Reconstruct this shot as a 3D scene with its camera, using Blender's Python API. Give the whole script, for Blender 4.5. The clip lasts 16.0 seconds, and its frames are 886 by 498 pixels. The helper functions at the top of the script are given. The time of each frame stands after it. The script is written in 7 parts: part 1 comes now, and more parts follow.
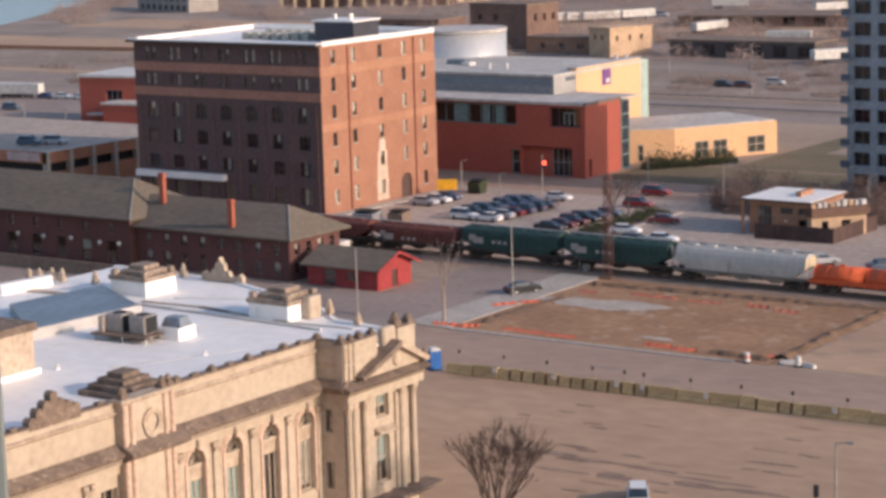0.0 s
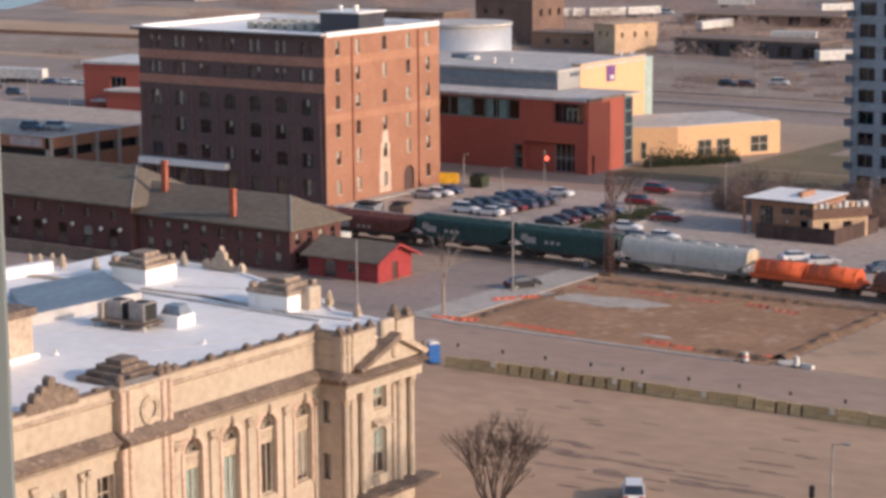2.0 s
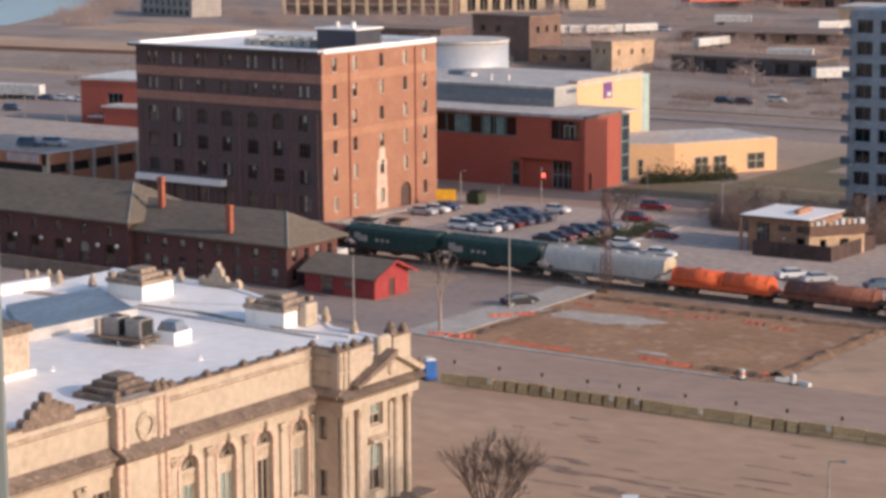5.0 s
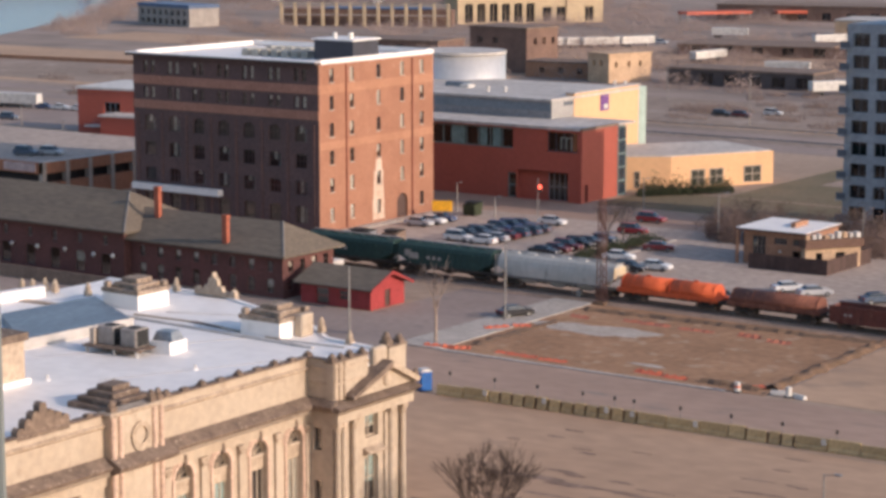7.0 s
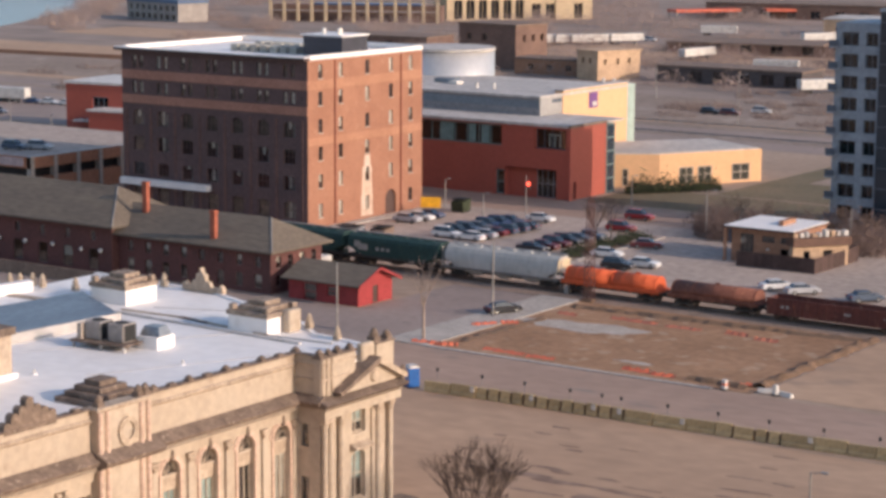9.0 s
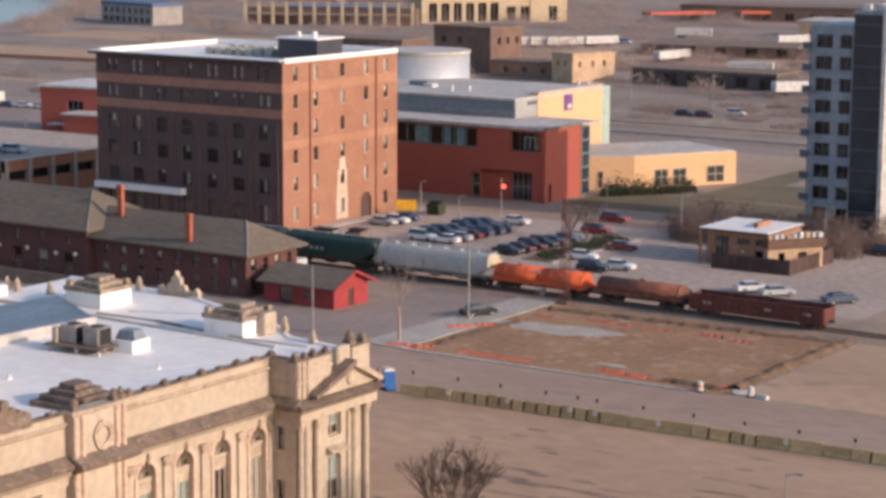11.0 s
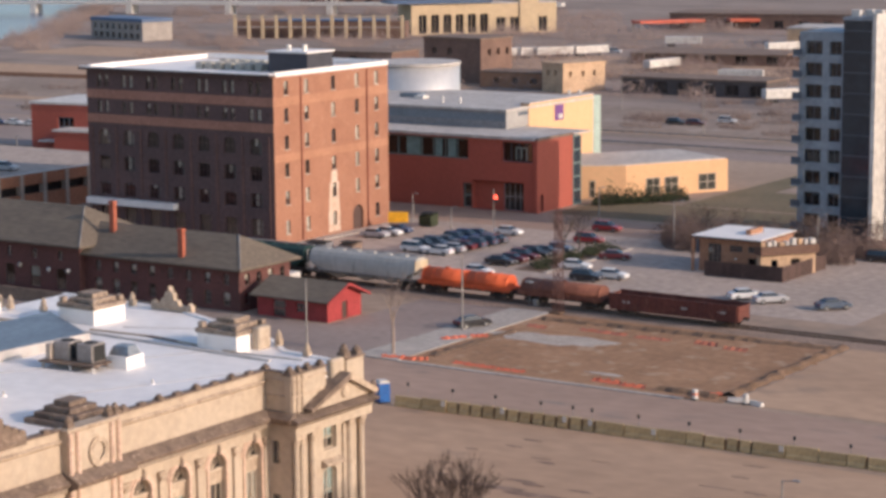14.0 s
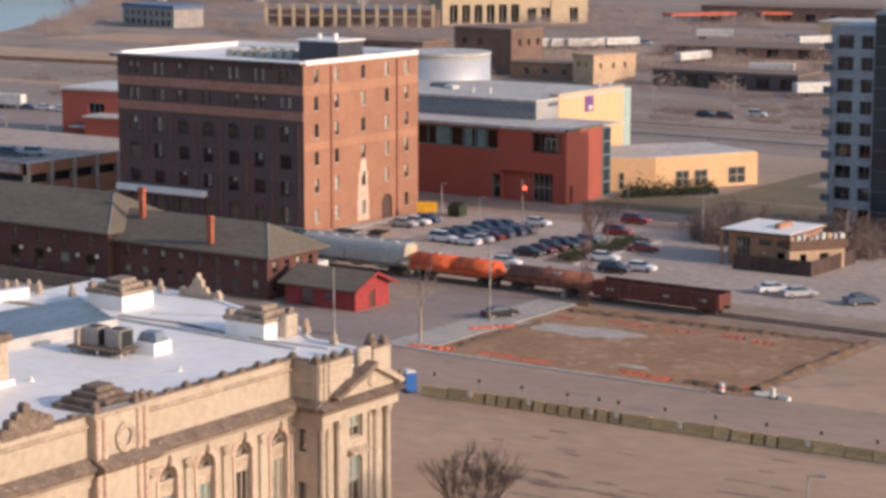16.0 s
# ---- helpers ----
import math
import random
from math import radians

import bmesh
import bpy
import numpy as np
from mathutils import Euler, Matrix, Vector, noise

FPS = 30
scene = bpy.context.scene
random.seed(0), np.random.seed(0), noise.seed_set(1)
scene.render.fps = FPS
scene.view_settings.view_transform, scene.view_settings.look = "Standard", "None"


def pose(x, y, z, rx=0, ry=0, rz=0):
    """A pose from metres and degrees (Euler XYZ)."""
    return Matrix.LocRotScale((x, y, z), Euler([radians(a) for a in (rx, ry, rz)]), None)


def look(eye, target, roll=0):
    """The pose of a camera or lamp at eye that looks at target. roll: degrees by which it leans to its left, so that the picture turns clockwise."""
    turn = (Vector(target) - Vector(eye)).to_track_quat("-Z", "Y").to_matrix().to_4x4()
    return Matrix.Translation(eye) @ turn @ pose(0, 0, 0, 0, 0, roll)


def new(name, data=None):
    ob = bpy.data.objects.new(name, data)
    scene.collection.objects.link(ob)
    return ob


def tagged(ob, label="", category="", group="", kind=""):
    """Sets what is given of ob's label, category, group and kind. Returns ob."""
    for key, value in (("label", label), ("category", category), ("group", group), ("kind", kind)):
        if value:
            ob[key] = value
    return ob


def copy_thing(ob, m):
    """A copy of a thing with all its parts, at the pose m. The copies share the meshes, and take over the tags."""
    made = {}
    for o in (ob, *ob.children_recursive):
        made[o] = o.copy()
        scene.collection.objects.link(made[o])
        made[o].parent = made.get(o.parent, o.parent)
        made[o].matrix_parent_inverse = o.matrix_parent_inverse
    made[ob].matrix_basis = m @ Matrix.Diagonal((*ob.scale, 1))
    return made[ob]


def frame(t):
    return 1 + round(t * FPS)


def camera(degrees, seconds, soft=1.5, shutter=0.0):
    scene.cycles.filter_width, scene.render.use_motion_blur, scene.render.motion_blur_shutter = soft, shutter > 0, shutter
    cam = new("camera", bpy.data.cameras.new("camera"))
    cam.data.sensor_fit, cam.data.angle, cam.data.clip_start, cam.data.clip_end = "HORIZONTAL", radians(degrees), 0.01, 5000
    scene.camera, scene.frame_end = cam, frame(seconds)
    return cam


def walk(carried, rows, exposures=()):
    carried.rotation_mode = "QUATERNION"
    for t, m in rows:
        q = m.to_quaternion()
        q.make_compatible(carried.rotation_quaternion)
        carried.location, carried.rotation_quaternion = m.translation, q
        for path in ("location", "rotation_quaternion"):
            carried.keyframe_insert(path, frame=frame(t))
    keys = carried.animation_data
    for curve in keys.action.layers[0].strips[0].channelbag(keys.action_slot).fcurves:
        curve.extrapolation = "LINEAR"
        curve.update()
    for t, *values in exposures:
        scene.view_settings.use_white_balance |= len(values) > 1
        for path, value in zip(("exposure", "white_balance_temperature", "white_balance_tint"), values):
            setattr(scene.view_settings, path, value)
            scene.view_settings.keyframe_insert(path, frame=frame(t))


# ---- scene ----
EYE = 50.0
cam = camera(23.306, 16.0, soft=3.4)
walk(cam, [
    (0, pose(-0.00000, -0.00000, EYE, 80.1363, 1.5517, 34.8302)),
    (0.5, pose(-0.00074, -0.00051, EYE, 80.1406, 1.1143, 34.8827)),
    (1, pose(-0.00151, -0.00106, EYE, 79.9981, 0.9942, 34.9170)),
    (1.5, pose(-0.00395, -0.00277, EYE, 79.9664, 0.5935, 35.0075)),
    (2, pose(-0.00359, -0.00252, EYE, 79.9634, 0.4209, 35.0488)),
    (2.5, pose(-0.00361, -0.00253, EYE, 80.0728, 0.3633, 35.0395)),
    (3, pose(-0.00444, -0.00311, EYE, 80.1806, 0.3141, 35.0097)),
    (3.5, pose(-0.00512, -0.00358, EYE, 80.2843, 0.2687, 34.9600)),
    (4, pose(-0.00393, -0.00275, EYE, 80.3984, 0.1125, 34.9924)),
    (4.5, pose(-0.00286, -0.00200, EYE, 80.3714, 0.3464, 34.9702)),
    (7, pose(-0.00424, -0.00296, EYE, 80.7060, -0.0142, 34.9282)),
    (7.5, pose(0.00000, 0.00000, EYE, 80.6754, -0.1131, 34.8518)),
    (8, pose(0.00000, 0.00000, EYE, 80.6432, 0.0217, 34.7803)),
    (8.5, pose(0.00000, 0.00000, EYE, 80.6134, -0.0453, 34.6979)),
    (9, pose(0.00000, 0.00000, EYE, 80.6124, -0.3328, 34.6587)),
    (11.5, pose(0.00000, 0.00000, EYE, 80.7465, -0.2592, 33.8447)),
    (12, pose(0.00000, 0.00000, EYE, 80.8317, -0.2376, 33.7058)),
    (12.5, pose(0.00000, 0.00000, EYE, 80.9171, 0.0442, 33.6274)),
    (13, pose(0.00000, 0.00000, EYE, 80.9710, 0.0868, 33.6223)),
    (13.5, pose(0.00000, 0.00000, EYE, 80.9851, 0.1598, 33.6463)),
    (14, pose(0.00000, 0.00000, EYE, 80.9948, 0.4572, 33.6763)),
    (14.5, pose(0.00000, 0.00000, EYE, 80.9789, 0.5246, 33.8972)),
    (15, pose(0.00000, 0.00000, EYE, 80.9192, 0.5758, 34.1489)),
    (15.5, pose(0.00000, 0.00000, EYE, 80.8376, 0.2504, 34.3973)),
    (16, pose(0.00000, 0.00000, EYE, 80.7335, -0.1008, 34.5278)),
], exposures=[(0.0, 0.22, 6050, 13), (16.0, 0.20, 6050, 13)])

# ---- daylight: low evening sun, clear sky ----
SUN_EL, SUN_AZ = radians(20), radians(84)   # azimuth clockwise from +Y
world = bpy.data.worlds.new("sky")
scene.world = world
world.use_nodes = True
nt = world.node_tree
sky = nt.nodes.new("ShaderNodeTexSky")
sky.sky_type = "NISHITA"
sky.sun_disc = False
sky.sun_elevation, sky.sun_rotation = SUN_EL, SUN_AZ
sky.air_density, sky.dust_density = 1.0, 1.5
nt.nodes["Background"].inputs["Strength"].default_value = 0.15
nt.links.new(sky.outputs[0], nt.nodes["Background"].inputs[0])
sun = new("sun", bpy.data.lights.new("sun", "SUN"))
sun.data.energy, sun.data.angle, sun.data.color = 3.05, radians(0.6), (1.0, 0.765, 0.575)
sun_dir = Vector((math.sin(SUN_AZ) * math.cos(SUN_EL), math.cos(SUN_AZ) * math.cos(SUN_EL), math.sin(SUN_EL)))
sun.matrix_world = look(sun_dir * 500, (0, 0, 0))


# ---- materials ----
def mat(name, c1, c2=None, rough=0.8, big=0.15, small=3.0, metal=0.0, bump=0.0, spec=0.4, rand=0.0, grain=0.2, stretch=(1, 1, 1), c3=None, cover=0.5):
    """Two-scale mottled surface: c1 to c2 over large patches, fine grain on top, c3 as sparse stains."""
    m = bpy.data.materials.new(name)
    m.use_nodes = True
    n, l = m.node_tree.nodes, m.node_tree.links
    b = n["Principled BSDF"]
    b.inputs["Roughness"].default_value = rough
    b.inputs["Metallic"].default_value = metal
    b.inputs["Specular IOR Level"].default_value = spec
    c2 = c2 or tuple(v * 0.78 for v in c1)
    tc = n.new("ShaderNodeTexCoord")
    mp = n.new("ShaderNodeMapping")
    mp.inputs["Scale"].default_value = stretch
    l.new(tc.outputs["Object"], mp.inputs[0])
    n1 = n.new("ShaderNodeTexNoise")
    n1.inputs["Scale"].default_value, n1.inputs["Detail"].default_value = big, 6
    n2 = n.new("ShaderNodeTexNoise")
    n2.inputs["Scale"].default_value, n2.inputs["Detail"].default_value = small, 5
    for q in (n1, n2):
        l.new(mp.outputs[0], q.inputs["Vector"])
    r = n.new("ShaderNodeMapRange")
    r.inputs[1].default_value, r.inputs[2].default_value = 0.35, 0.65
    l.new(n1.outputs["Fac"], r.inputs[0])
    mx = n.new("ShaderNodeMix")
    mx.data_type = "RGBA"
    mx.inputs[6].default_value, mx.inputs[7].default_value = (*c1, 1), (*c2, 1)
    l.new(r.outputs[0], mx.inputs[0])
    out = mx.outputs[2]
    if c3:
        n3 = n.new("ShaderNodeTexNoise")
        n3.inputs["Scale"].default_value, n3.inputs["Detail"].default_value = big * 3.1, 8
        l.new(mp.outputs[0], n3.inputs["Vector"])
        r3 = n.new("ShaderNodeMapRange")
        r3.inputs[1].default_value, r3.inputs[2].default_value = cover, cover + 0.12
        l.new(n3.outputs["Fac"], r3.inputs[0])
        m3 = n.new("ShaderNodeMix")
        m3.data_type = "RGBA"
        m3.inputs[7].default_value = (*c3, 1)
        l.new(r3.outputs[0], m3.inputs[0])
        l.new(out, m3.inputs[6])
        out = m3.outputs[2]
    hs = n.new("ShaderNodeHueSaturation")
    v = n.new("ShaderNodeMapRange")
    v.inputs[1].default_value, v.inputs[2].default_value, v.inputs[3].default_value, v.inputs[4].default_value = 0.3, 0.7, 1 - grain, 1 + grain
    l.new(n2.outputs["Fac"], v.inputs[0])
    if rand:
        oi = n.new("ShaderNodeObjectInfo")
        rr = n.new("ShaderNodeMapRange")
        rr.inputs[3].default_value, rr.inputs[4].default_value = 1 - rand, 1 + rand
        l.new(oi.outputs["Random"], rr.inputs[0])
        mu = n.new("ShaderNodeMath")
        mu.operation = "MULTIPLY"
        l.new(v.outputs[0], mu.inputs[0])
        l.new(rr.outputs[0], mu.inputs[1])
        l.new(mu.outputs[0], hs.inputs["Value"])
    else:
        l.new(v.outputs[0], hs.inputs["Value"])
    l.new(out, hs.inputs["Color"])
    l.new(hs.outputs[0], b.inputs["Base Color"])
    if bump:
        bp = n.new("ShaderNodeBump")
        bp.inputs["Strength"].default_value, bp.inputs["Distance"].default_value = bump, 0.05
        l.new(n2.outputs["Fac"], bp.inputs["Height"])
        l.new(bp.outputs[0], b.inputs["Normal"])
    return m


def glow(name, color, strength):
    m = bpy.data.materials.new(name)
    m.use_nodes = True
    b = m.node_tree.nodes["Principled BSDF"]
    b.inputs["Base Color"].default_value = (*color, 1)
    b.inputs["Emission Color"].default_value, b.inputs["Emission Strength"].default_value = (*color, 1), strength
    return m


def pane_glass(name, tint):
    """Dim window pane: mostly see-through with a mirror coat."""
    m = bpy.data.materials.new(name)
    m.use_nodes = True
    n, l = m.node_tree.nodes, m.node_tree.links
    tr, gl, mx, fr = (n.new("ShaderNode" + k) for k in ("BsdfTransparent", "BsdfGlossy", "MixShader", "LayerWeight"))
    gain = n.new("ShaderNodeMath")
    gain.operation = "MULTIPLY_ADD"
    gain.inputs[1].default_value, gain.inputs[2].default_value = 0.55, 0.07
    tr.inputs[0].default_value = (*tint, 1)
    gl.inputs["Roughness"].default_value = 0.03
    fr.inputs[0].default_value = 0.25
    l.new(fr.outputs["Facing"], gain.inputs[0])
    l.new(gain.outputs[0], mx.inputs[0]), l.new(tr.outputs[0], mx.inputs[1]), l.new(gl.outputs[0], mx.inputs[2])
    l.new(mx.outputs[0], n["Material Output"].inputs[0])
    return m


M_GROUND = mat("dusty_ground", (0.39, 0.285, 0.21), (0.33, 0.24, 0.175), 0.95, 0.02, 0.5, c3=(0.25, 0.195, 0.155), cover=0.58, grain=0.12)
M_LOT = mat("worn_concrete", (0.475, 0.318, 0.208), (0.40, 0.264, 0.172), 0.9, 0.035, 0.45, c3=(0.27, 0.195, 0.145), cover=0.63, stretch=(0.75, 1.2, 1), grain=0.1)
M_STAINP = mat("patched_asphalt", (0.20, 0.13, 0.095), (0.29, 0.20, 0.148), 0.9, 0.5, 1.5)
M_STREET = mat("worn_asphalt", (0.39, 0.268, 0.202), (0.33, 0.226, 0.17), 0.9, 0.06, 0.6, stretch=(0.6, 1.3, 1), c3=(0.24, 0.195, 0.165), cover=0.6, grain=0.1)
M_ROAD = mat("grey_asphalt", (0.325, 0.255, 0.22), (0.27, 0.21, 0.183), 0.9, 0.06, 0.9, c3=(0.20, 0.165, 0.15), cover=0.6, grain=0.1)
M_PARK = mat("car_park_asphalt", (0.45, 0.36, 0.30), (0.385, 0.31, 0.258), 0.9, 0.05, 0.8)
M_WALK = mat("pavement_concrete", (0.46, 0.41, 0.36), (0.38, 0.335, 0.29), 0.9, 0.2, 1.5)
M_DIRT = mat("bare_soil", (0.37, 0.212, 0.118), (0.285, 0.158, 0.085), 0.97, 0.13, 0.9, c3=(0.43, 0.30, 0.20), cover=0.57, bump=0.5)
M_RUBBLE = mat("crushed_stone", (0.48, 0.42, 0.36), (0.38, 0.32, 0.27), 0.95, 0.3, 2.0, bump=0.5)
M_BALLAST = mat("rail_ballast", (0.33, 0.235, 0.18), (0.255, 0.185, 0.14), 0.97, 0.2, 3.0, bump=0.6)
M_RAIL = mat("rail_steel", (0.14, 0.10, 0.08), (0.2, 0.16, 0.13), 0.5, 1, 5, metal=0.7)
M_GRASS = mat("dry_grass", (0.20, 0.155, 0.095), (0.15, 0.122, 0.07), 0.97, 0.08, 1.2)
M_VERGE = mat("dry_verge", (0.315, 0.24, 0.192), (0.25, 0.19, 0.15), 0.97, 0.03, 0.4, c3=(0.38, 0.305, 0.25), cover=0.58)
M_FIELD = mat("winter_field", (0.325, 0.252, 0.21), (0.25, 0.195, 0.162), 0.97, 0.012, 0.1, c3=(0.185, 0.145, 0.125), cover=0.55, stretch=(0.5, 1.3, 1))
M_BRICK = mat("orange_brick", (0.36, 0.178, 0.112), (0.315, 0.15, 0.094), 0.88, 0.25, 2.5, c3=(0.40, 0.215, 0.14), cover=0.6, grain=0.1)
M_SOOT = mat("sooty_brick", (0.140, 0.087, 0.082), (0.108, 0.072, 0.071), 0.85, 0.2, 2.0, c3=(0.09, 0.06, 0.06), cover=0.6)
M_BAND = mat("cleaned_brick", (0.40, 0.205, 0.15), (0.35, 0.175, 0.125), 0.88, 0.3, 2.5)
M_DEPOT = mat("old_red_brick", (0.150, 0.062, 0.054), (0.112, 0.05, 0.045), 0.88, 0.2, 2.5, c3=(0.09, 0.05, 0.046), cover=0.62)
M_SHINGLE = mat("weathered_shingle", (0.168, 0.136, 0.103), (0.132, 0.108, 0.085), 0.93, 0.15, 1.6, stretch=(0.4, 1, 3))
M_REDWOOD = mat("red_paint", (0.34, 0.045, 0.045), (0.28, 0.036, 0.036), 0.7, 0.4, 3.0)
M_STONE = mat("limestone", (0.495, 0.405, 0.31), (0.43, 0.342, 0.255), 0.85, 0.22, 1.8, c3=(0.385, 0.30, 0.22), cover=0.6, bump=0.25, grain=0.1)
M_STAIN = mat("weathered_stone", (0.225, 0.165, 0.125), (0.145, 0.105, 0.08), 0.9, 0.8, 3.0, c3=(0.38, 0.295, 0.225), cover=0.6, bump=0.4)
M_WHITE = mat("white_membrane", (0.90, 0.86, 0.82), (0.84, 0.80, 0.76), 0.55, 0.12, 0.8, c3=(0.68, 0.64, 0.60), cover=0.68, grain=0.06)
M_ROOFG = mat("grey_membrane", (0.54, 0.50, 0.46), (0.46, 0.425, 0.39), 0.8, 0.1, 0.7)
M_SLATE = mat("blue_grey_metal", (0.22, 0.26, 0.30), (0.18, 0.215, 0.25), 0.45, 0.3, 2.0, metal=0.3)
M_RED = mat("terracotta_panel", (0.40, 0.10, 0.068), (0.37, 0.092, 0.062), 0.75, 0.15, 1.5, grain=0.08)
M_YEL = mat("yellow_render", (0.74, 0.455, 0.25), (0.71, 0.43, 0.235), 0.85, 0.12, 1.2, grain=0.05)
M_GREYP = mat("grey_cladding", (0.28, 0.28, 0.29), (0.24, 0.24, 0.25), 0.6, 0.2, 1.4)
M_STEEL = mat("bright_steel", (0.78, 0.75, 0.71), (0.72, 0.69, 0.65), 0.36, 0.2, 1.0, metal=0.55, grain=0.05)
M_TEAL = mat("pale_teal_panel", (0.42, 0.52, 0.47), None, 0.4, 0.3, 2.0)
M_PURPLE = mat("purple_banner", (0.20, 0.085, 0.27), None, 0.7, 0.5, 3)
M_TAN = mat("tan_brick", (0.37, 0.20, 0.125), (0.31, 0.165, 0.10), 0.88, 0.3, 2.0)
M_FENCE = mat("dark_fence_wood", (0.085, 0.052, 0.045), None, 0.85, 0.4, 2.0, rand=0.2)
# near-black fill: the shade of unlit rooms is put into this colour
M_DARK = mat("interior_shade_black", (0.035, 0.032, 0.034), None, 0.9, 0.5, 2)
M_BLIND = mat("pale_blind", (0.66, 0.60, 0.50), (0.58, 0.52, 0.43), 0.85, 0.8, 3, rand=0.25)
M_TRIM = mat("stone_sill", (0.48, 0.40, 0.33), None, 0.85, 0.5, 3)
M_GLASS = pane_glass("window_glass", (0.90, 0.92, 0.93))
M_BLUEG = pane_glass("blue_tinted_glass", (0.35, 0.45, 0.55))
M_PANEL = mat("blue_grey_panel", (0.27, 0.305, 0.345), (0.235, 0.265, 0.30), 0.5, 0.2, 1.2)
M_PALE = mat("white_panel", (0.62, 0.59, 0.55), (0.57, 0.54, 0.50), 0.6, 0.1, 1)
M_OLIVE = mat("olive_barrier", (0.50, 0.375, 0.20), (0.42, 0.31, 0.165), 0.8, 0.6, 2.5, rand=0.18)
M_ORANGE = mat("orange_mesh", (0.70, 0.17, 0.085), (0.60, 0.14, 0.07), 0.7, 0.8, 4)
M_BARK = mat("grey_bark", (0.15, 0.115, 0.095), (0.11, 0.085, 0.07), 0.95, 1.0, 6, bump=0.4)
M_TWIG = mat("winter_twigs", (0.12, 0.088, 0.072), (0.09, 0.066, 0.055), 0.95, 0.3, 3)
M_SHRUB = mat("dark_shrub", (0.05, 0.06, 0.03), (0.035, 0.042, 0.022), 0.9, 0.6, 4)
M_WATER = mat("river_water", (0.10, 0.13, 0.19), (0.12, 0.15, 0.21), 0.22, 0.01, 0.3, bump=0.1)
M_GALV = mat("galvanised_pole", (0.34, 0.32, 0.30), None, 0.55, 0.6, 4, metal=0.4)
M_WOODP = mat("timber_pole", (0.22, 0.165, 0.125), None, 0.9, 0.6, 4)
M_BLACK = mat("black_rubber", (0.03, 0.03, 0.03), None, 0.8, 2, 8)
M_BLUEP = mat("blue_plastic", (0.03, 0.14, 0.42), (0.025, 0.11, 0.36), 0.45, 0.6, 3)
M_CHROME = mat("grey_metal", (0.4, 0.4, 0.4), None, 0.4, 2, 8, metal=0.8)
M_TWIGF = mat("far_twigs", (0.36, 0.275, 0.245), (0.29, 0.22, 0.195), 0.95, 0.05, 0.5)
M_BRUSH = mat("brown_brush", (0.20, 0.14, 0.12), (0.15, 0.105, 0.09), 0.95, 0.1, 0.8)
M_BRUSHF = mat("grey_brown_brush", (0.26, 0.195, 0.17), (0.20, 0.15, 0.13), 0.95, 0.05, 0.6)
M_PALEBARK = mat("pale_bark", (0.36, 0.28, 0.23), None, 0.9, 1, 5)
M_CREAM = mat("cream_brick", (0.58, 0.45, 0.29), (0.50, 0.38, 0.25), 0.88, 0.3, 2)
M_GREYB = mat("grey_block", (0.36, 0.32, 0.29), None, 0.85, 0.3, 2)
M_BROWNB = mat("brown_brick", (0.21, 0.13, 0.10), (0.16, 0.10, 0.08), 0.88, 0.2, 1.5)
M_BLUEROOF = mat("blue_roof_metal", (0.09, 0.14, 0.24), (0.07, 0.11, 0.20), 0.5, 0.2, 2)
M_ORANGE2 = mat("orange_red_roof", (0.60, 0.14, 0.08), None, 0.7, 0.3, 2)
M_SHEDD = mat("dark_shed_metal", (0.11, 0.09, 0.088), (0.085, 0.07, 0.07), 0.8, 0.2, 1.5)
M_FASC = mat("brown_fascia_boards", (0.16, 0.09, 0.065), (0.125, 0.07, 0.05), 0.8, 0.5, 3)
M_FADED = mat("faded_orange_mesh", (0.50, 0.165, 0.10), (0.40, 0.14, 0.085), 0.8, 0.8, 4)
# grey-green lowered so that the jamb's indoor shade sits in the colour
M_JAMB = mat("shaded_grey_green_paint", (0.24, 0.265, 0.25), None, 0.6, 2, 8, grain=0.05)
M_BERM = mat("dark_soil", (0.20, 0.125, 0.08), (0.15, 0.095, 0.06), 0.97, 0.4, 2.0, bump=0.5)
M_MAST = mat("rusty_mast_paint", (0.16, 0.075, 0.06), None, 0.7, 1, 5)
M_BROWNR = mat("brown_roof_felt", (0.24, 0.17, 0.13), None, 0.9, 0.4, 2)
M_YSIGN = mat("yellow_sign_board", (0.85, 0.43, 0.02), None, 0.6, 1, 4)


# ---- mesh helpers ----
def quad(bm, *pts):
    return bm.faces.new([bm.verts.new(p) for p in pts])


def box(bm, x0, x1, y0, y1, z0, z1, bevel=0.0):
    v = [bm.verts.new((x, y, z)) for z in (z0, z1) for x, y in ((x0, y0), (x1, y0), (x1, y1), (x0, y1))]
    for f in ((3, 2, 1, 0), (4, 5, 6, 7), (0, 1, 5, 4), (1, 2, 6, 5), (2, 3, 7, 6), (3, 0, 4, 7)):
        bm.faces.new([v[i] for i in f])
    if bevel:
        bmesh.ops.bevel(bm, geom=list({e for q in v for e in q.link_edges}), offset=bevel, segments=1, affect="EDGES")
    return bm


def tube(bm, a, b, r0, r1=None, n=8, caps=True):
    """A tapered round bar from a to b."""
    a, b = Vector(a), Vector(b)
    r1 = r0 if r1 is None else r1
    w = (b - a).normalized()
    u = w.orthogonal().normalized()
    v = w.cross(u)
    ring = [[bm.verts.new(c + (u * math.cos(k * math.tau / n) + v * math.sin(k * math.tau / n)) * r) for k in range(n)] for c, r in ((a, r0), (b, r1))]
    for k in range(n):
        bm.faces.new((ring[0][k], ring[0][(k + 1) % n], ring[1][(k + 1) % n], ring[1][k]))
    if caps:
        bm.faces.new(ring[0][::-1]), bm.faces.new(ring[1])
    return bm


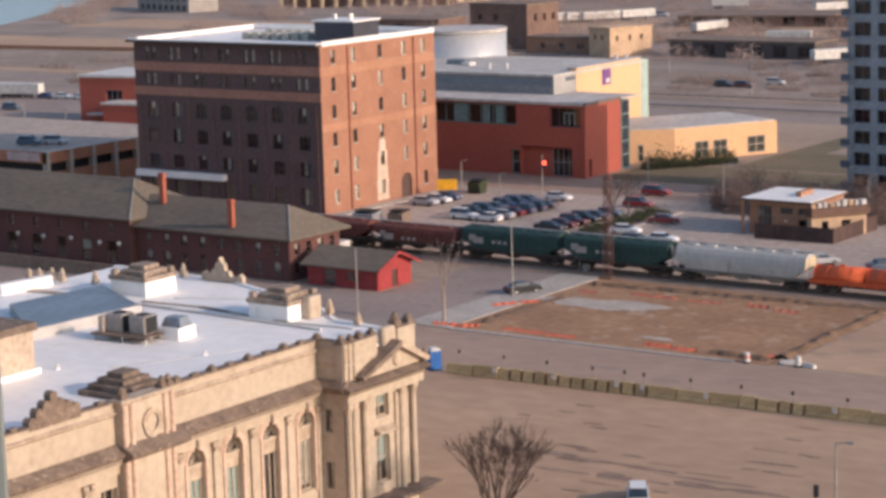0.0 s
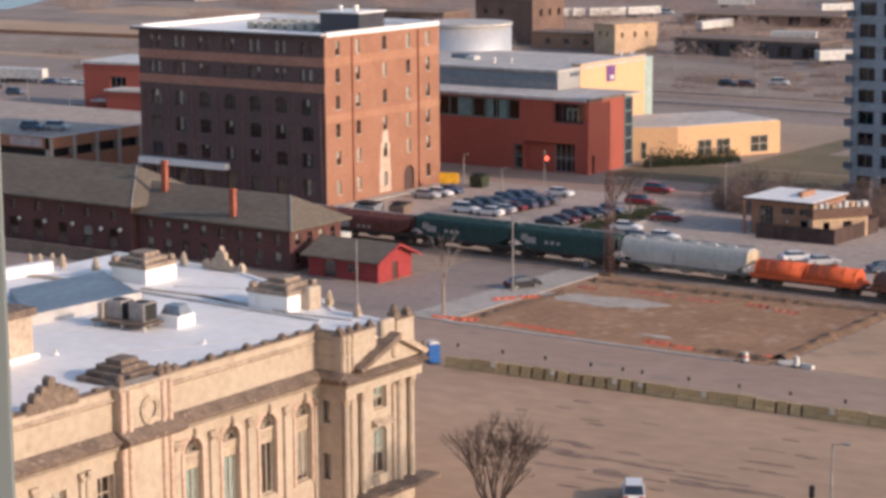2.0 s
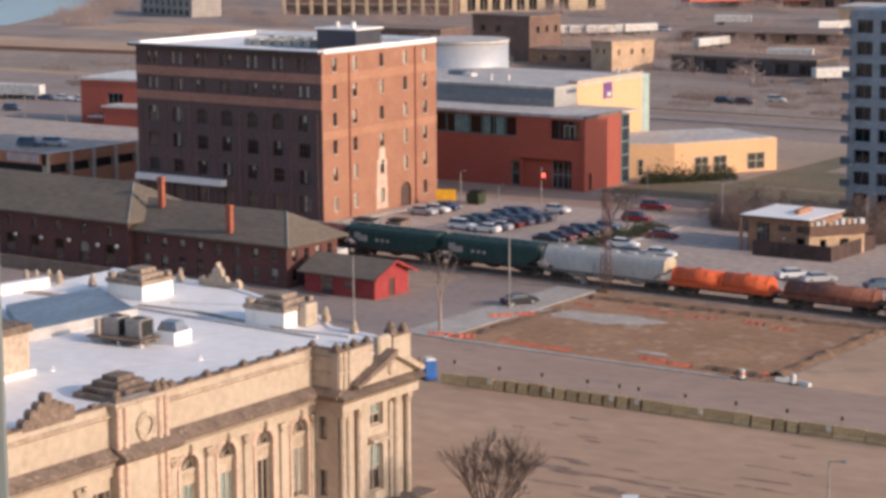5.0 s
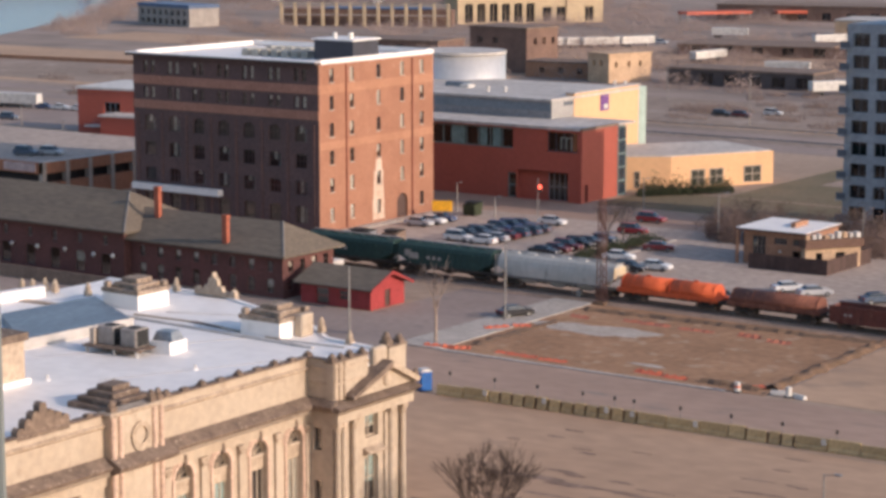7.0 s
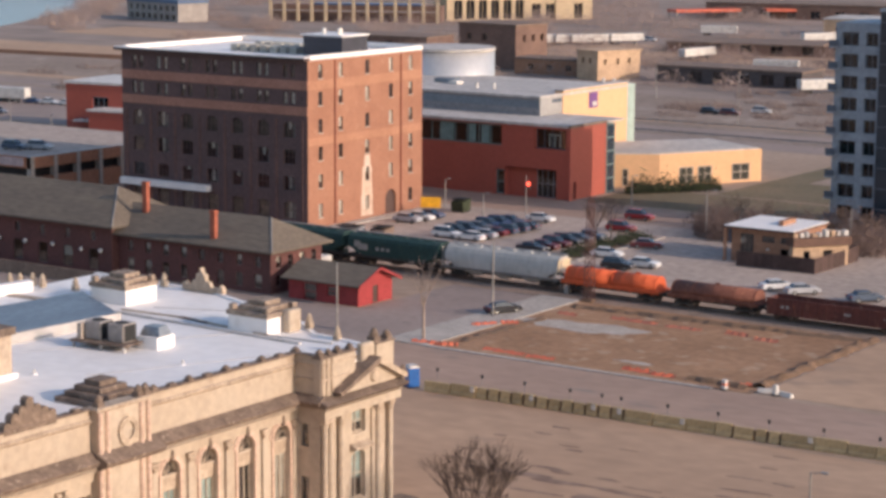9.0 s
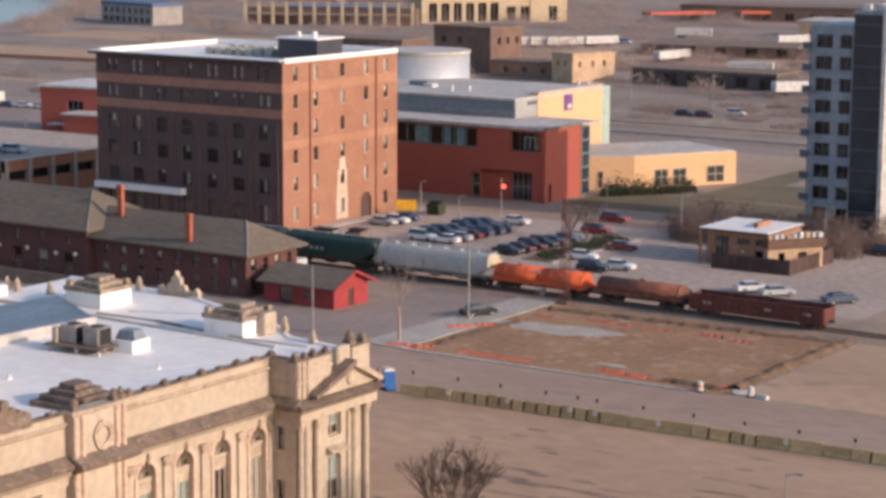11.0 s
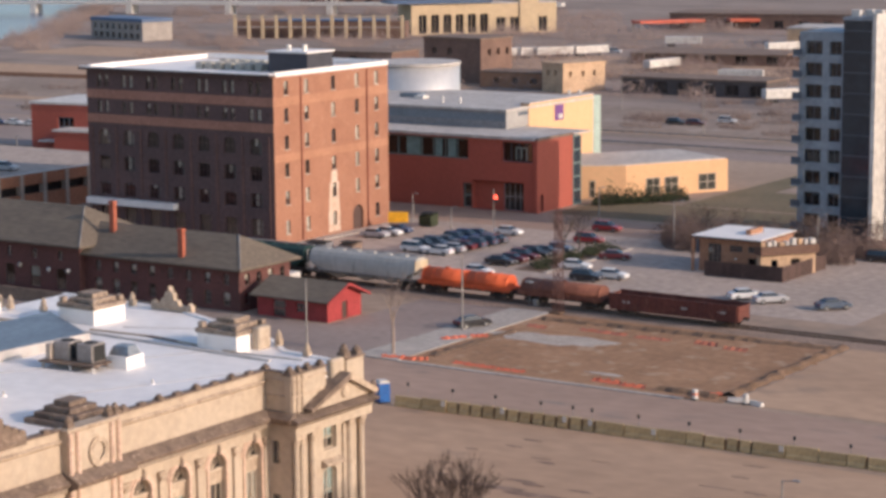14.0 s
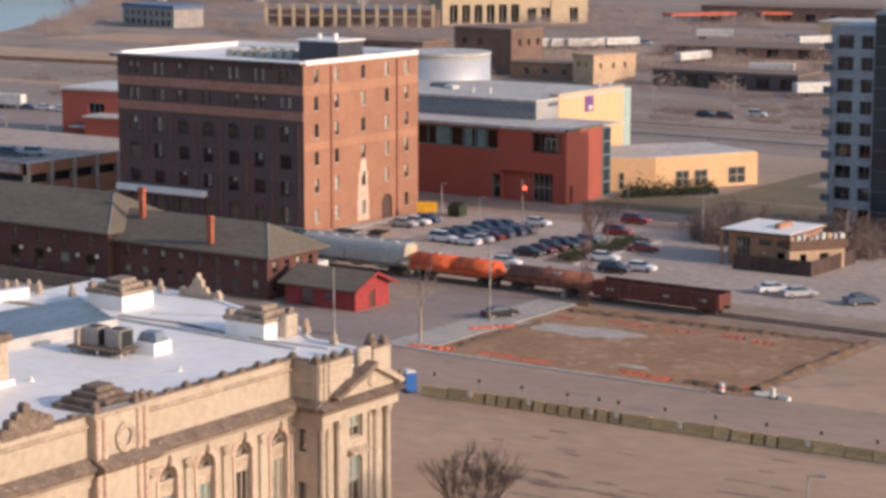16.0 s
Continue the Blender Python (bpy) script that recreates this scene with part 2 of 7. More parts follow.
def prism(bm, foot, z0, z1):
    lo, hi = [bm.verts.new((x, y, z0)) for x, y in foot], [bm.verts.new((x, y, z1)) for x, y in foot]
    bm.faces.new(lo[::-1]), bm.faces.new(hi)
    for i in range(len(foot)):
        j = (i + 1) % len(foot)
        bm.faces.new((lo[i], lo[j], hi[j], hi[i]))
    return bm


def extrude_x(bm, prof, x0, x1):
    """A closed profile of (y, z) drawn out along x."""
    a, b = [bm.verts.new((x0, y, z)) for y, z in prof], [bm.verts.new((x1, y, z)) for y, z in prof]
    bm.faces.new(a[::-1]), bm.faces.new(b)
    for i in range(len(prof)):
        j = (i + 1) % len(prof)
        bm.faces.new((a[i], a[j], b[j], b[i]))
    return bm


def extrude_y(bm, prof, y0, y1):
    a, b = [bm.verts.new((x, y0, z)) for x, z in prof], [bm.verts.new((x, y1, z)) for x, z in prof]
    bm.faces.new(a), bm.faces.new(b[::-1])
    for i in range(len(prof)):
        j = (i + 1) % len(prof)
        bm.faces.new((a[i], b[i], b[j], a[j]))
    return bm


def finish(name, bm, material):
    bmesh.ops.recalc_face_normals(bm, faces=bm.faces)
    me = bpy.data.meshes.new(name)
    bm.to_mesh(me)
    bm.free()
    me.materials.append(material)
    return new(name, me)


def part(name, bm, material, parent, label=""):
    ob = finish(name, bm, material)
    ob.parent = parent
    return tagged(ob, label)


def thing(name, label, category, m=None, group="", kind=""):
    ob = new(name)
    ob.matrix_basis = m or Matrix()
    return tagged(ob, label, category, group, kind)


def ground_piece(name, material, x0, x1, y0, y1, z, label, category, thick=0.3):
    ob = finish(name, box(bmesh.new(), x0, x1, y0, y1, z - thick, z), material)
    return tagged(ob, label, category, kind="structure")


def wall(bm, org, along, width, height, holes, depth=0.35):
    """A wall's face from org along a level direction, with openings (u0, u1, z0, z1, arched); reveals go depth into the wall."""
    org, along = Vector(org), Vector(along).normalized()
    inw = Vector((-along.y, along.x, 0))
    us = sorted({0.0, width, *[h[0] for h in holes], *[h[1] for h in holes]})
    zs = sorted({0.0, height, *[h[2] for h in holes], *[h[3] for h in holes]})
    P = lambda u, z, d=0.0: org + along * u + inw * d + Vector((0, 0, z))
    for i in range(len(us) - 1):
        for k in range(len(zs) - 1):
            cu, cz = (us[i] + us[i + 1]) / 2, (zs[k] + zs[k + 1]) / 2
            if not any(h[0] < cu < h[1] and h[2] < cz < h[3] for h in holes):
                quad(bm, P(us[i], zs[k]), P(us[i + 1], zs[k]), P(us[i + 1], zs[k + 1]), P(us[i], zs[k + 1]))
    for h in holes:
        u0, u1, z0, z1 = h[:4]
        arch = len(h) > 4 and h[4]
        r = (u1 - u0) / 2
        spring = z1 - (r if arch == 1 else r * arch) if arch else z1
        quad(bm, P(u0, z0), P(u1, z0), P(u1, z0, depth), P(u0, z0, depth))
        quad(bm, P(u0, z0), P(u0, z0, depth), P(u0, spring, depth), P(u0, spring))
        quad(bm, P(u1, z0), P(u1, spring), P(u1, spring, depth), P(u1, z0, depth))
        if arch:
            n = 10
            pts = [(u0 + r - r * math.cos(math.pi * q / n), spring + (z1 - spring) * math.sin(math.pi * q / n)) for q in range(n + 1)]
            for q in range(n):
                a, b = pts[q], pts[q + 1]
                quad(bm, P(*a), P(*b), P(*b, depth), P(*a, depth))
                quad(bm, P(*a), P(*b), P(b[0], z1 + 1e-4), P(a[0], z1 + 1e-4))
        else:
            quad(bm, P(u0, z1), P(u0, z1, depth), P(u1, z1, depth), P(u1, z1))
    bmesh.ops.remove_doubles(bm, verts=bm.verts, dist=0.0005)
    return bm


def window(parent, org, along, u0, u1, z0, z1, depth=0.25, bars=1, mid=True, blind=0.0, glass=None, frame_mat=None, w=0.07, name="window", lit=None):
    """A glazed sash in a wall's opening: the window is the frame's mesh, with its pane and blind below it."""
    org, along = Vector(org), Vector(along).normalized()
    inw = Vector((-along.y, along.x, 0))
    P = lambda u, z, d: org + along * u + inw * d + Vector((0, 0, z))

    def bar(bm, a0, a1, b0, b1, d0, d1):
        v = [bm.verts.new(P(a, b, d)) for d in (d0, d1) for a, b in ((a0, b0), (a1, b0), (a1, b1), (a0, b1))]
        for f in ((0, 1, 2, 3), (7, 6, 5, 4), (4, 5, 1, 0), (5, 6, 2, 1), (6, 7, 3, 2), (7, 4, 0, 3)):
            bm.faces.new([v[i] for i in f])

    bm = bmesh.new()
    rings = [[bm.verts.new(P(a, b, d)) for a, b in ((u0 + i, z0 + i), (u1 - i, z0 + i), (u1 - i, z1 - i), (u0 + i, z1 - i))] for i, d in ((0, depth - 0.08), (w, depth - 0.08), (w, depth), (0, depth))]
    for r in range(4):
        for k in range(4):
            bm.faces.new((rings[r][k], rings[r][(k + 1) % 4], rings[(r + 1) % 4][(k + 1) % 4], rings[(r + 1) % 4][k]))
    win = part(name, bm, frame_mat or M_TRIM, parent)
    for k in range(bars - 1):
        c = u0 + (u1 - u0) * (k + 1) / bars
        bm = bmesh.new()
        bar(bm, c - w / 2, c + w / 2, z0 + w, z1 - w, depth - 0.08, depth)
        part("mullion", bm, frame_mat or M_TRIM, win)
    if mid:
        c = (z0 + z1) / 2
        bm = bmesh.new()
        bar(bm, u0 + w, u1 - w, c - w / 2, c + w / 2, depth - 0.07, depth - 0.005)
        part("transom", bm, frame_mat or M_TRIM, win)
    bm = bmesh.new()
    bar(bm, u0 + w * .5, u1 - w * .5, z0 + w * .5, z1 - w * .5, depth - 0.035, depth - 0.025)
    p = part("pane", bm, glass or M_GLASS, win)
    p.visible_shadow = False
    if blind > 0:
        bm = bmesh.new()
        bar(bm, u0 + w, u1 - w, z1 - (z1 - z0) * blind, z1 - w, depth + 0.04, depth + 0.06)
        part("blind", bm, lit or M_BLIND, win, "pale drawn window blind")
    return win


def hip_roof(bm, x0, x1, y0, y1, z0, z1, run0, run1, thick=0.25):
    """Hipped roof over a rectangle; run: how far the ridge stops from each end (0 gives a gable)."""
    ym = (y0 + y1) / 2
    a, b, c, d = [(x0, y0, z0), (x1, y0, z0), (x1, y1, z0), (x0, y1, z0)]
    e, f = (x0 + run0, ym, z1), (x1 - run1, ym, z1)
    V = [bm.verts.new(p) for p in (a, b, c, d, e, f)]
    W = [bm.verts.new((p[0], p[1], z0 - thick)) for p in (a, b, c, d)]
    for q in ((0, 1, 5, 4), (1, 2, 5), (2, 3, 4, 5), (3, 0, 4)):
        bm.faces.new([V[i] for i in q])
    for i in range(4):
        bm.faces.new((V[i], W[i], W[(i + 1) % 4], V[(i + 1) % 4]))
    bm.faces.new(W[::-1])
    return bm


# ---- ground, streets and tracks ----
ground = finish("ground", prism(bmesh.new(), [(4600 * math.cos(k * math.tau / 48), 4600 * math.sin(k * math.tau / 48)) for k in range(48)], -1.0, 0.0), M_GROUND)
tagged(ground, "dusty tan open ground reaching the horizon", "ground", kind="structure")
ground_piece("field", M_FIELD, -900, 600, 478, 3800, 0.006, "brown winter flats beyond the highway", "field")
ground_piece("vacant_lot", M_LOT, -160, 120, 60, 175.2, 0.008, "bare stained concrete lot", "lot")
ground_piece("road_1", M_STREET, -420, 300, 177.6, 192.6, 0.012, "worn pinkish asphalt street beside the barrier", "road")
ground_piece("road_2", M_ROAD, -154.5, -141.2, 150, 226.5, 0.016, "grey asphalt cross street leading to the tracks", "road")
ground_piece("depot_yard", M_ROAD, -262, -176, 150, 206.0, 0.013, "grey asphalt yard before the depot", "yard")
ground_piece("car_lot", M_ROAD, -470, -326, 336, 384, 0.015, "grey asphalt lot with parked cars", "car park")
ground_piece("road_3", M_ROAD, -176, -154.5, 192.7, 206.2, 0.014, "dark asphalt yard beside the red shed", "yard")
ground_piece("pavement_1", M_WALK, -141.2, -135.3, 193, 227, 0.13, "pale concrete pavement beside the cross street", "pavement", 0.4)
ground_piece("pavement_2", M_WALK, -135.3, -99.5, 192.6, 193.3, 0.12, "pale kerb and pavement along the street", "kerb", 0.4)
ground_piece("soil_lot", M_DIRT, -135.2, -95.2, 193.3, 226.2, 0.06, "bare brown soil of a cleared building lot", "soil")
ground_piece("pavement_3", M_LOT, -94.6, -20, 194.0, 226.5, 0.03, "tan concrete pad beside the cleared lot", "pad")
ground_piece("car_park", M_PARK, -197.6, -100, 238.5, 299.6, 0.014, "grey asphalt car park beside the brick warehouse", "car park")
ground_piece("road_4", M_STREET, -420, 300, 286.5, 299.5, 0.02, "pale asphalt street before the red museum", "road")
ground_piece("lawn", M_GRASS, -181, -138, 303, 322, 0.03, "dull green winter lawn beside the yellow wing", "lawn")
ground_piece("lawn_2", M_GRASS, -167, -120, 323, 372, 0.02, "dry brown grass beside the highway", "lawn")
for k, (a, b) in enumerate(((386, 399), (403, 414), (421, 427))):
    ground_piece("highway_%d" % (k + 1), M_LOT if k == 2 else M_ROAD, -520, 500, a, b, 0.01 + 0.004 * k, "divided highway beyond the buildings", "highway")
for k, (x0, x1, y0, y1) in enumerate(((-600, -330, 480, 520), (-420, -250, 560, 640), (-560, -430, 560, 600))):
    ground_piece("lot_%d" % (k + 1), M_LOT, x0, x1, y0, y1, 0.012 + 0.003 * k, "pale distant gravel lot", "lot")

for k, (a, b) in enumerate(((399, 403), (414, 421), (427, 478), (345, 386))):
    ground_piece("verge_%d" % (k + 1), M_VERGE, -520 if k < 3 else -160, 500, a, b, 0.03 + 0.002 * k, "dry brown grass verge beside the highway", "verge")
for y in (400.5, 419.5):
    gr = thing("guard_rail", "low grey steel guard rail along the highway", "guard rail", pose(-400, y, 0), group="guard rails")
    part("beam", box(bmesh.new(), 0, 330, -0.05, 0.05, 0.45, 0.8), M_GALV, gr)
    for q in range(56):
        part("post", box(bmesh.new(), q * 6.0, q * 6.0 + 0.15, 0.05, 0.2, 0, 0.75), M_GALV, gr)

# river, far bank
river = finish("river", prism(bmesh.new(), [(-2600, 420), (-590, 560), (-652, 666), (-724, 767), (-803, 866), (-1000, 1250), (-1500, 2600), (-4200, 3200), (-4300, 600)], -0.4, 0.03), M_WATER)
tagged(river, "calm blue-grey river beyond a bare bank", "river", kind="structure")


def patch(name, cx, cy, rx, ry, z, material, label, category, seed, rot=0.0):
    rng = random.Random(seed)
    ph = [rng.uniform(0, 6.28) for _ in range(4)]
    foot = []
    for k in range(36):
        a = k * math.tau / 36
        r = 1 + 0.16 * math.sin(2 * a + ph[0]) + 0.12 * math.sin(3 * a + ph[1]) + 0.08 * math.sin(7 * a + ph[2]) + 0.05 * math.sin(11 * a + ph[3])
        x, y = rx * r * math.cos(a), ry * r * math.sin(a)
        foot.append((cx + x * math.cos(rot) - y * math.sin(rot), cy + x * math.sin(rot) + y * math.cos(rot)))
    ob = finish(name, prism(bmesh.new(), foot, z - 0.1, z), material)
    return tagged(ob, label, category, kind="structure")


patch("rubble_patch", -126.5, 212.4, 7, 3.0, 0.085, M_RUBBLE, "pale crushed stone patch on the bare soil", "rubble", 1)
patch("rubble_patch", -112, 199, 2.5, 0.5, 0.075, M_RUBBLE, "pale sand patch on the bare soil", "rubble", 5)
scars = [(-100.8, 153.6, 2.6, 0.45), (-97.8, 154.0, 3, 0.7), (-93.5, 153.5, 3, 0.6), (-90.3, 153.9, 3, 0.25), (-86.9, 153.6, 3, 0.3), (-81.1, 153.0, 4, 0.4), (-76.4, 151.8, 3, 0.5), (-97.3, 146.9, 3, 0.3), (-93.7, 149.7, 2.4, 0.35), (-88.8, 150.3, 1.8, 1), (-81.3, 151.3, 2.6, 0.7), (-80.0, 157.8, 0.8, 0.25), (-80.5, 160.0, 1, 0.2), (-96.7, 156.9, 1.8, 0.35), (-90.5, 156.6, 1.2, 0.25), (-98.0, 163.4, 0.9, 0.3), (-103.7, 167.1, 0.8, 0.3)]
scar_rng = random.Random(12)
for k in range(34):
    cy = scar_rng.uniform(144, 173)
    scars.append((scar_rng.uniform(-104, -58) - (cy - 150) * 0.35, cy, scar_rng.uniform(0.4, 2.2), scar_rng.uniform(0.08, 0.25)))
for k, (cx, cy, rx, ry) in enumerate(scars):
    patch("stain_patch", cx, cy, rx, ry, 0.012 + 0.0008 * k, M_STAINP, "dark patched asphalt scar in the concrete lot", "patch", 20 + k, 0.06)

# railway
TRACK = math.atan(-0.018)


def rail_y(x):
    return 229.4 - 0.018 * (x + 122)


def rail_pose(x, z=0.0):
    return Matrix.Translation((x, rail_y(x), z)) @ Matrix.Rotation(TRACK, 4, "Z")


bed = thing("railway_track", "single railway track on brown ballast", "railway", rail_pose(-140), kind="structure")
part("ballast", extrude_x(bmesh.new(), [(-3.6, 0), (-2.2, 0.3), (2.2, 0.3), (3.6, 0)], -260, 300), M_BALLAST, bed)
for s in (-0.72, 0.72):
    part("rail", box(bmesh.new(), -260, 300, s - 0.05, s + 0.05, 0.32, 0.5), M_RAIL, bed)
bm = bmesh.new()
for k in range(300):
    box(bm, -100 + k * 0.62, -99.76 + k * 0.62, -1.3, 1.3, 0.25, 0.335)
tagged(part("sleepers", bm, M_WOODP, bed), kind="stuff")


# ---- brick warehouse ----
def warehouse():
    W, D, H = 37.4, 29.6, 25.4
    t = thing("brick_warehouse", "six-storey brick warehouse with sooty front and orange sunlit side", "warehouse", pose(-235.6, 251.5, 0))
    bays = [3.35 + 5.08 * k for k in range(7)]
    holes, wins, wide, rng = [], [], [], random.Random(4)
    pale1, pale2 = {1, 4, 5}, {0, 6}
    for k, c in enumerate(bays):
        for s in (-0.72, 0.72):
            for z0, z1, pale in ((22.7, 24.7, k in pale1), (18.75, 20.55, k in pale2 or (k == 1 and s > 0))):
                holes.append((c + s - 0.45, c + s + 0.45, z0, z1, 0.25))
                wins.append((c + s - 0.45, c + s + 0.45, z0, z1, 0.95 if pale else (0.4 if rng.random() < 0.25 else 0)))
        for z0, z1, ar in ((13.6, 16.1, 0.7), (9.6, 11.9, 0.2), (5.6, 7.8, 0.2), (1.3, 3.9, 0.2)):
            holes.append((c - 1.15, c + 1.15, z0, z1, ar))
            wide.append((k, c, z0, z1))
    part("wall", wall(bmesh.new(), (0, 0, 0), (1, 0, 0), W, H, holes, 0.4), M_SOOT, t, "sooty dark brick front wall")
    for a in wins:
        window(t, (0, 0, 0), (1, 0, 0), *a[:4], depth=0.3, blind=a[4], frame_mat=M_FRAME)
    pale_mid = {(0, 13.6): 0.5, (1, 13.6): 0.95, (1, 9.6): 0.95, (3, 9.6): 0.45, (5, 9.6): 0.6, (3, 5.6): 0.9, (4, 5.6): 0.4, (6, 13.6): 0.5, (6, 5.6): 0.95, (6, 1.3): 1.0, (2, 5.6): 0.3}
    for k, c, z0, z1 in wide:
        window(t, (0, 0, 0), (1, 0, 0), c - 1.15, c + 1.15, z0, z1, depth=0.35, bars=3, frame_mat=M_SOOT, name="wide_window")
        f = pale_mid.get((k, z0), 0)
        if f:
            part("blind", box(bmesh.new(), c - 0.34, c + 0.34, 0.40, 0.43, z1 - (z1 - z0) * f + 0.1, z1 - 0.1), M_BLIND, t, "pale drawn window blind")
            part("side_blind", box(bmesh.new(), c + 0.55, c + 0.8, 0.40, 0.43, z0 + 0.1, z1 - 0.3), M_JAMB, t)
    # pilasters and shallow arches of the lower bays
    for k in range(8):
        c = bays[0] - 2.54 + 5.08 * k
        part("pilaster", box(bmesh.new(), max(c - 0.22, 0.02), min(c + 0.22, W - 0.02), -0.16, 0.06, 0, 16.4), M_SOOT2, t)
    for z0, z1 in ((20.95, 22.35), (17.1, 18.45)):
        part("brick_band", box(bmesh.new(), 0.0, W + 0.03, -0.09, 0.05, z0, z1), M_BAND, t, "salmon cleaned brick band")
    # sunlit side
    cols, rows = (3.1, 8.1, 14.9, 21.1, 26.4), (22.6, 18.5, 14.4, 10.2, 6.0, 1.5)
    holes = []
    for j, c in enumerate(cols):
        for i, z in enumerate(rows):
            if j == 3 and i == 5:
                continue
            holes.append((c - 0.5, c + 0.5, z, z + 2.1, 0.3 if i != 2 else 0.8))
    door = (19.7, 22.5, 0.05, 3.9, 1)
    org, al = (W, 0, 0), (0, 1, 0)
    part("wall", wall(bmesh.new(), org, al, D, H, holes + [door], 0.4), M_BRICK, t, "orange brick side wall in the sun")
    drawn = ((0.6, 0, 0, 0, 0.6, 1), (1, 0.5, 0.75, 0, 1, 1), (0, 1, 0, 0.65, 0.4, 1), (1, 0, 1, 1, 1), (1, 0.6, 0.65, 0.65, 0.65, 0))
    shades = [f for col in drawn for f in col]
    for h, f in zip(holes, shades):
        window(t, org, al, *h[:4], depth=0.2, blind=f * 0.95, frame_mat=M_TRIM if f == 1 else M_FRAME)
        part("sill", box(bmesh.new(), W - 0.02, W + 0.1, h[0] - 0.1, h[1] + 0.1, h[2] - 0.16, h[2]), M_TRIM, t)
    for z0, z1 in ((20.95, 22.3), (12.55, 13.7)):
        part("brick_band", box(bmesh.new(), W - 0.05, W + 0.012, 0.02, D, z0, z1), M_BRICK2, t, "paler orange brick band")
    part("loading_door", box(bmesh.new(), W - 0.42, W - 0.34, door[0], door[1], 0.05, 3.9), M_DARKDOOR, t, "dark arched loading door")
    for q in (((0, D, 0), (0, 0, 0), (0, 0, H), (0, D, H)), ((W, D, 0), (0, D, 0), (0, D, H), (W, D, H)),):
        part("wall", quadded([q]), M_BRICK, t)
    part("interior_shade_box", box(bmesh.new(), 1.0, W - 1.0, 1.0, D - 1.0, 0.1, H - 0.6), M_DARK, t)
    for y in (6.6, 23.7):
        part("downpipe", tube(bmesh.new(), (W + 0.12, y, 0.2), (W + 0.12, y, H - 0.3), 0.12), M_PIPE, t, "dark red downpipe")
    # pale patch of old render round one column of windows
    bm = bmesh.new()
    for x in (W + 0.012,):
        for z0, z1, y0, y1 in ((0.4, 1.5, 13.2, 16.4), (3.6, 6.0, 13.4, 16.2), (8.1, 9.9, 14.0, 15.7)):
            quad(bm, (x, y0, z0), (x, y1, z0), (x, y1 - 0.15, z1), (x, y0 + 0.15, z1))
        for z0, z1, y0, y1 in ((1.5, 3.6, 13.3, 14.38), (1.5, 3.6, 15.42, 16.3), (6.0, 8.1, 13.6, 14.38), (6.0, 8.1, 15.42, 16.0)):
            quad(bm, (x, y0, z0), (x, y1, z0), (x, y1, z1), (x, y0, z1))
    tagged(part("render_patch", bm, M_RENDER, t, "pale worn render patch"), kind="stuff")
    # roof
    part("roof", box(bmesh.new(), 0.3, W - 0.3, 0.3, D - 0.3, H - 0.5, H - 0.1), M_WHITE, t, "white roof membrane")
    bm = bmesh.new()
    box(bm, -0.9, W + 0.05, -0.95, 0.5, H, H + 0.35)
    part("cornice", bm, M_CORN, t, "dark metal cornice along the front")
    bm = bmesh.new()
    box(bm, -0.9, W, -0.8, 0.45, H + 0.355, H + 0.5), box(bm, W - 0.55, W + 0.08, 0.5, D, H, H + 0.7), box(bm, 0, 0.5, 0.5, D, H, H + 0.7), box(bm, 0.5, W - 0.55, D - 0.5, D, H, H + 0.8)
    part("coping", bm, M_WHITE, t, "white flashed parapet coping")
    ph = part("penthouse", box(bmesh.new(), 29.5, 37.0, 9.0, 15.5, H, H + 3.0), M_PENT, t, "dark metal lift penthouse")
    part("penthouse_roof", box(bmesh.new(), 29.2, 37.2, 8.7, 15.8, H + 3.004, H + 3.25), M_WHITE, ph)
    for x, y in ((32, 11), (34, 12.5), (35, 11)):
        part("vent", tube(bmesh.new(), (x, y, H + 3.25), (x, y, H + 4.1), 0.35), M_STEEL, ph)
    for k in range(14):
        part("roof_unit", box(bmesh.new(), 14 + (k % 7) * 2.0, 15.3 + (k % 7) * 2.0, 10 + (k // 7) * 6, 13.0 + (k // 7) * 6, H - 0.1, H + 1.0, 0.06), M_BEIGE, t, "beige roof condenser")
    part("canopy", box(bmesh.new(), 0.2, 18.3, -1.2, 0.0, 4.25, 5.2), M_WHITE, t, "white loading dock canopy")
    return t


def quadded(quads):
    bm = bmesh.new()
    for q in quads:
        quad(bm, *q)
    return bm


M_BRICK2 = mat("pale_orange_brick", (0.43, 0.22, 0.135), (0.38, 0.19, 0.115), 0.88, 0.25, 2.5, grain=0.1)
M_FRAME = mat("window_frame_paint", (0.16, 0.13, 0.12), None, 0.7, 1, 4)
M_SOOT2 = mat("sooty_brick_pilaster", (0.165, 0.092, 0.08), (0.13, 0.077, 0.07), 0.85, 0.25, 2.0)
M_DARKDOOR = mat("dark_door_paint", (0.10, 0.06, 0.05), None, 0.7, 0.6, 3)
M_PIPE = mat("red_brown_pipe", (0.30, 0.09, 0.06), None, 0.7, 0.6, 3)
M_RENDER = mat("worn_render", (0.62, 0.49, 0.39), (0.56, 0.40, 0.30), 0.9, 0.5, 2, c3=(0.50, 0.30, 0.20), cover=0.62)
M_CORN = mat("dark_cornice_metal", (0.10, 0.065, 0.06), None, 0.6, 0.5, 3)
M_PENT = mat("dark_penthouse_metal", (0.06, 0.06, 0.075), None, 0.6, 0.5, 3)
M_BEIGE = mat("beige_unit_metal", (0.45, 0.42, 0.36), None, 0.6, 0.8, 3, rand=0.2)
warehouse()


# ---- railway depot ----
def depot_window(t, x, z0, z1, w, blind, y=0.0):
    window(t, (0, y, 0), (1, 0, 0), x - w / 2, x + w / 2, z0, z1, depth=0.25, blind=blind, frame_mat=M_FRAME)


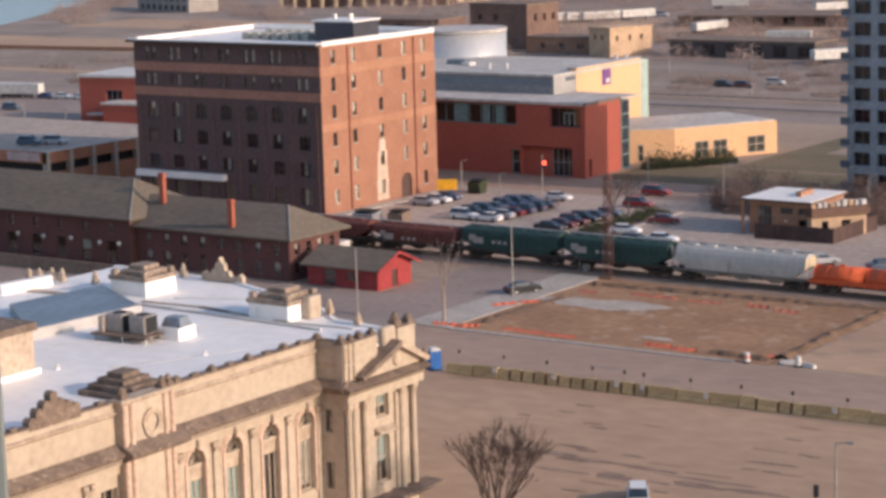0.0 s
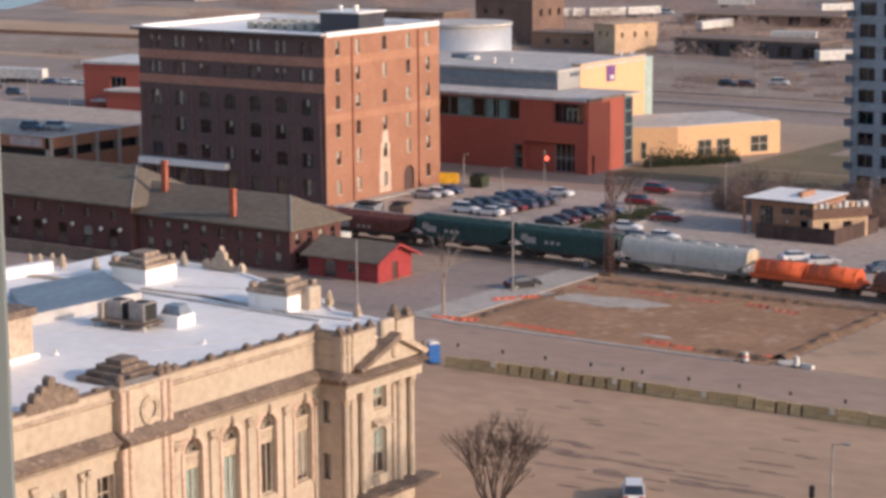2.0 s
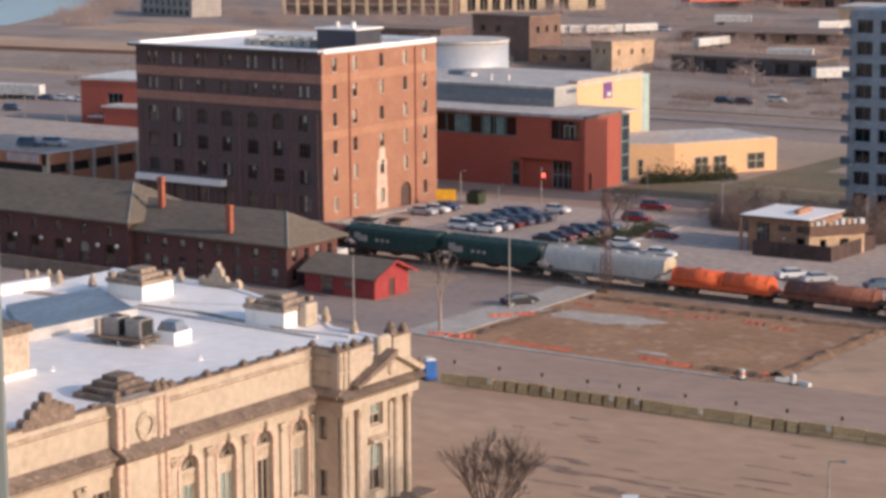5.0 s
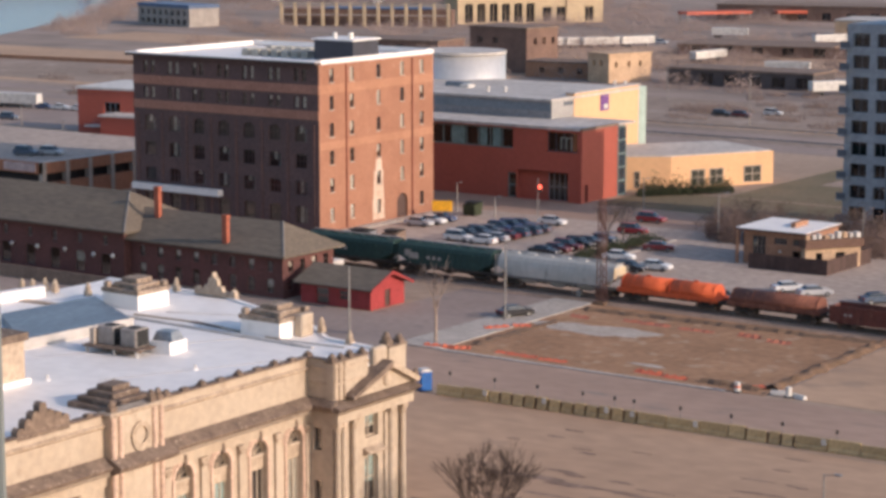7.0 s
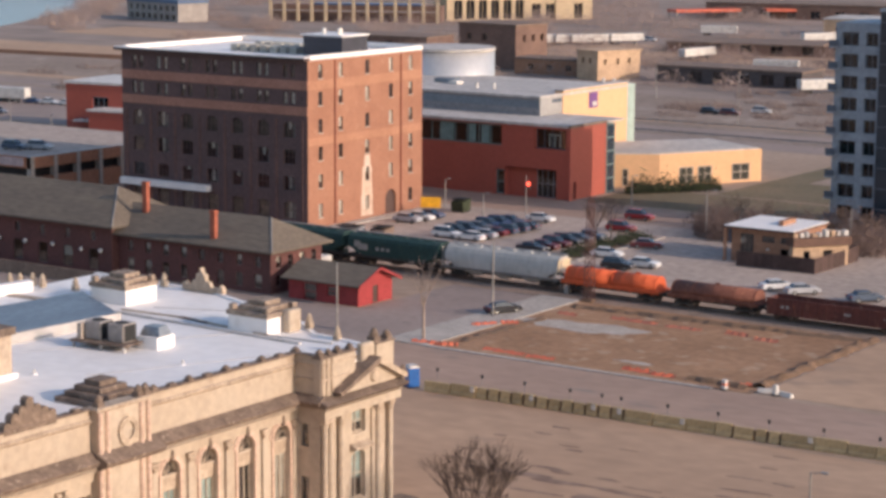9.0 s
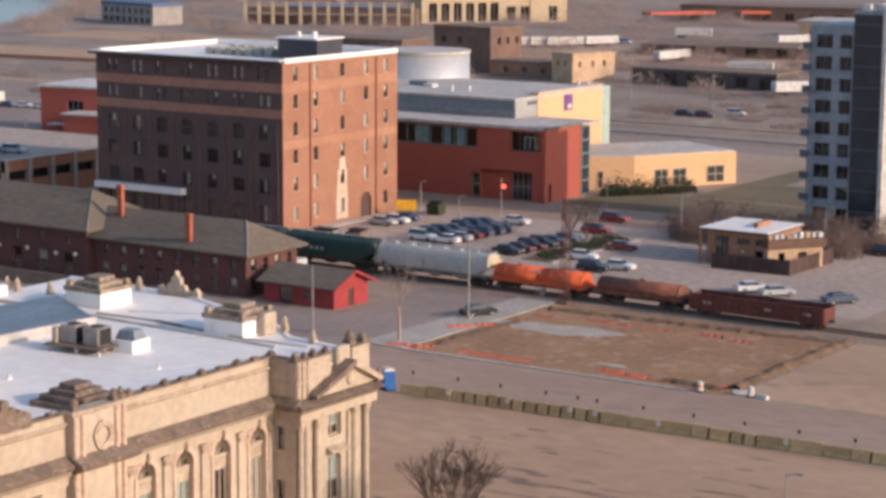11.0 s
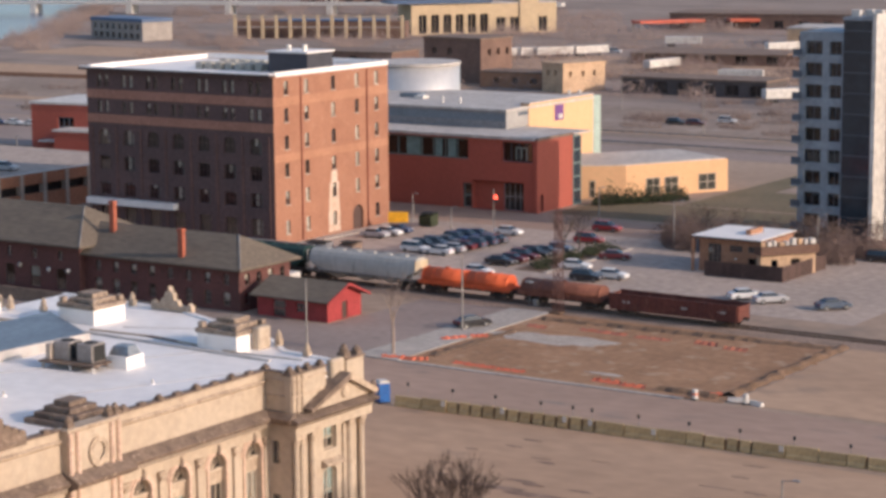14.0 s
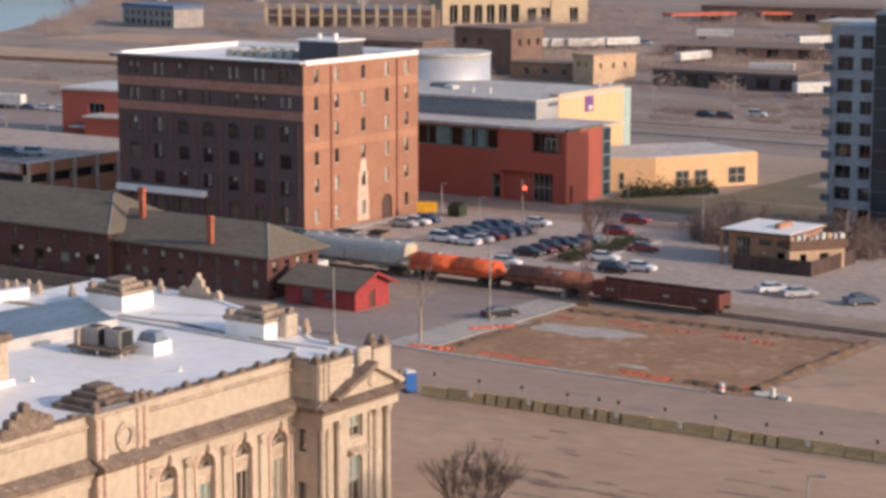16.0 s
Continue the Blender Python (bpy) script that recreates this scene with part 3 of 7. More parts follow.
def depot():
    t = thing("railway_depot", "long old red-brick depot with grey-brown hipped roof", "depot", pose(-262, 206.8, 0))
    L0, L1 = 67.0, 93.0    # the taller part ends at L0
    h0, h1 = 6.5, 5.5
    rng = random.Random(9)
    holes = []
    for k in range(14):
        c = 2.5 + k * 4.7
        holes.append((c - 0.9, c + 0.9, 0.4, 3.2, 0.3))
        holes.append((c - 0.45, c + 0.45, 4.3, 5.6))
    part("wall", wall(bmesh.new(), (0, -1.2, 0), (1, 0, 0), L0, h0, holes, 0.3), M_DEPOT, t, "dark red brick wall")
    for i, h in enumerate(holes):
        window(t, (0, -1.2, 0), (1, 0, 0), *h[:4], depth=0.25, blind=0.5 if rng.random() < 0.2 else 0, frame_mat=M_FRAME)
    holes = []
    for k in range(8):
        c = 2.2 + k * 3.1
        holes.append((c - 0.5, c + 0.5, 3.3, 4.7))
        holes.append((c - 0.6, c + 0.6, 0.6, 2.4, 0.3))
    part("wall", wall(bmesh.new(), (L0, 0, 0), (1, 0, 0), L1 - L0, h1, holes, 0.3), M_DEPOT, t, "dark red brick wall")
    for h in holes:
        window(t, (L0, 0, 0), (1, 0, 0), *h[:4], depth=0.25, blind=0.6 if rng.random() < 0.3 else 0, frame_mat=M_FRAME)
    holes = [(c - 0.5, c + 0.5, z, z + 1.5, 0.25) for c in (1.6, 4.0, 6.4, 8.8) for z in (0.8, 3.2)]
    part("wall", wall(bmesh.new(), (L1, 0, 0), (0, 1, 0), 10.4, h1, holes, 0.3), M_DEPOT, t, "sunlit red brick gable wall")
    for h in holes:
        window(t, (L1, 0, 0), (0, 1, 0), *h[:4], depth=0.25, blind=0.5 if rng.random() < 0.4 else 0, frame_mat=M_FRAME)
    for q in (((L1, 10.4, 0), (L0, 10.4, 0), (L0, 10.4, h1), (L1, 10.4, h1)), ((L0, 11.7, 0), (0, 11.7, 0), (0, 11.7, h0), (L0, 11.7, h0)), ((0, 11.7, 0), (0, -1.2, 0), (0, -1.2, h0), (0, 11.7, h0)), ((L0, -1.2, 0), (L0, 11.7, 0), (L0, 11.7, h0), (L0, -1.2, h0))):
        part("wall", quadded([q]), M_DEPOT, t)
    part("interior_shade_box", box(bmesh.new(), 0.8, L1 - 0.8, 0.8, 9.6, 0.1, 5.0), M_DARK, t)
    part("roof", hip_roof(bmesh.new(), -1.2, L0 + 1.2, -2.4, 12.9, h0 + 0.1, 10.8, 6, 6.0), M_SHINGLE, t, "weathered grey-brown hipped roof")
    part("roof", hip_roof(bmesh.new(), L0 - 5, L1 + 1.1, -1.1, 11.5, h1 + 0.1, 8.9, 0.01, 5.2), M_SHINGLE, t, "weathered grey-brown hipped roof")
    for x, y, z0, z1 in ((83.4, 0.35, 5.6, 9.9), (68.8, 3.6, 7.6, 12.1)):
        c = part("chimney", box(bmesh.new(), x - 0.4, x + 0.4, y - 0.32, y + 0.32, z0, z1, 0.03), M_CHIM, t, "orange-red brick chimney")
        part("chimney_cap", box(bmesh.new(), x - 0.48, x + 0.48, y - 0.4, y + 0.4, z1 - 0.35, z1 - 0.1), M_CHIM, c)

    for x, z in ((46.3, 3.1), (51.2, 3.1), (56.4, 3.2), (61.7, 3.0), (65.2, 3.1)):
        g = part("wall_lamp", tube(bmesh.new(), (x, -1.45, z - 0.5), (x, -1.45, z - 0.25), 0.05), M_GALV, t)
        bm = bmesh.new()
        bmesh.ops.create_icosphere(bm, subdivisions=2, radius=0.3, matrix=Matrix.Translation((x, -1.5, z)))
        part("globe", bm, M_PALE, g, "white glass globe")
    for x, y0, z0, x1, z1 in ((-0.9, -2.3, 6.55, 68.0, 6.55), (68.2, -1.0, 5.55, 94.0, 5.55)):
        part("gutter", tube(bmesh.new(), (x, y0, z0), (x1, y0, z1), 0.09), M_SOOT, t)
    part("roof_ridge", tube(bmesh.new(), (94.0, -1.0, 5.65), (88.9, 5.2, 8.92), 0.09), M_GALV, t, "grey metal hip capping")
    part("roof_ridge", tube(bmesh.new(), (68.1, -2.3, 6.65), (62.2, 5.25, 10.82), 0.09), M_GALV, t, "grey metal hip capping")
    pw = thing("platform_wall", "low brown platform wall before the depot", "wall", pose(-262, 198.5, 0))
    for k in range(12):
        part("wall_panel", box(bmesh.new(), k * 6.0, k * 6.0 + 5.95, 0, 0.3, 0, 1.7), M_BROWNR, pw)


M_CHIM = mat("chimney_brick", (0.40, 0.12, 0.07), None, 0.88, 0.6, 3)
depot()


# ---- red shed ----
def shed():
    t = thing("red_shed", "small red wooden shed with a grey gabled roof", "shed", pose(-166.2, 206.9, 0))
    W, D, h, r = 10.9, 7.0, 2.9, 4.35
    holes = [(2.4, 4.4, 0.05, 2.2), (6.0, 7.4, 0.9, 2.1)]
    part("wall", wall(bmesh.new(), (0, 0, 0), (1, 0, 0), W, h, holes, 0.2), M_REDDARK, t, "dark red board front")
    for hh in holes:
        window(t, (0, 0, 0), (1, 0, 0), *hh[:4], depth=0.18, frame_mat=M_REDWOOD)
    bm = wall(bmesh.new(), (W, 0, 0), (0, 1, 0), D, h, [(3.0, 4.1, 0.05, 2.2)], 0.2)
    bm.faces.new([bm.verts.new(p) for p in ((W, 0, h), (W, D, h), (W, D / 2, r))])
    part("wall", bm, M_REDWOOD, t, "bright red gable wall")
    part("door", box(bmesh.new(), W - 0.2, W - 0.14, 3.0, 4.1, 0.05, 2.2), M_DARKDOOR, t)
    for q in (((0, D, 0), (0, 0, 0), (0, 0, h), (0, D, h)), ((W, D, 0), (0, D, 0), (0, D, h), (W, D, h))):
        part("wall", quadded([q]), M_REDWOOD, t)
    part("interior_shade_box", box(bmesh.new(), 0.4, W - 0.4, 0.4, D - 0.4, 0.05, h - 0.1), M_DARK, t)
    for s in (0, 1):
        bm = bmesh.new()
        y0, y1 = (-0.9, D / 2) if s == 0 else (D + 0.9, D / 2)
        k = (r - h) / (D / 2)
        ze = h - 0.9 * k
        prof = [(y0, ze), (y1, r + 0.02), (y1, r + 0.2), (y0, ze + 0.18)]
        part("roof", extrude_x(bm, prof, -0.6, W + 0.8), M_SHINGLE, t, "grey shingle roof slope")
    bm = bmesh.new()
    for s in (1, -1):
        ya = D / 2 + s * (D / 2 + 0.9)
        k = (r - h) / (D / 2)
        prof = [(ya, h - 0.9 * k - 0.12), (D / 2, r - 0.1), (D / 2, r + 0.24), (ya, h - 0.9 * k + 0.22)]
        extrude_x(bm, prof, W + 0.8, W + 0.9)
    part("bargeboard", bm, M_REDWOOD, t)


M_REDDARK = mat("dark_red_boards", (0.33, 0.05, 0.05), (0.25, 0.04, 0.04), 0.8, 0.4, 3)
shed()


# ---- museum: red block, grey and yellow volumes, steel drum ----
def museum():
    t = thing("museum", "red and yellow modern museum with a steel drum", "museum", pose(-182.7, 301.4, 0))
    X0 = -61.3
    holes = [(-30.4, -13.4, 8.3, 11.75), (-6.9, -0.75, 8.3, 11.6), (-14.6, -12.75, 0.05, 4.3), (-12.6, -2.5, 0.05, 4.75)]
    hh = [(a - X0, b - X0, c, d) for a, b, c, d in holes]
    part("wall", wall(bmesh.new(), (X0, 0, 0), (1, 0, 0), -X0, 12.0, hh, 0.9), M_RED, t, "terracotta-red panelled wall")
    part("wall", wall(bmesh.new(), (0, 0, 0), (0, 1, 0), 11.8, 12.0, [(0.6, 2.2, 0.1, 3.0)], 0.5), M_RED, t, "terracotta-red end wall")
    part("side_door", box(bmesh.new(), -0.5, -0.42, 0.6, 2.2, 0.1, 3.0), M_DARKDOOR, t)
    part("corner_pier", box(bmesh.new(), -0.35, 0.25, -0.25, 0.9, 0, 12.0), M_RED, t, "terracotta-red corner pier")
    window(t, (X0, 0, 0), (1, 0, 0), *hh[0], depth=0.5, bars=7, mid=False, glass=M_DUSKG, frame_mat=M_TEALF, w=0.22, name="window_band")
    for x0, x1 in ((-26.2, -23.4), (-20.3, -18.9), (-17.7, -16.1)):
        part("teal_panel", box(bmesh.new(), x0, x1, 0.33, 0.4, 8.5, 11.55), M_TEALP, t, "teal glazing panel")
    window(t, (X0, 0, 0), (1, 0, 0), *hh[1], depth=0.85, bars=4, mid=False, glass=M_DUSKG, frame_mat=M_FRAMEB, w=0.14, name="corner_window")
    for k in range(3):
        part("light_frame", box(bmesh.new(), -4.4 + k * 1.0, -4.25 + k * 1.0, 0.7, 0.76, 8.7, 10.6), M_TEAL, t)
    part("light_frame", box(bmesh.new(), -4.4, -2.2, 0.7, 0.76, 10.6, 10.75), M_TEAL, t)
    window(t, (X0, 0, 0), (1, 0, 0), *hh[2], depth=0.5, bars=1, mid=True, glass=M_DUSKG, frame_mat=M_TEALF, w=0.3, name="side_light")
    part("entrance_wall", box(bmesh.new(), -12.6, -6.7, 0.82, 0.95, 0.06, 4.74), M_RED, t)
    window(t, (X0, 0, 0), (1, 0, 0), -6.7 - X0, -2.5 - X0, 0.05, 4.75, depth=0.85, bars=4, mid=True, glass=M_DUSKG, frame_mat=M_GREYP, w=0.12, name="entrance_glazing")
    part("entrance_slab", box(bmesh.new(), -12.6, -2.5, 0.0, 0.8, 4.76, 4.9), M_RED, t)
    part("interior_shade_box", box(bmesh.new(), X0 + 1, -1, 1.6, 11.2, 0.1, 11.6), M_DARK, t)
    part("roof", box(bmesh.new(), X0, -0.02, 0.02, 18, 12.0, 12.3), M_ROOFG, t, "grey roof deck")
    part("coping", box(bmesh.new(), X0, -0.4, -0.3, 0.02, 12.004, 12.5), M_ROOFG, t, "pale metal roof edge")
    part("coping", box(bmesh.new(), -0.35, 0.2, 0.02, 11.8, 12.004, 12.45), M_BROWNR, t, "brown metal roof edge")
    gc = part("glass_corner", box(bmesh.new(), -1.4, 0.1, 11.81, 14.6, 0, 11.8), M_TEALF, t, "grey-teal glazed corner")
    for k in range(5):
        part("pane", box(bmesh.new(), 0.104, 0.13, 12.1, 14.3, 0.4 + k * 2.3, 2.4 + k * 2.3), M_CURT, gc)
    part("upper_wall", box(bmesh.new(), -61.3, -13.6, 12.1, 42, 12.3, 15.3), M_GREYP, t, "grey clad upper storey")
    part("clerestory", box(bmesh.new(), -58, -13.65, 12.0, 12.12, 13.6, 14.9), M_SLATE, t, "dark clerestory band")
    part("upper_end", box(bmesh.new(), -13.6, -13.4, 12.1, 19.4, 12.3, 15.3), M_GREYL, t, "pale grey clad upper end")
    part("end_slot", box(bmesh.new(), -13.4, -13.36, 16.0, 19.2, 14.3, 14.9), M_FRAMEB, t)
    part("yellow_wall", box(bmesh.new(), -15.0, -13.3, 19.4, 42.0, 0, 16.1), M_YEL, t, "sunlit yellow rendered wall")
    part("teal_edge", box(bmesh.new(), -15.0, -13.5, 42.01, 45.2, 0, 15.7), M_TEAL, t, "pale teal end bay")
    part("roof", box(bmesh.new(), -61.6, -13.2, 11.7, 42.3, 15.304, 15.7), M_ROOFG, t, "grey membrane roof")
    part("roof_edge", box(bmesh.new(), -15.1, -13.1, 19.3, 42.2, 16.104, 16.3), M_ROOFG, t)
    b = part("banner", box(bmesh.new(), -13.28, -13.2, 28.2, 31.2, 12.4, 15.2), M_PURPLE, t, "purple square wall banner")
    part("banner_mark", box(bmesh.new(), -13.2, -13.17, 29.4, 30.8, 12.7, 13.5), M_PALE, b)
    bm = bmesh.new()
    tube(bm, (-54.2, 43.8, 0.0), (-54.2, 43.8, 20.2), 8.8, n=64)
    d = part("drum", bm, M_STEEL, t, "bright steel drum")
    for p in d.data.polygons:
        p.use_smooth = len(p.vertices) == 4
    part("drum_rim", tube(bmesh.new(), (-54.2, 43.8, 20.2), (-54.2, 43.8, 20.7), 9.0, n=64), M_ROOFG, d)
    for x, y in ((-30.5, 18), (-27.5, 19), (-17.2, 40), (-15.6, 41)):
        part("roof_vent", tube(bmesh.new(), (x, y, 15.7), (x, y, 16.8), 0.3), M_PALE, t)
    part("roof_unit", box(bmesh.new(), -44, -40, 24, 26.5, 15.7, 16.5, 0.05), M_SLATE, t)
    part("roof_unit", box(bmesh.new(), -39.5, -37.5, 22, 24, 15.7, 16.3, 0.05), M_PALE, t)
    for q in range(4):
        part("roof_seam", box(bmesh.new(), -60, -16, 18 + q * 5.5, 18.12 + q * 5.5, 15.7, 15.74), M_WALK, t)
    # yellow wing
    w = thing("museum_wing", "low yellow rendered museum wing", "building", pose(-189, 318, 0))
    foot = [(0, 0), (9.9, 7.5), (20.3, 25.9), (6, 34), (-9, 14)]
    part("wall", prism(bmesh.new(), foot, 0, 5.7), M_YEL, w, "yellow rendered wall")
    part("roof", prism(bmesh.new(), [(x * 0.98 + .1, y * 0.98 + .3) for x, y in foot], 5.704, 5.9), M_ROOFG, w)
    al = Vector((10.4, 18.4, 0)).normalized()
    for u0, u1, z1 in ((4.0, 6.9, 3.3), (7.8, 10.7, 3.3), (14.9, 18.6, 3.4)):
        window(w, Vector((9.9, 7.5, 0)) + Vector((al.y, -al.x, 0)) * 0.3, al, u0, u1, 0.4, z1, depth=0.28, bars=2, glass=M_BLUEG, frame_mat=M_TRIM, w=0.15)
    al = Vector((9.9, 7.5, 0)).normalized()
    for u0, u1 in ((1.6, 3.0), (6.0, 7.0)):
        window(w, Vector((0, 0, 0)) + Vector((al.y, -al.x, 0)) * 0.3, al, u0, u1, 0.2, 3.2, depth=0.28, glass=M_BLUEG, frame_mat=M_TRIM, w=0.15)


M_TEALP = mat("teal_glazing", (0.20, 0.31, 0.30), (0.16, 0.25, 0.25), 0.25, 0.4, 2, spec=0.6)
M_TEALF = mat("grey_teal_frame", (0.17, 0.23, 0.22), None, 0.5, 0.6, 3)
M_DUSKG = pane_glass("dusky_glass", (0.30, 0.36, 0.37))
M_FRAMEB = mat("dark_blue_frame", (0.10, 0.12, 0.15), None, 0.5, 1, 4)
M_CURT = mat("dark_blue_glazing", (0.022, 0.032, 0.045), (0.03, 0.045, 0.06), 0.12, 0.25, 1.2, spec=0.7)
M_GREYL = mat("pale_grey_cladding", (0.40, 0.38, 0.36), None, 0.7, 0.2, 1.4, grain=0.08)
M_TEALB = mat("teal_blind", (0.46, 0.57, 0.52), (0.36, 0.46, 0.42), 0.8, 0.8, 3)
museum()


# ---- apartment tower ----
def tower():
    t = thing("apartment_tower", "tall blue-grey glass apartment tower with a white end wall", "tower", pose(-127.8, 299, 0))
    holes, rows = [], 9
    for k in range(rows):
        z = 1.9 + k * 3.26
        holes += [(1.0, 3.7, z, z + 2.05), (4.85, 6.8, z, z + 2.05)]
    part("wall", wall(bmesh.new(), (-7.2, 0, 0), (1, 0, 0), 7.2, 31.0, holes, 0.6), M_PANEL, t, "blue-grey panelled wall")
    for h in holes:
        window(t, (-7.2, 0, 0), (1, 0, 0), *h, depth=0.5, bars=2, mid=False, glass=M_BLUEG, frame_mat=M_FRAMEB, w=0.1, blind=0)
    for k in range(rows):
        z = 1.9 + k * 3.26
        b = part("balcony", box(bmesh.new(), -7.9, -6.3, -0.9, 0.3, z - 0.35, z - 0.1), M_PANEL, t, "small projecting balcony")
        part("railing", box(bmesh.new(), -7.9, -6.35, -0.9, -0.84, z - 0.1, z + 0.85), M_FRAMEB, b)
    part("interior_shade_box", box(bmesh.new(), -6.8, 4.3, 0.9, 12, 0.1, 29.4), M_DARK, t)
    part("roof", box(bmesh.new(), -7.2, 0, 0.0, 12, 31.0, 31.4), M_PANEL, t)
    cw = part("curtain_wall", box(bmesh.new(), 0, 4.55, -0.35, 12, 0, 33.2), M_CURT, t, "dark glass curtain wall")
    for k in range(11):
        part("mullion", box(bmesh.new(), 0.02, 4.5, -0.41, -0.352, k * 3.1 + 0.6, k * 3.1 + 0.75), M_FRAMEB, cw)
    part("roof_cap", box(bmesh.new(), -0.1, 4.6, -0.5, 12, 33.204, 33.7), M_PANEL, t)
    part("end_wall", box(bmesh.new(), 4.56, 5.2, -0.5, 6.0, 0, 34.2), M_PALE, t, "white sunlit end wall")
    part("rear_block", box(bmesh.new(), 5.0, 26, 6.1, 16, 0, 33.5), M_REARB, t, "brown rear block in shade")
    for k in range(10):
        for j in range(5):
            part("window", box(bmesh.new(), 5.8 + j * 3.8, 8.2 + j * 3.8, 6.0, 6.16, 1.0 + k * 3.27, 3.0 + k * 3.27), M_CURT, t)
    for x, y in ((0.6, 1.0), (2.2, 2.0), (4.0, 1.5)):
        part("roof_unit", box(bmesh.new(), x, x + 1.3, y, y + 1.2, 33.7, 34.7, 0.06), M_PALE, t)


M_REARB = mat("brown_panel", (0.28, 0.21, 0.17), None, 0.7, 0.3, 2)
tower()


# ---- tan gatehouse with fenced yard ----
def gatehouse():
    t = thing("gatehouse", "small tan brick building with white flat roof", "building", pose(-134.2, 265.0, 0))
    holes = [(1.3, 3.4, 1.1, 4.0), (4.6, 6.6, 3.0, 3.9), (7.4, 9.2, 3.0, 3.9), (7.4, 9.0, 0.2, 2.3)]
    part("wall", wall(bmesh.new(), (0, 0, 0), (1, 0, 0), 9.6, 4.8, holes, 0.3), M_TAN, t, "tan brick wall")
    for i, h in enumerate(holes):
        window(t, (0, 0, 0), (1, 0, 0), *h, depth=0.25, bars=3 if i == 0 else 1, glass=M_BLUEG, frame_mat=M_FRAME, w=0.09)
    for q in (((9.6, 0, 0), (9.6, 10, 0), (9.6, 10, 4.8), (9.6, 0, 4.8)), ((0, 10, 0), (0, 0, 0), (0, 0, 4.8), (0, 10, 4.8)), ((9.6, 10, 0), (0, 10, 0), (0, 10, 4.8), (9.6, 10, 4.8)),):
        part("wall", quadded([q]), M_TAN, t)
    part("interior_shade_box", box(bmesh.new(), 0.7, 8.9, 0.7, 9.3, 0.1, 4.4), M_DARK, t)
    part("fascia", box(bmesh.new(), -1.0, 9.8, -0.8, 10.8, 4.65, 4.9), M_FASC, t, "brown timber roof edge")
    part("roof", box(bmesh.new(), -0.9, 9.7, -0.7, 10.7, 4.904, 5.0), M_WHITE, t, "white flat roof membrane")
    part("roof_box", box(bmesh.new(), 5.6, 6.4, 3.0, 7.0, 5.0, 5.7, 0.05), M_TAN, t, "tan brick chimney stack")
    part("post", box(bmesh.new(), -0.9, -0.55, -0.7, -0.35, 0, 4.65), M_TAN, t)
    part("blue_panel", box(bmesh.new(), -0.5, -0.42, 0.3, 1.6, 2.4, 4.2), M_BLUEG2, t, "pale blue panel beside the porch")
    part("wall_lamp", box(bmesh.new(), 5.4, 5.75, -0.16, -0.01, 1.9, 2.2, 0.04), M_PALE, t)
    # side wing turned towards the sun
    w = thing("gatehouse_wing", "low sunlit tan brick wing with a brown roof edge", "building", pose(-124.55, 264.4, 0, 0, 0, 53))
    part("wall", wall(bmesh.new(), (0, 0, 0), (1, 0, 0), 8.4, 2.9, [(1.6, 2.6, 0.1, 2.2), (4.6, 6.0, 1.2, 2.2)], 0.25), M_TAN2, w, "sunlit tan brick wall")
    for a in ((1.6, 2.6, 0.1, 2.2), (4.6, 6.0, 1.2, 2.2)):
        window(w, (0, 0, 0), (1, 0, 0), *a, depth=0.2, glass=M_BLUEG, frame_mat=M_FRAME)
    part("wall", quadded([((8.4, 0, 0), (8.4, 3.4, 0), (8.4, 3.4, 2.9), (8.4, 0, 2.9)), ((0, 3.4, 0), (0, 0, 0), (0, 0, 2.9), (0, 3.4, 2.9)), ((8.4, 3.4, 0), (0, 3.4, 0), (0, 3.4, 2.9), (8.4, 3.4, 2.9))]), M_TAN2, w)
    part("interior_shade_box", box(bmesh.new(), 0.4, 8.0, 0.4, 3.0, 0.05, 2.7), M_DARK, w)
    part("fascia", box(bmesh.new(), -0.2, 8.7, -0.5, 3.6, 2.9, 4.05), M_FASC, w, "deep brown roof edge")
    rng = random.Random(3)
    for k in range(9):
        a, h = 0.2 + k * 0.95, rng.uniform(0.4, 0.9)
        part("roof_vent", box(bmesh.new(), a, a + rng.uniform(0.4, 0.8), 0.2, 1.2, 4.05, 4.05 + h, 0.05), M_PALE if k % 3 else M_TAN2, w)
    f = thing("board_fence", "dark brown board fence round a yard", "fence", pose(-131.6, 261.4, 0))
    a = Vector((11.6, 0.2, 0))
    runs = [(Vector((0, 0, 0)), a), (a, a + Vector((0.4, 13.4, 0)))]
    for p, q in runs:
        n = int((q - p).length / 0.55)
        d = (q - p) / n
        for k in range(n):
            c = p + d * k
            e = d * 0.96
            s = Vector((-d.y, d.x, 0)).normalized() * 0.05
            bm = prism(bmesh.new(), [(c.x, c.y), (c.x + e.x, c.y + e.y), (c.x + e.x + s.x, c.y + e.y + s.y), (c.x + s.x, c.y + s.y)], 0.0, 2.1)
            part("board", bm, M_FENCE, f)


M_BLUEG2 = mat("pale_blue_paint", (0.30, 0.40, 0.56), None, 0.6, 1, 4)
M_TAN2 = mat("pale_tan_brick", (0.58, 0.40, 0.26), None, 0.88, 0.3, 2)
gatehouse()


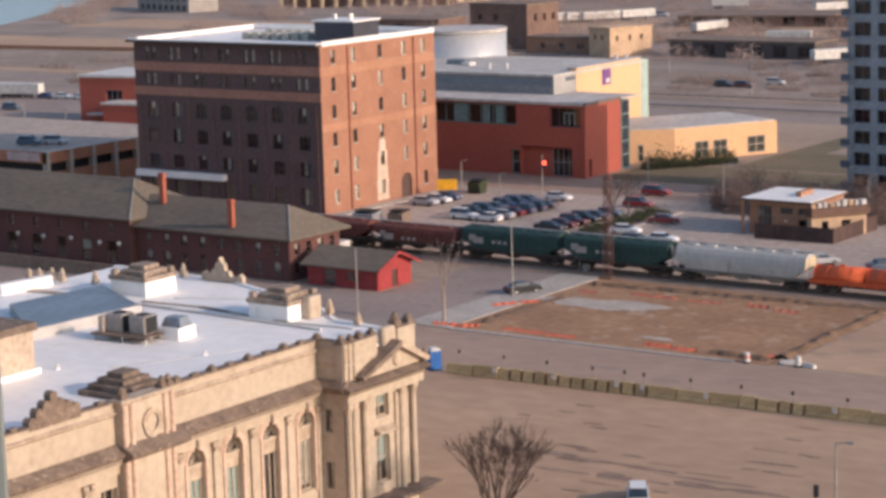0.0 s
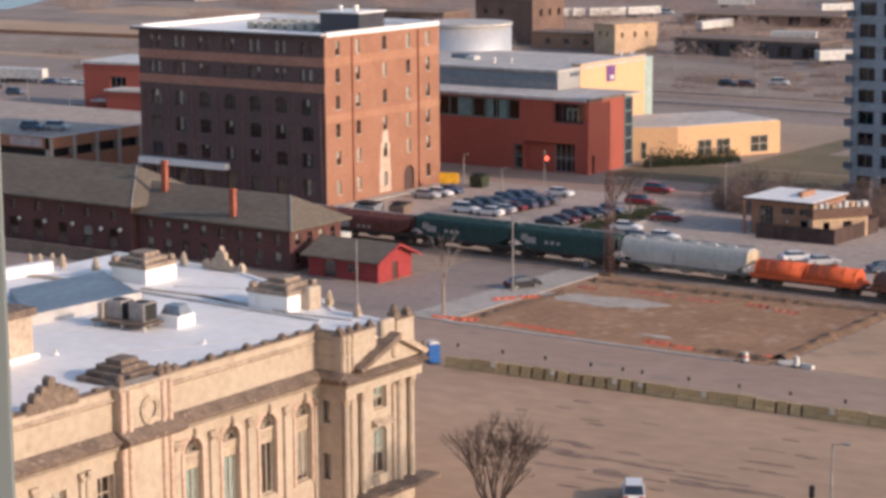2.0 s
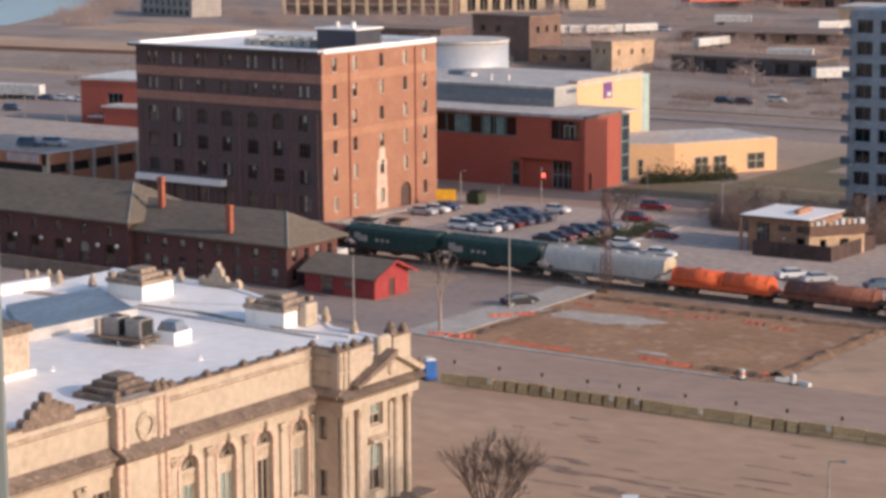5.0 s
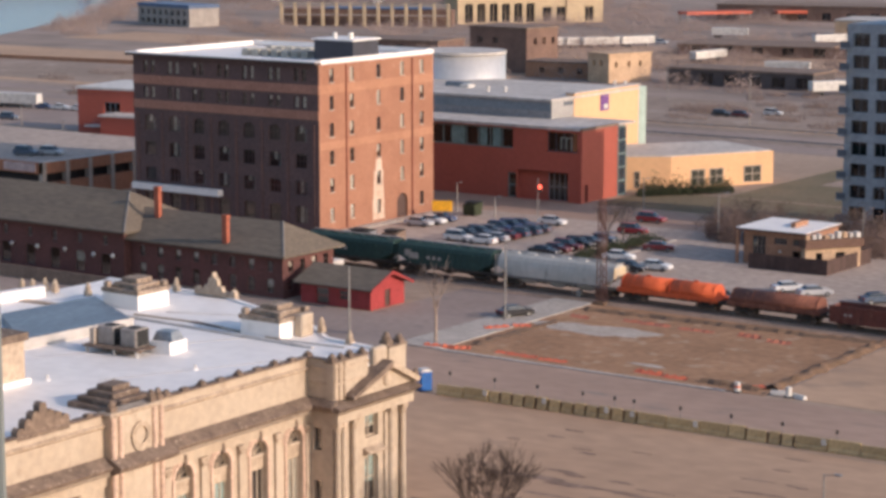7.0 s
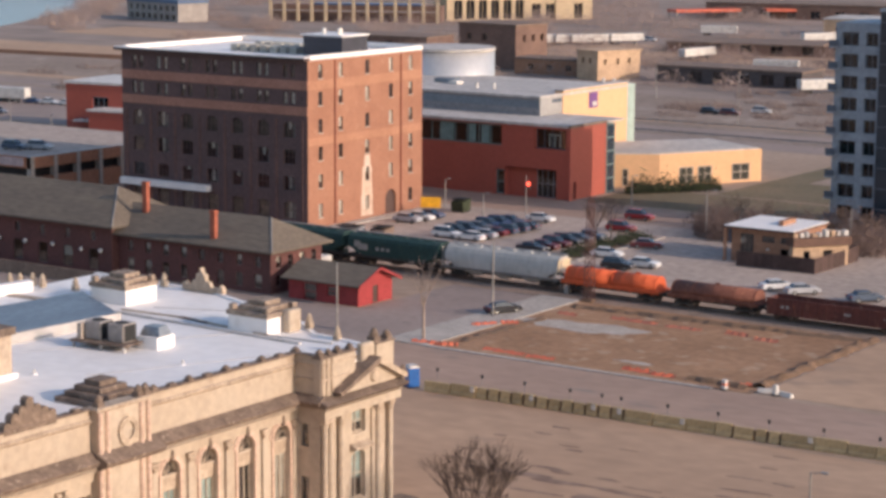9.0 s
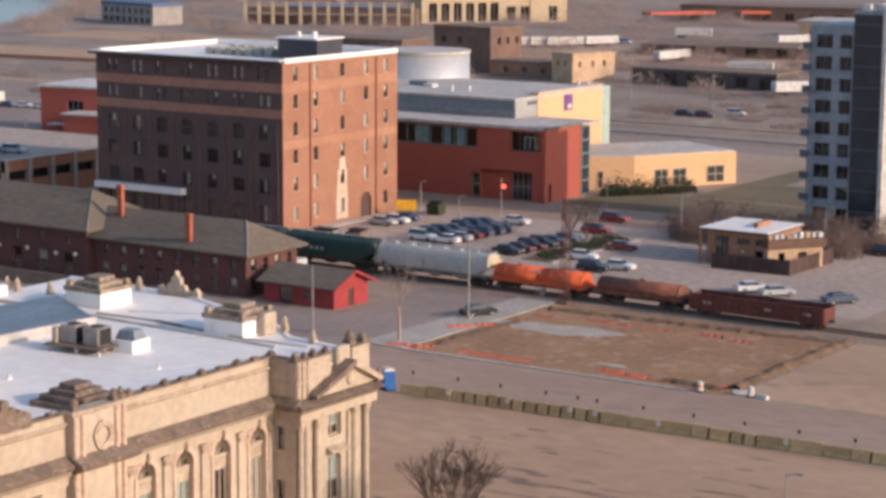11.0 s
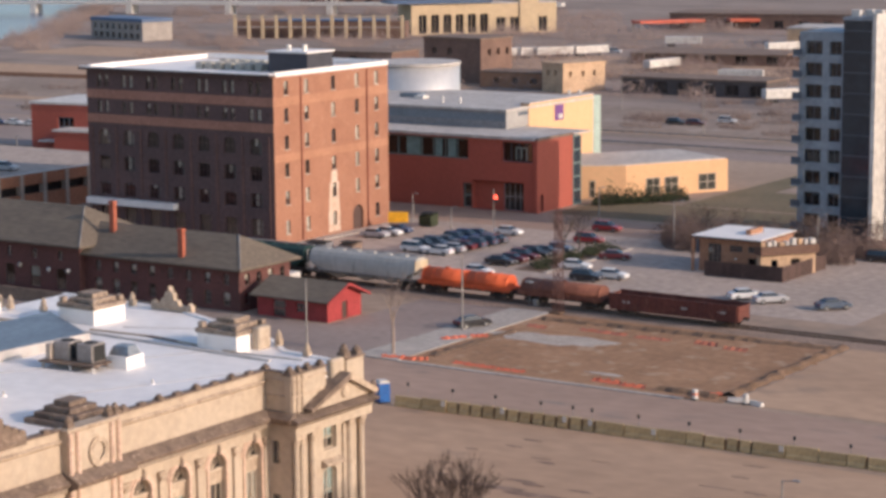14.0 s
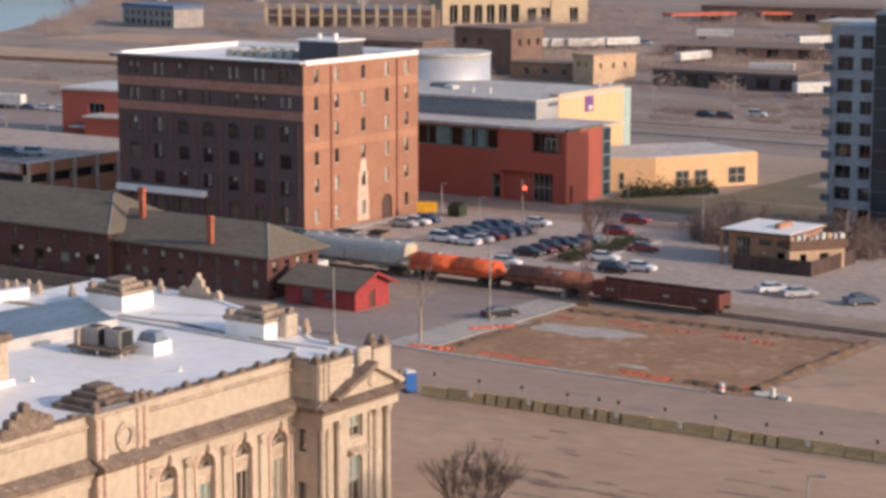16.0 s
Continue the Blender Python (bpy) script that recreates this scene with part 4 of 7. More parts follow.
# ---- parking deck and red block beyond it ----
def deck():
    t = thing("parking_deck", "concrete parking deck with orange brick parapets", "parking deck", pose(-257, 252, 0))
    part("deck_slab", box(bmesh.new(), -110, -0.3, 0.3, 44, 5.2, 5.6), M_PARK, t)
    part("parapet", box(bmesh.new(), -0.3, 0, 0, 44, 4.6, 6.5), M_DECKB, t, "orange brick parapet")
    part("parapet", box(bmesh.new(), -110, -0.3, 0, 0.3, 4.6, 6.5), M_DECKB, t, "orange brick parapet")
    part("parapet_coping", box(bmesh.new(), -0.45, 0.12, -0.1, 44, 6.504, 6.65), M_PALE, t)
    # solid near-black box painted as the shade inside the open storey
    part("storey_shade_box", box(bmesh.new(), -109, -1.2, 1.2, 43, 2.9, 5.0), M_DARK, t, "near-black box standing in for open storey shade")
    part("lower_wall", box(bmesh.new(), -110, 0, 0, 44, 0, 3.0), M_DECKB, t)
    for k in range(9):
        part("column", box(bmesh.new(), -0.9, 0.15, k * 5.4, k * 5.4 + 0.8, 0, 6.6), M_TRIM, t)
    part("sign_board", box(bmesh.new(), -9, -1.6, -0.16, -0.004, 4.9, 6.3), M_SIGNP, t, "pale pink sign board")


M_DECKB = mat("deck_brick", (0.42, 0.19, 0.11), (0.36, 0.16, 0.09), 0.85, 0.3, 2)
M_SIGNP = mat("pale_sign", (0.55, 0.42, 0.40), None, 0.7, 0.5, 3)
deck()


def red_block():
    t = thing("red_block", "orange-red modern building with white roof edge", "building", pose(-322.4, 327, 0, 0, 0, 10))
    part("wall", wall(bmesh.new(), (0, 0, 0), (1, 0, 0), 34, 10.2, [(6.5, 10.5, 3.2, 7.6), (6, 9, 0.1, 2.3)], 0.5), M_RED, t, "orange-red wall")
    window(t, (0, 0, 0), (1, 0, 0), 6.5, 10.5, 3.2, 7.6, depth=0.45, bars=3, glass=M_BLUEG, frame_mat=M_SLATE, w=0.2)
    for q in (((34, 0, 0), (34, 18, 0), (34, 18, 10.2), (34, 0, 10.2)), ((0, 18, 0), (0, 0, 0), (0, 0, 10.2), (0, 18, 10.2)), ((34, 18, 0), (0, 18, 0), (0, 18, 10.2), (34, 18, 10.2)),):
        part("wall", quadded([q]), M_RED, t)
    part("interior_shade_box", box(bmesh.new(), 0.8, 33, 0.9, 17, 0.1, 9.8), M_DARK, t)
    part("roof", box(bmesh.new(), -0.3, 34.3, -0.3, 18.3, 10.204, 10.7), M_PALE, t)
    part("porch", box(bmesh.new(), 9.5, 34, -6, -0.02, 0, 5.2), M_RED, t)
    part("porch_roof", box(bmesh.new(), 9.2, 34.2, -6.3, -0.02, 5.204, 5.6), M_PALE, t)
    part("canopy", box(bmesh.new(), 3.5, 9.4, -3, -0.02, 2.6, 2.9), M_PALE, t)


red_block()


# ---- beaux-arts stone building in the foreground ----
def ball_finial(bm, x, y, z, r=0.3, h=0.55):
    box(bm, x - r, x + r, y - r, y + r, z, z + h * 0.45)
    tube(bm, (x, y, z + h * 0.45), (x, y, z + h * 0.8), r * 0.95, r * 1.0, 8)
    tube(bm, (x, y, z + h * 0.8), (x, y, z + h * 1.15), r * 0.9, r * 0.35, 8)


def stepped_cap(bm, x0, x1, y0, y1, z, steps, rise, inset):
    for k in range(steps):
        i = k * inset
        box(bm, x0 + i, x1 - i, y0 + i, y1 - i, z + k * rise, z + (k + 1) * rise, 0.05)


def cresting(bm, y0, y1, x, z, h):
    """Carved scroll cresting: a thick scalloped plate that rises to a palmette in the middle."""
    n, prof = 7, []
    step = (y1 - y0) / n
    for k in range(n):
        f = (k + 0.5) / n
        hh = (0.15, 0.5, 0.75, 1.0, 0.7, 0.5, 0.3)[k] * h * (1.0 if k != 3 else 1.1) * 0.85
        for q in range(5):
            a = math.pi * (q + 0.5) / 5
            prof.append((y0 + step * (k + 0.5) - step * 0.5 * math.cos(a), z + hh + 0.34 * math.sin(a)))
    prof = [(y0, z - 0.3)] + prof + [(y1, z - 0.3)]
    extrude_x(bm, prof, x - 0.3, x + 0.3)


def arch_ring(bm, x, yc, zs, r0, r1, d):
    n = 14
    for k in range(n):
        a, b = math.pi * k / n, math.pi * (k + 1) / n
        p = lambda q, r, dx: (x + dx, yc - r * math.cos(q), zs + r * math.sin(q))
        for f in ((p(a, r0, d), p(b, r0, d), p(b, r1, d), p(a, r1, d)), (p(a, r1, d), p(b, r1, d), p(b, r1, 0), p(a, r1, 0)), (p(a, r0, 0), p(b, r0, 0), p(b, r0, d), p(a, r0, d))):
            quad(bm, *f)


def stone_building():
    X = -100.8
    t = thing("stone_building", "ornate cream limestone beaux-arts building with a white roof", "building", pose(0, 0, 0))
    org, al, Y0 = (X, 60, 0), (0, 1, 0), 60.0
    wins = [111.8, 115.95, 120.2, 124.45]
    left = [102.9, 98.4, 93.9, 89.4]
    holes = [(y - 0.95 - Y0, y + 0.95 - Y0, 3.6, 9.9, 1) for y in wins] + [(y - 0.8 - Y0, y + 0.8 - Y0, 6.6, 9.2) for y in left + [106.7]] + [(y - 0.8 - Y0, y + 0.8 - Y0, 2.0, 5.4) for y in left + [106.7]]
    part("wall", wall(bmesh.new(), org, al, 66.2, 11.2, holes, 0.55), M_STONE, t, "cream limestone facade")
    rng = random.Random(2)
    for k, y in enumerate(wins):
        u = y - Y0
        # tall sash, spandrel panel and fanlight
        window(t, org, al, u - 0.95, u + 0.95, 3.6, 7.6, depth=0.5, bars=3, mid=False, blind=(0.9, 0.9, 0, 0.9)[k], frame_mat=M_STONE, w=0.1, lit=M_TEALB if k != 3 else M_BLIND)
        part("spandrel", box(bmesh.new(), X - 0.5, X - 0.3, y - 0.95, y + 0.95, 7.6, 8.6), M_STAIN2, t, "carved stone spandrel panel")
        part("spandrel_moulding", box(bmesh.new(), X - 0.5, X - 0.2, y - 0.95, y + 0.95, 8.55, 8.75), M_STONE, t)
        bm = bmesh.new()
        for q in range(1, 6):
            a = math.pi * q / 6
            tube(bm, (X - 0.42, y, 8.75), (X - 0.42, y - 0.95 * math.cos(a), 8.95 + 0.95 * math.sin(a)), 0.035, n=5)
        arch_ring(bm, X - 0.46, y, 8.95, 0.84, 0.96, 0.1)
        fan = part("fanlight", bm, M_STONE, t)
        bm = bmesh.new()
        box(bm, X - 0.5, X - 0.48, y - 0.94, y + 0.94, 8.7, 9.9)
        part("pane", bm, M_GLASS, fan).visible_shadow = False
        bm = bmesh.new()
        arch_ring(bm, X, y, 8.95, 0.98, 1.22, 0.14), arch_ring(bm, X, y, 8.95, 1.24, 1.42, 0.08)
        for s in (-1.1, 1.1):
            box(bm, X, X + 0.13, y + s - 0.12, y + s + 0.12, 3.4, 8.95)
        part("archivolt", bm, M_STONE2, t, "moulded pinkish stone arch surround")
        bm = bmesh.new()
        box(bm, X, X + 0.34, y - 0.17, y + 0.17, 9.85, 10.5, 0.05)
        tube(bm, (X + 0.2, y, 10.4), (X + 0.2, y, 10.8), 0.2, 0.08)
        part("keystone", bm, M_STAIN, t)
    for y in left + [106.7]:
        u = y - Y0
        window(t, org, al, u - 0.8, u + 0.8, 6.6, 9.2, depth=0.5, bars=2, blind=0.7 if y < 100 else 0, frame_mat=M_STONE, w=0.1)
        window(t, org, al, u - 0.8, u + 0.8, 2.0, 5.4, depth=0.5, bars=2, blind=0.5, frame_mat=M_STONE, w=0.1)
    # pilasters with small capitals
    for y in (110.0, 113.85, 118.05, 122.3, 126.0, 105.2, 101.0, 100.6, 96.1, 91.6):
        p = part("pilaster", box(bmesh.new(), X, X + 0.22, y - 0.28, y + 0.28, 0, 9.75, 0.03), M_STONE, t)
        bm = bmesh.new()
        box(bm, X, X + 0.34, y - 0.38, y + 0.38, 9.75, 10.05, 0.04), box(bm, X, X + 0.4, y - 0.3, y + 0.3, 9.4, 9.7, 0.05)
        part("capital", bm, M_STAIN2, p, "carved weathered capital")
    # entablature, cornice, attic and parapet
    part("entablature", extrude_y(bmesh.new(), [(X, 10.1), (X + 0.25, 10.15), (X + 0.25, 10.7), (X + 0.4, 10.75), (X + 0.4, 11.1), (X, 11.1)], 60, 126.2), M_STONE, t, "moulded cream entablature")
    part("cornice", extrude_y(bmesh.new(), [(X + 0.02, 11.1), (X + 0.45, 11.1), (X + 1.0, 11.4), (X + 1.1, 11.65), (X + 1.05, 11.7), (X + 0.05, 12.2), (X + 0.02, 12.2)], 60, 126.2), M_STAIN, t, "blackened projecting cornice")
    bm = bmesh.new()
    for k in range(150):
        y = 78 + k * 0.32
        if y < 126:
            box(bm, X + 0.42, X + 0.85, y, y + 0.17, 11.02, 11.3)
    tagged(part("dentil_course", bm, M_STONE, t), kind="stuff")
    part("attic_wall", box(bmesh.new(), X - 0.5, X, 60, 126.2, 11.2, 15.1), M_STONE, t, "cream stone attic wall")
    part("attic_moulding", extrude_y(bmesh.new(), [(X, 14.15), (X + 0.2, 14.3), (X + 0.22, 14.45), (X, 14.55)], 60, 126.2), M_STAIN2, t)
    part("parapet_coping", box(bmesh.new(), X - 0.6, X + 0.14, 60, 126.2, 15.104, 15.25, 0.03), M_STAIN, t, "weathered stone coping")
    for y in (126.5, 122.4, 118.3, 114.2, 110.4, 93.0):
        bm = bmesh.new()
        ball_finial(bm, X - 0.2, y, 15.2, 0.3, 0.4)
        part("finial", bm, M_STAIN, t, "weathered stone finial")
    for y in (124.5, 120.4, 116.2, 112.3, 102.6, 94.5):
        part("coping_block", box(bmesh.new(), X - 0.45, X + 0.05, y - 0.35, y + 0.35, 15.25, 15.45, 0.06), M_STAIN, t)
    # centre bay with cartouche
    part("centre_bay", box(bmesh.new(), X - 0.4, X + 0.7, 103.9, 108.9, 0, 15.0), M_STONE, t, "projecting cream stone bay")
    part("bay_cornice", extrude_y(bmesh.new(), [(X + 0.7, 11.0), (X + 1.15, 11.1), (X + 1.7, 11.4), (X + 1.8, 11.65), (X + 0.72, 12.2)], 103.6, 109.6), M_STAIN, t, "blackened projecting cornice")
    part("bay_top", box(bmesh.new(), X - 0.5, X + 0.85, 103.7, 109.1, 15.0, 15.3, 0.06), M_STAIN2, t)
    bm = bmesh.new()
    arch_ring(bm, X + 0.7, 106.7, 13.3, 0.6, 0.95, 0.18)
    for k in range(14):
        a, b = math.pi + math.pi * k / 14, math.pi + math.pi * (k + 1) / 14
        p = lambda q, r: (X + 0.88, 106.7 - r * math.cos(q), 13.3 + r * 1.2 * math.sin(q))
        quad(bm, p(a, 0.55), p(b, 0.55), p(b, 0.95), p(a, 0.95))
    part("cartouche", bm, M_STAIN2, t, "carved oval cartouche")
    for y in (104.0, 104.7, 108.1, 108.8):
        part("bay_pilaster", tube(bmesh.new(), (X + 0.75, y, 0), (X + 0.75, y, 15.0), 0.2, n=10), M_STONE2, t)
    for y in (104.3, 108.3, 109.0):
        bm = bmesh.new()
        ball_finial(bm, X + 0.3, y, 15.3, 0.3, 0.72)
        part("finial", bm, M_STAIN, t, "weathered stone finial")
    bm = bmesh.new()
    stepped_cap(bm, X - 7.2, X - 2.6, 107.6, 112.4, 14.0, 4, 0.40, 0.5)
    part("stepped_cap", bm, M_STAIN, t, "dark weathered stepped stone cap")
    bm = bmesh.new()
    cresting(bm, 95.8, 100.6, X - 0.25, 15.2, 1.75)
    part("cresting", bm, M_STAIN, t, "carved scroll cresting")
    # end pavilion
    P = -98.4
    org2 = (P, 126.2, 0)
    holes = [(4.1, 5.8, 8.3, 10.1), (4.0, 5.8, 3.0, 6.9, 0.5)]
    part("pavilion_wall", wall(bmesh.new(), org2, al, 9.5, 11.0, holes, 0.5), M_STONE, t, "cream limestone pavilion front")
    for h in holes:
        window(t, org2, al, *h[:4], depth=0.45, bars=2, blind=0.6, frame_mat=M_STONE, w=0.1, lit=M_TEALB)
    part("pavilion_wall", wall(bmesh.new(), (X - 0.4, 126.2, 0), (1, 0, 0), P - X + 0.4, 15.2, [(0.9, 1.7, 8.0, 9.8), (0.9, 1.7, 3.5, 5.6)], 0.4), M_STONE, t, "shaded pavilion return wall")
    for h in ((0.9, 1.7, 8.0, 9.8), (0.9, 1.7, 3.5, 5.6)):
        window(t, (X - 0.4, 126.2, 0), (1, 0, 0), *h, depth=0.35, frame_mat=M_STAIN)
    part("pavilion_wall", quadded([((P, 135.7, 0), (-107.5, 135.7, 0), (-107.5, 135.7, 13.6), (P, 135.7, 13.6))]), M_STONE, t)
    part("pavilion_attic", box(bmesh.new(), P - 0.5, P - 0.01, 126.25, 135.65, 11.0, 13.6), M_STAIN2, t, "grimy stone attic of the pavilion")
    part("interior_shade_box", box(bmesh.new(), -138, X - 0.8, 62, 135.2, 0.2, 13.2), M_DARK, t)
    part("interior_shade_box", box(bmesh.new(), X - 0.8, P - 0.7, 127, 135.2, 0.2, 10.8), M_DARK, t)
    for y in (126.45, 127.15, 128.5, 133.3, 134.9):
        c = part("column", tube(bmesh.new(), (P + 0.28, y, 1.2), (P + 0.28, y, 10.0), 0.27, 0.23, 12), M_STONE, t)
        bm = bmesh.new()
        box(bm, P, P + 0.6, y - 0.34, y + 0.34, 10.0, 10.3, 0.04), tube(bm, (P + 0.28, y, 9.55), (P + 0.28, y, 10.0), 0.25, 0.36, 10)
        part("capital", bm, M_STAIN2, c, "carved weathered capital")
    e0 = [(P, 10.3), (P + 0.65, 10.35), (P + 0.65, 11.0), (P + 0.9, 11.2), (P, 11.3)]
    part("pavilion_entablature", extrude_y(bmesh.new(), e0, 126.0, 135.9), M_STONE, t)
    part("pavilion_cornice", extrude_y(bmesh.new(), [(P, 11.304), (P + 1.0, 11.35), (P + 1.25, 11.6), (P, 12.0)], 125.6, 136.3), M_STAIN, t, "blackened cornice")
    part("return_cornice", extrude_x(bmesh.new(), [(126.2, 11.1), (125.5, 11.5), (125.4, 11.75), (126.2, 12.2)], X, P + 0.5), M_STAIN, t, "blackened cornice")
    for y in (126.25, 126.85, 127.45):
        part("attic_pilaster", tube(bmesh.new(), (P + 0.2, y, 12.0), (P + 0.2, y, 14.95), 0.12, n=8), M_STAIN2, t)
    for z in (13.3, 14.5):
        part("attic_moulding", box(bmesh.new(), P + 0.152, P + 0.26, 126.05, 130.6, z, z + 0.14), M_STAIN2, t)
        part("attic_moulding", box(bmesh.new(), X + 0.02, P - 0.5, 126.06, 126.198, z, z + 0.14), M_STAIN2, t)
    for y in (129.0, 132.9):
        part("wall_pilaster", box(bmesh.new(), P, P + 0.2, y - 0.25, y + 0.25, 1.2, 10.0, 0.03), M_STONE, t)
    # pediment
    bm = bmesh.new()
    a, b, c = (128.2, 12.0), (135.9, 12.0), (132.5, 13.75)
    extrude_x(bm, [a, b, c], P, P + 0.6)
    ped = part("pediment", bm, M_STONE, t, "carved stone pediment")
    # left slope turns from the sun: its shade is painted with the darker stone
    bm = bmesh.new()
    extrude_x(bm, [(127.5, 12.05), c, (132.5, 14.3), (127.4, 12.3)], P - 0.9, P + 1.15)
    part("raking_cornice", bm, M_STAIN, ped, "weathered raking cornice, left slope painted darker for its shade")
    bm = bmesh.new()
    extrude_x(bm, [c, b, (136.2, 12.3), (132.5, 14.3)], P + 0.02, P + 1.15)
    part("raking_cornice", bm, M_STAIN2, ped)
    bm = bmesh.new()
    tube(bm, (P + 0.5, 132.3, 12.75), (P + 0.8, 132.3, 12.75), 0.6, 0.4, 9)
    part("carving", bm, M_STAIN2, ped, "carved relief")
    # parapet blocks on the pavilion
    for y0, y1, z in ((126.1, 127.6, 14.95), (127.6, 130.6, 14.95), (133.3, 135.6, 15.0)):
        part("parapet_block", box(bmesh.new(), P - 0.5, P + 0.15, y0, y1, 12.0, z, 0.05), M_STONE, t)
    for y0, y1 in ((126.0, 130.7), (133.2, 135.75)):
        part("parapet_coping", box(bmesh.new(), P - 0.7, P + 0.22, y0, y1, 15.004, 15.15, 0.03), M_STAIN, t)
    part("return_coping", box(bmesh.new(), X - 0.4, P - 0.7, 126.05, 126.6, 15.204, 15.3, 0.03), M_STAIN, t)
    for x, y, r, h in ((P - 0.2, 126.4, .3, .5), (P - 0.2, 127.5, .24, .4), (P - 0.2, 128.6, .28, .45), (P - 0.2, 130.2, .26, .4), (P - 0.3, 133.5, .38, 0.95), (P - 0.3, 135.2, .33, 0.6), (P + 0.6, 136.2, .3, 0.8)):
        bm = bmesh.new()
        ball_finial(bm, x, y, 15.15 if x < P else 12.0, r, h)
        part("finial", bm, M_STAIN, t, "weathered stone finial")
    part("acroterion", box(bmesh.new(), P - 0.6, P + 0.1, 131.5, 133.2, 13.2, 15.3, 0.15), M_STONE, t)
    part("hood", extrude_y(bmesh.new(), [(P, 7.0), (P + 0.6, 7.1), (P + 0.6, 7.3), (P, 7.6)], 130.0, 132.3), M_STAIN2, t)
    bm = bmesh.new()
    box(bm, P, P + 2.0, 127.5, 136.6, 1.8, 2.15, 0.05)
    part("balcony", bm, M_STAIN, t, "stone balcony ledge")
    # roof
    part("roof", prism(bmesh.new(), [(X - 0.5, 60), (X - 0.5, 126.6), (P - 0.4, 126.6), (P - 0.4, 135.6), (-101.5, 135.9), (-107.4, 136.8), (-111, 139.8), (-118, 142.8), (-127, 146.4), (-142, 147.2), (-142, 60)], 13.4, 14.0), M_WHITE, t, "bright white roof membrane")
    edge = [(P - 0.6, 135.5), (-101.5, 135.9), (-107.4, 136.8), (-111, 139.8), (-118, 142.8), (-127, 146.4), (-142, 147.2)]
    for (ax, ay), (bx, by) in zip(edge, edge[1:]):
        part("rear_parapet", prism(bmesh.new(), [(ax, ay), (bx, by), (bx, by + 0.5), (ax, ay + 0.5)], 13.4, 14.15), M_WHITE, t, "low white flashed rear parapet")
        part("rear_wall", prism(bmesh.new(), [(ax, ay), (bx, by), (bx, by + 0.45), (ax, ay + 0.45)], 0, 13.39), M_STONE, t)
    part("rear_parapet", prism(bmesh.new(), [(-142.2, 132.0), (-141.2, 132.0), (-140.4, 137.6), (-141.4, 138.2)], 14.0, 14.9), M_WHITE, t, "white flashed parapet")
    part("roof_step", prism(bmesh.new(), [(-140.4, 134.2), (-133.4, 134.9), (-133.2, 135.5), (-140.4, 135.2)], 14.0, 14.12), M_STAIN2, t)
    # rear pedestals: white flashed base with dark stepped caps
    for x0, x1, y0, y1 in ((-132.8, -128.6, 137.2, 141.2), (-114.6, -110.4, 134.6, 138.6)):
        p = part("pedestal", box(bmesh.new(), x0, x1, y0, y1, 14.0, 15.35), M_WHITE, t, "white flashed roof pedestal")
        bm = bmesh.new()
        box(bm, x0 - 0.15, x1 + 0.15, y0 - 0.15, y1 + 0.15, 15.354, 15.75, 0.05)
        stepped_cap(bm, x0 + 0.7, x1 - 0.5, y0 + 0.5, y1 - 0.4, 15.75, 2, 0.42, 0.55)
        for cx, cy in ((x0 + 0.3, y0 + 0.3), (x1 - 0.3, y0 + 0.3), (x1 - 0.3, y1 - 0.3)):
            box(bm, cx - 0.3, cx + 0.3, cy - 0.3, cy + 0.3, 15.75, 16.25, 0.08)
        part("stepped_cap", bm, M_CAPST, p, "weathered stepped stone cap")
    bm = bmesh.new()
    crest = [(-129.7, 14.1), (-129.7, 14.75), (-129.4, 14.9), (-129.1, 14.55), (-128.7, 14.6), (-128.4, 15.15), (-128.1, 15.1), (-127.95, 15.75), (-127.7, 15.8), (-127.5, 16.3), (-127.3, 15.85), (-127.0, 15.7), (-126.9, 15.1), (-126.5, 15.05), (-126.3, 14.6), (-125.4, 14.5), (-125.2, 14.9), (-124.9, 14.7), (-124.8, 14.1)]
    extrude_y(bm, crest, 145.9, 146.4)
    part("cresting", bm, M_STAIN2, t, "carved scroll cresting")
    for x, y, z in ((-109.0, 138.4, 14.6), (-104.6, 136.5, 14.3), (-143.0, 137.2, 14.6), (-142.2, 137.7, 14.6), (-141.4, 138.5, 14.6), (-140.2, 138.6, 14.6), (-137.4, 140.0, 14.4), (-132.0, 146.0, 14.5)):
        bm = bmesh.new()
        ball_finial(bm, x, y, z - 0.4, 0.27, 1.1)
        part("finial", bm, M_STAIN2, t, "weathered stone finial")
    part("column_pier", box(bmesh.new(), -110.3, -109.5, 136.4, 138.0, 14.0, 15.9, 0.1), M_STONE, t, "sunlit stone pier")
    # skylight ridge and roof house
    part("skylight", prism(bmesh.new(), [(-125.0, 119.6), (-124.0, 131.4), (-133.6, 137.0), (-134.6, 126.6)], 13.9, 14.8), M_SLATE, t, "blue-grey metal skylight roof")
    part("skylight_kerb", prism(bmesh.new(), [(-124.7, 119.4), (-123.7, 131.4), (-124.0, 131.6), (-125.0, 119.6)], 13.9, 14.86), M_ROOFG, t)
    h = part("roof_house", box(bmesh.new(), -137, -115.9, 95, 111.2, 14.0, 17.3), M_TANR, t, "tan rendered roof house")
    part("roof_house_top", box(bmesh.new(), -137.3, -115.7, 94.8, 111.5, 17.304, 17.9), M_STAIN, h)
    part("roof_house_base", box(bmesh.new(), -137.3, -115.6, 94.8, 111.5, 14.0, 14.4), M_WHITE, h)
    part("sun_strip", box(bmesh.new(), -139, -132, 113, 120, 14.0, 14.9, 0.1), M_STAIN2, t)
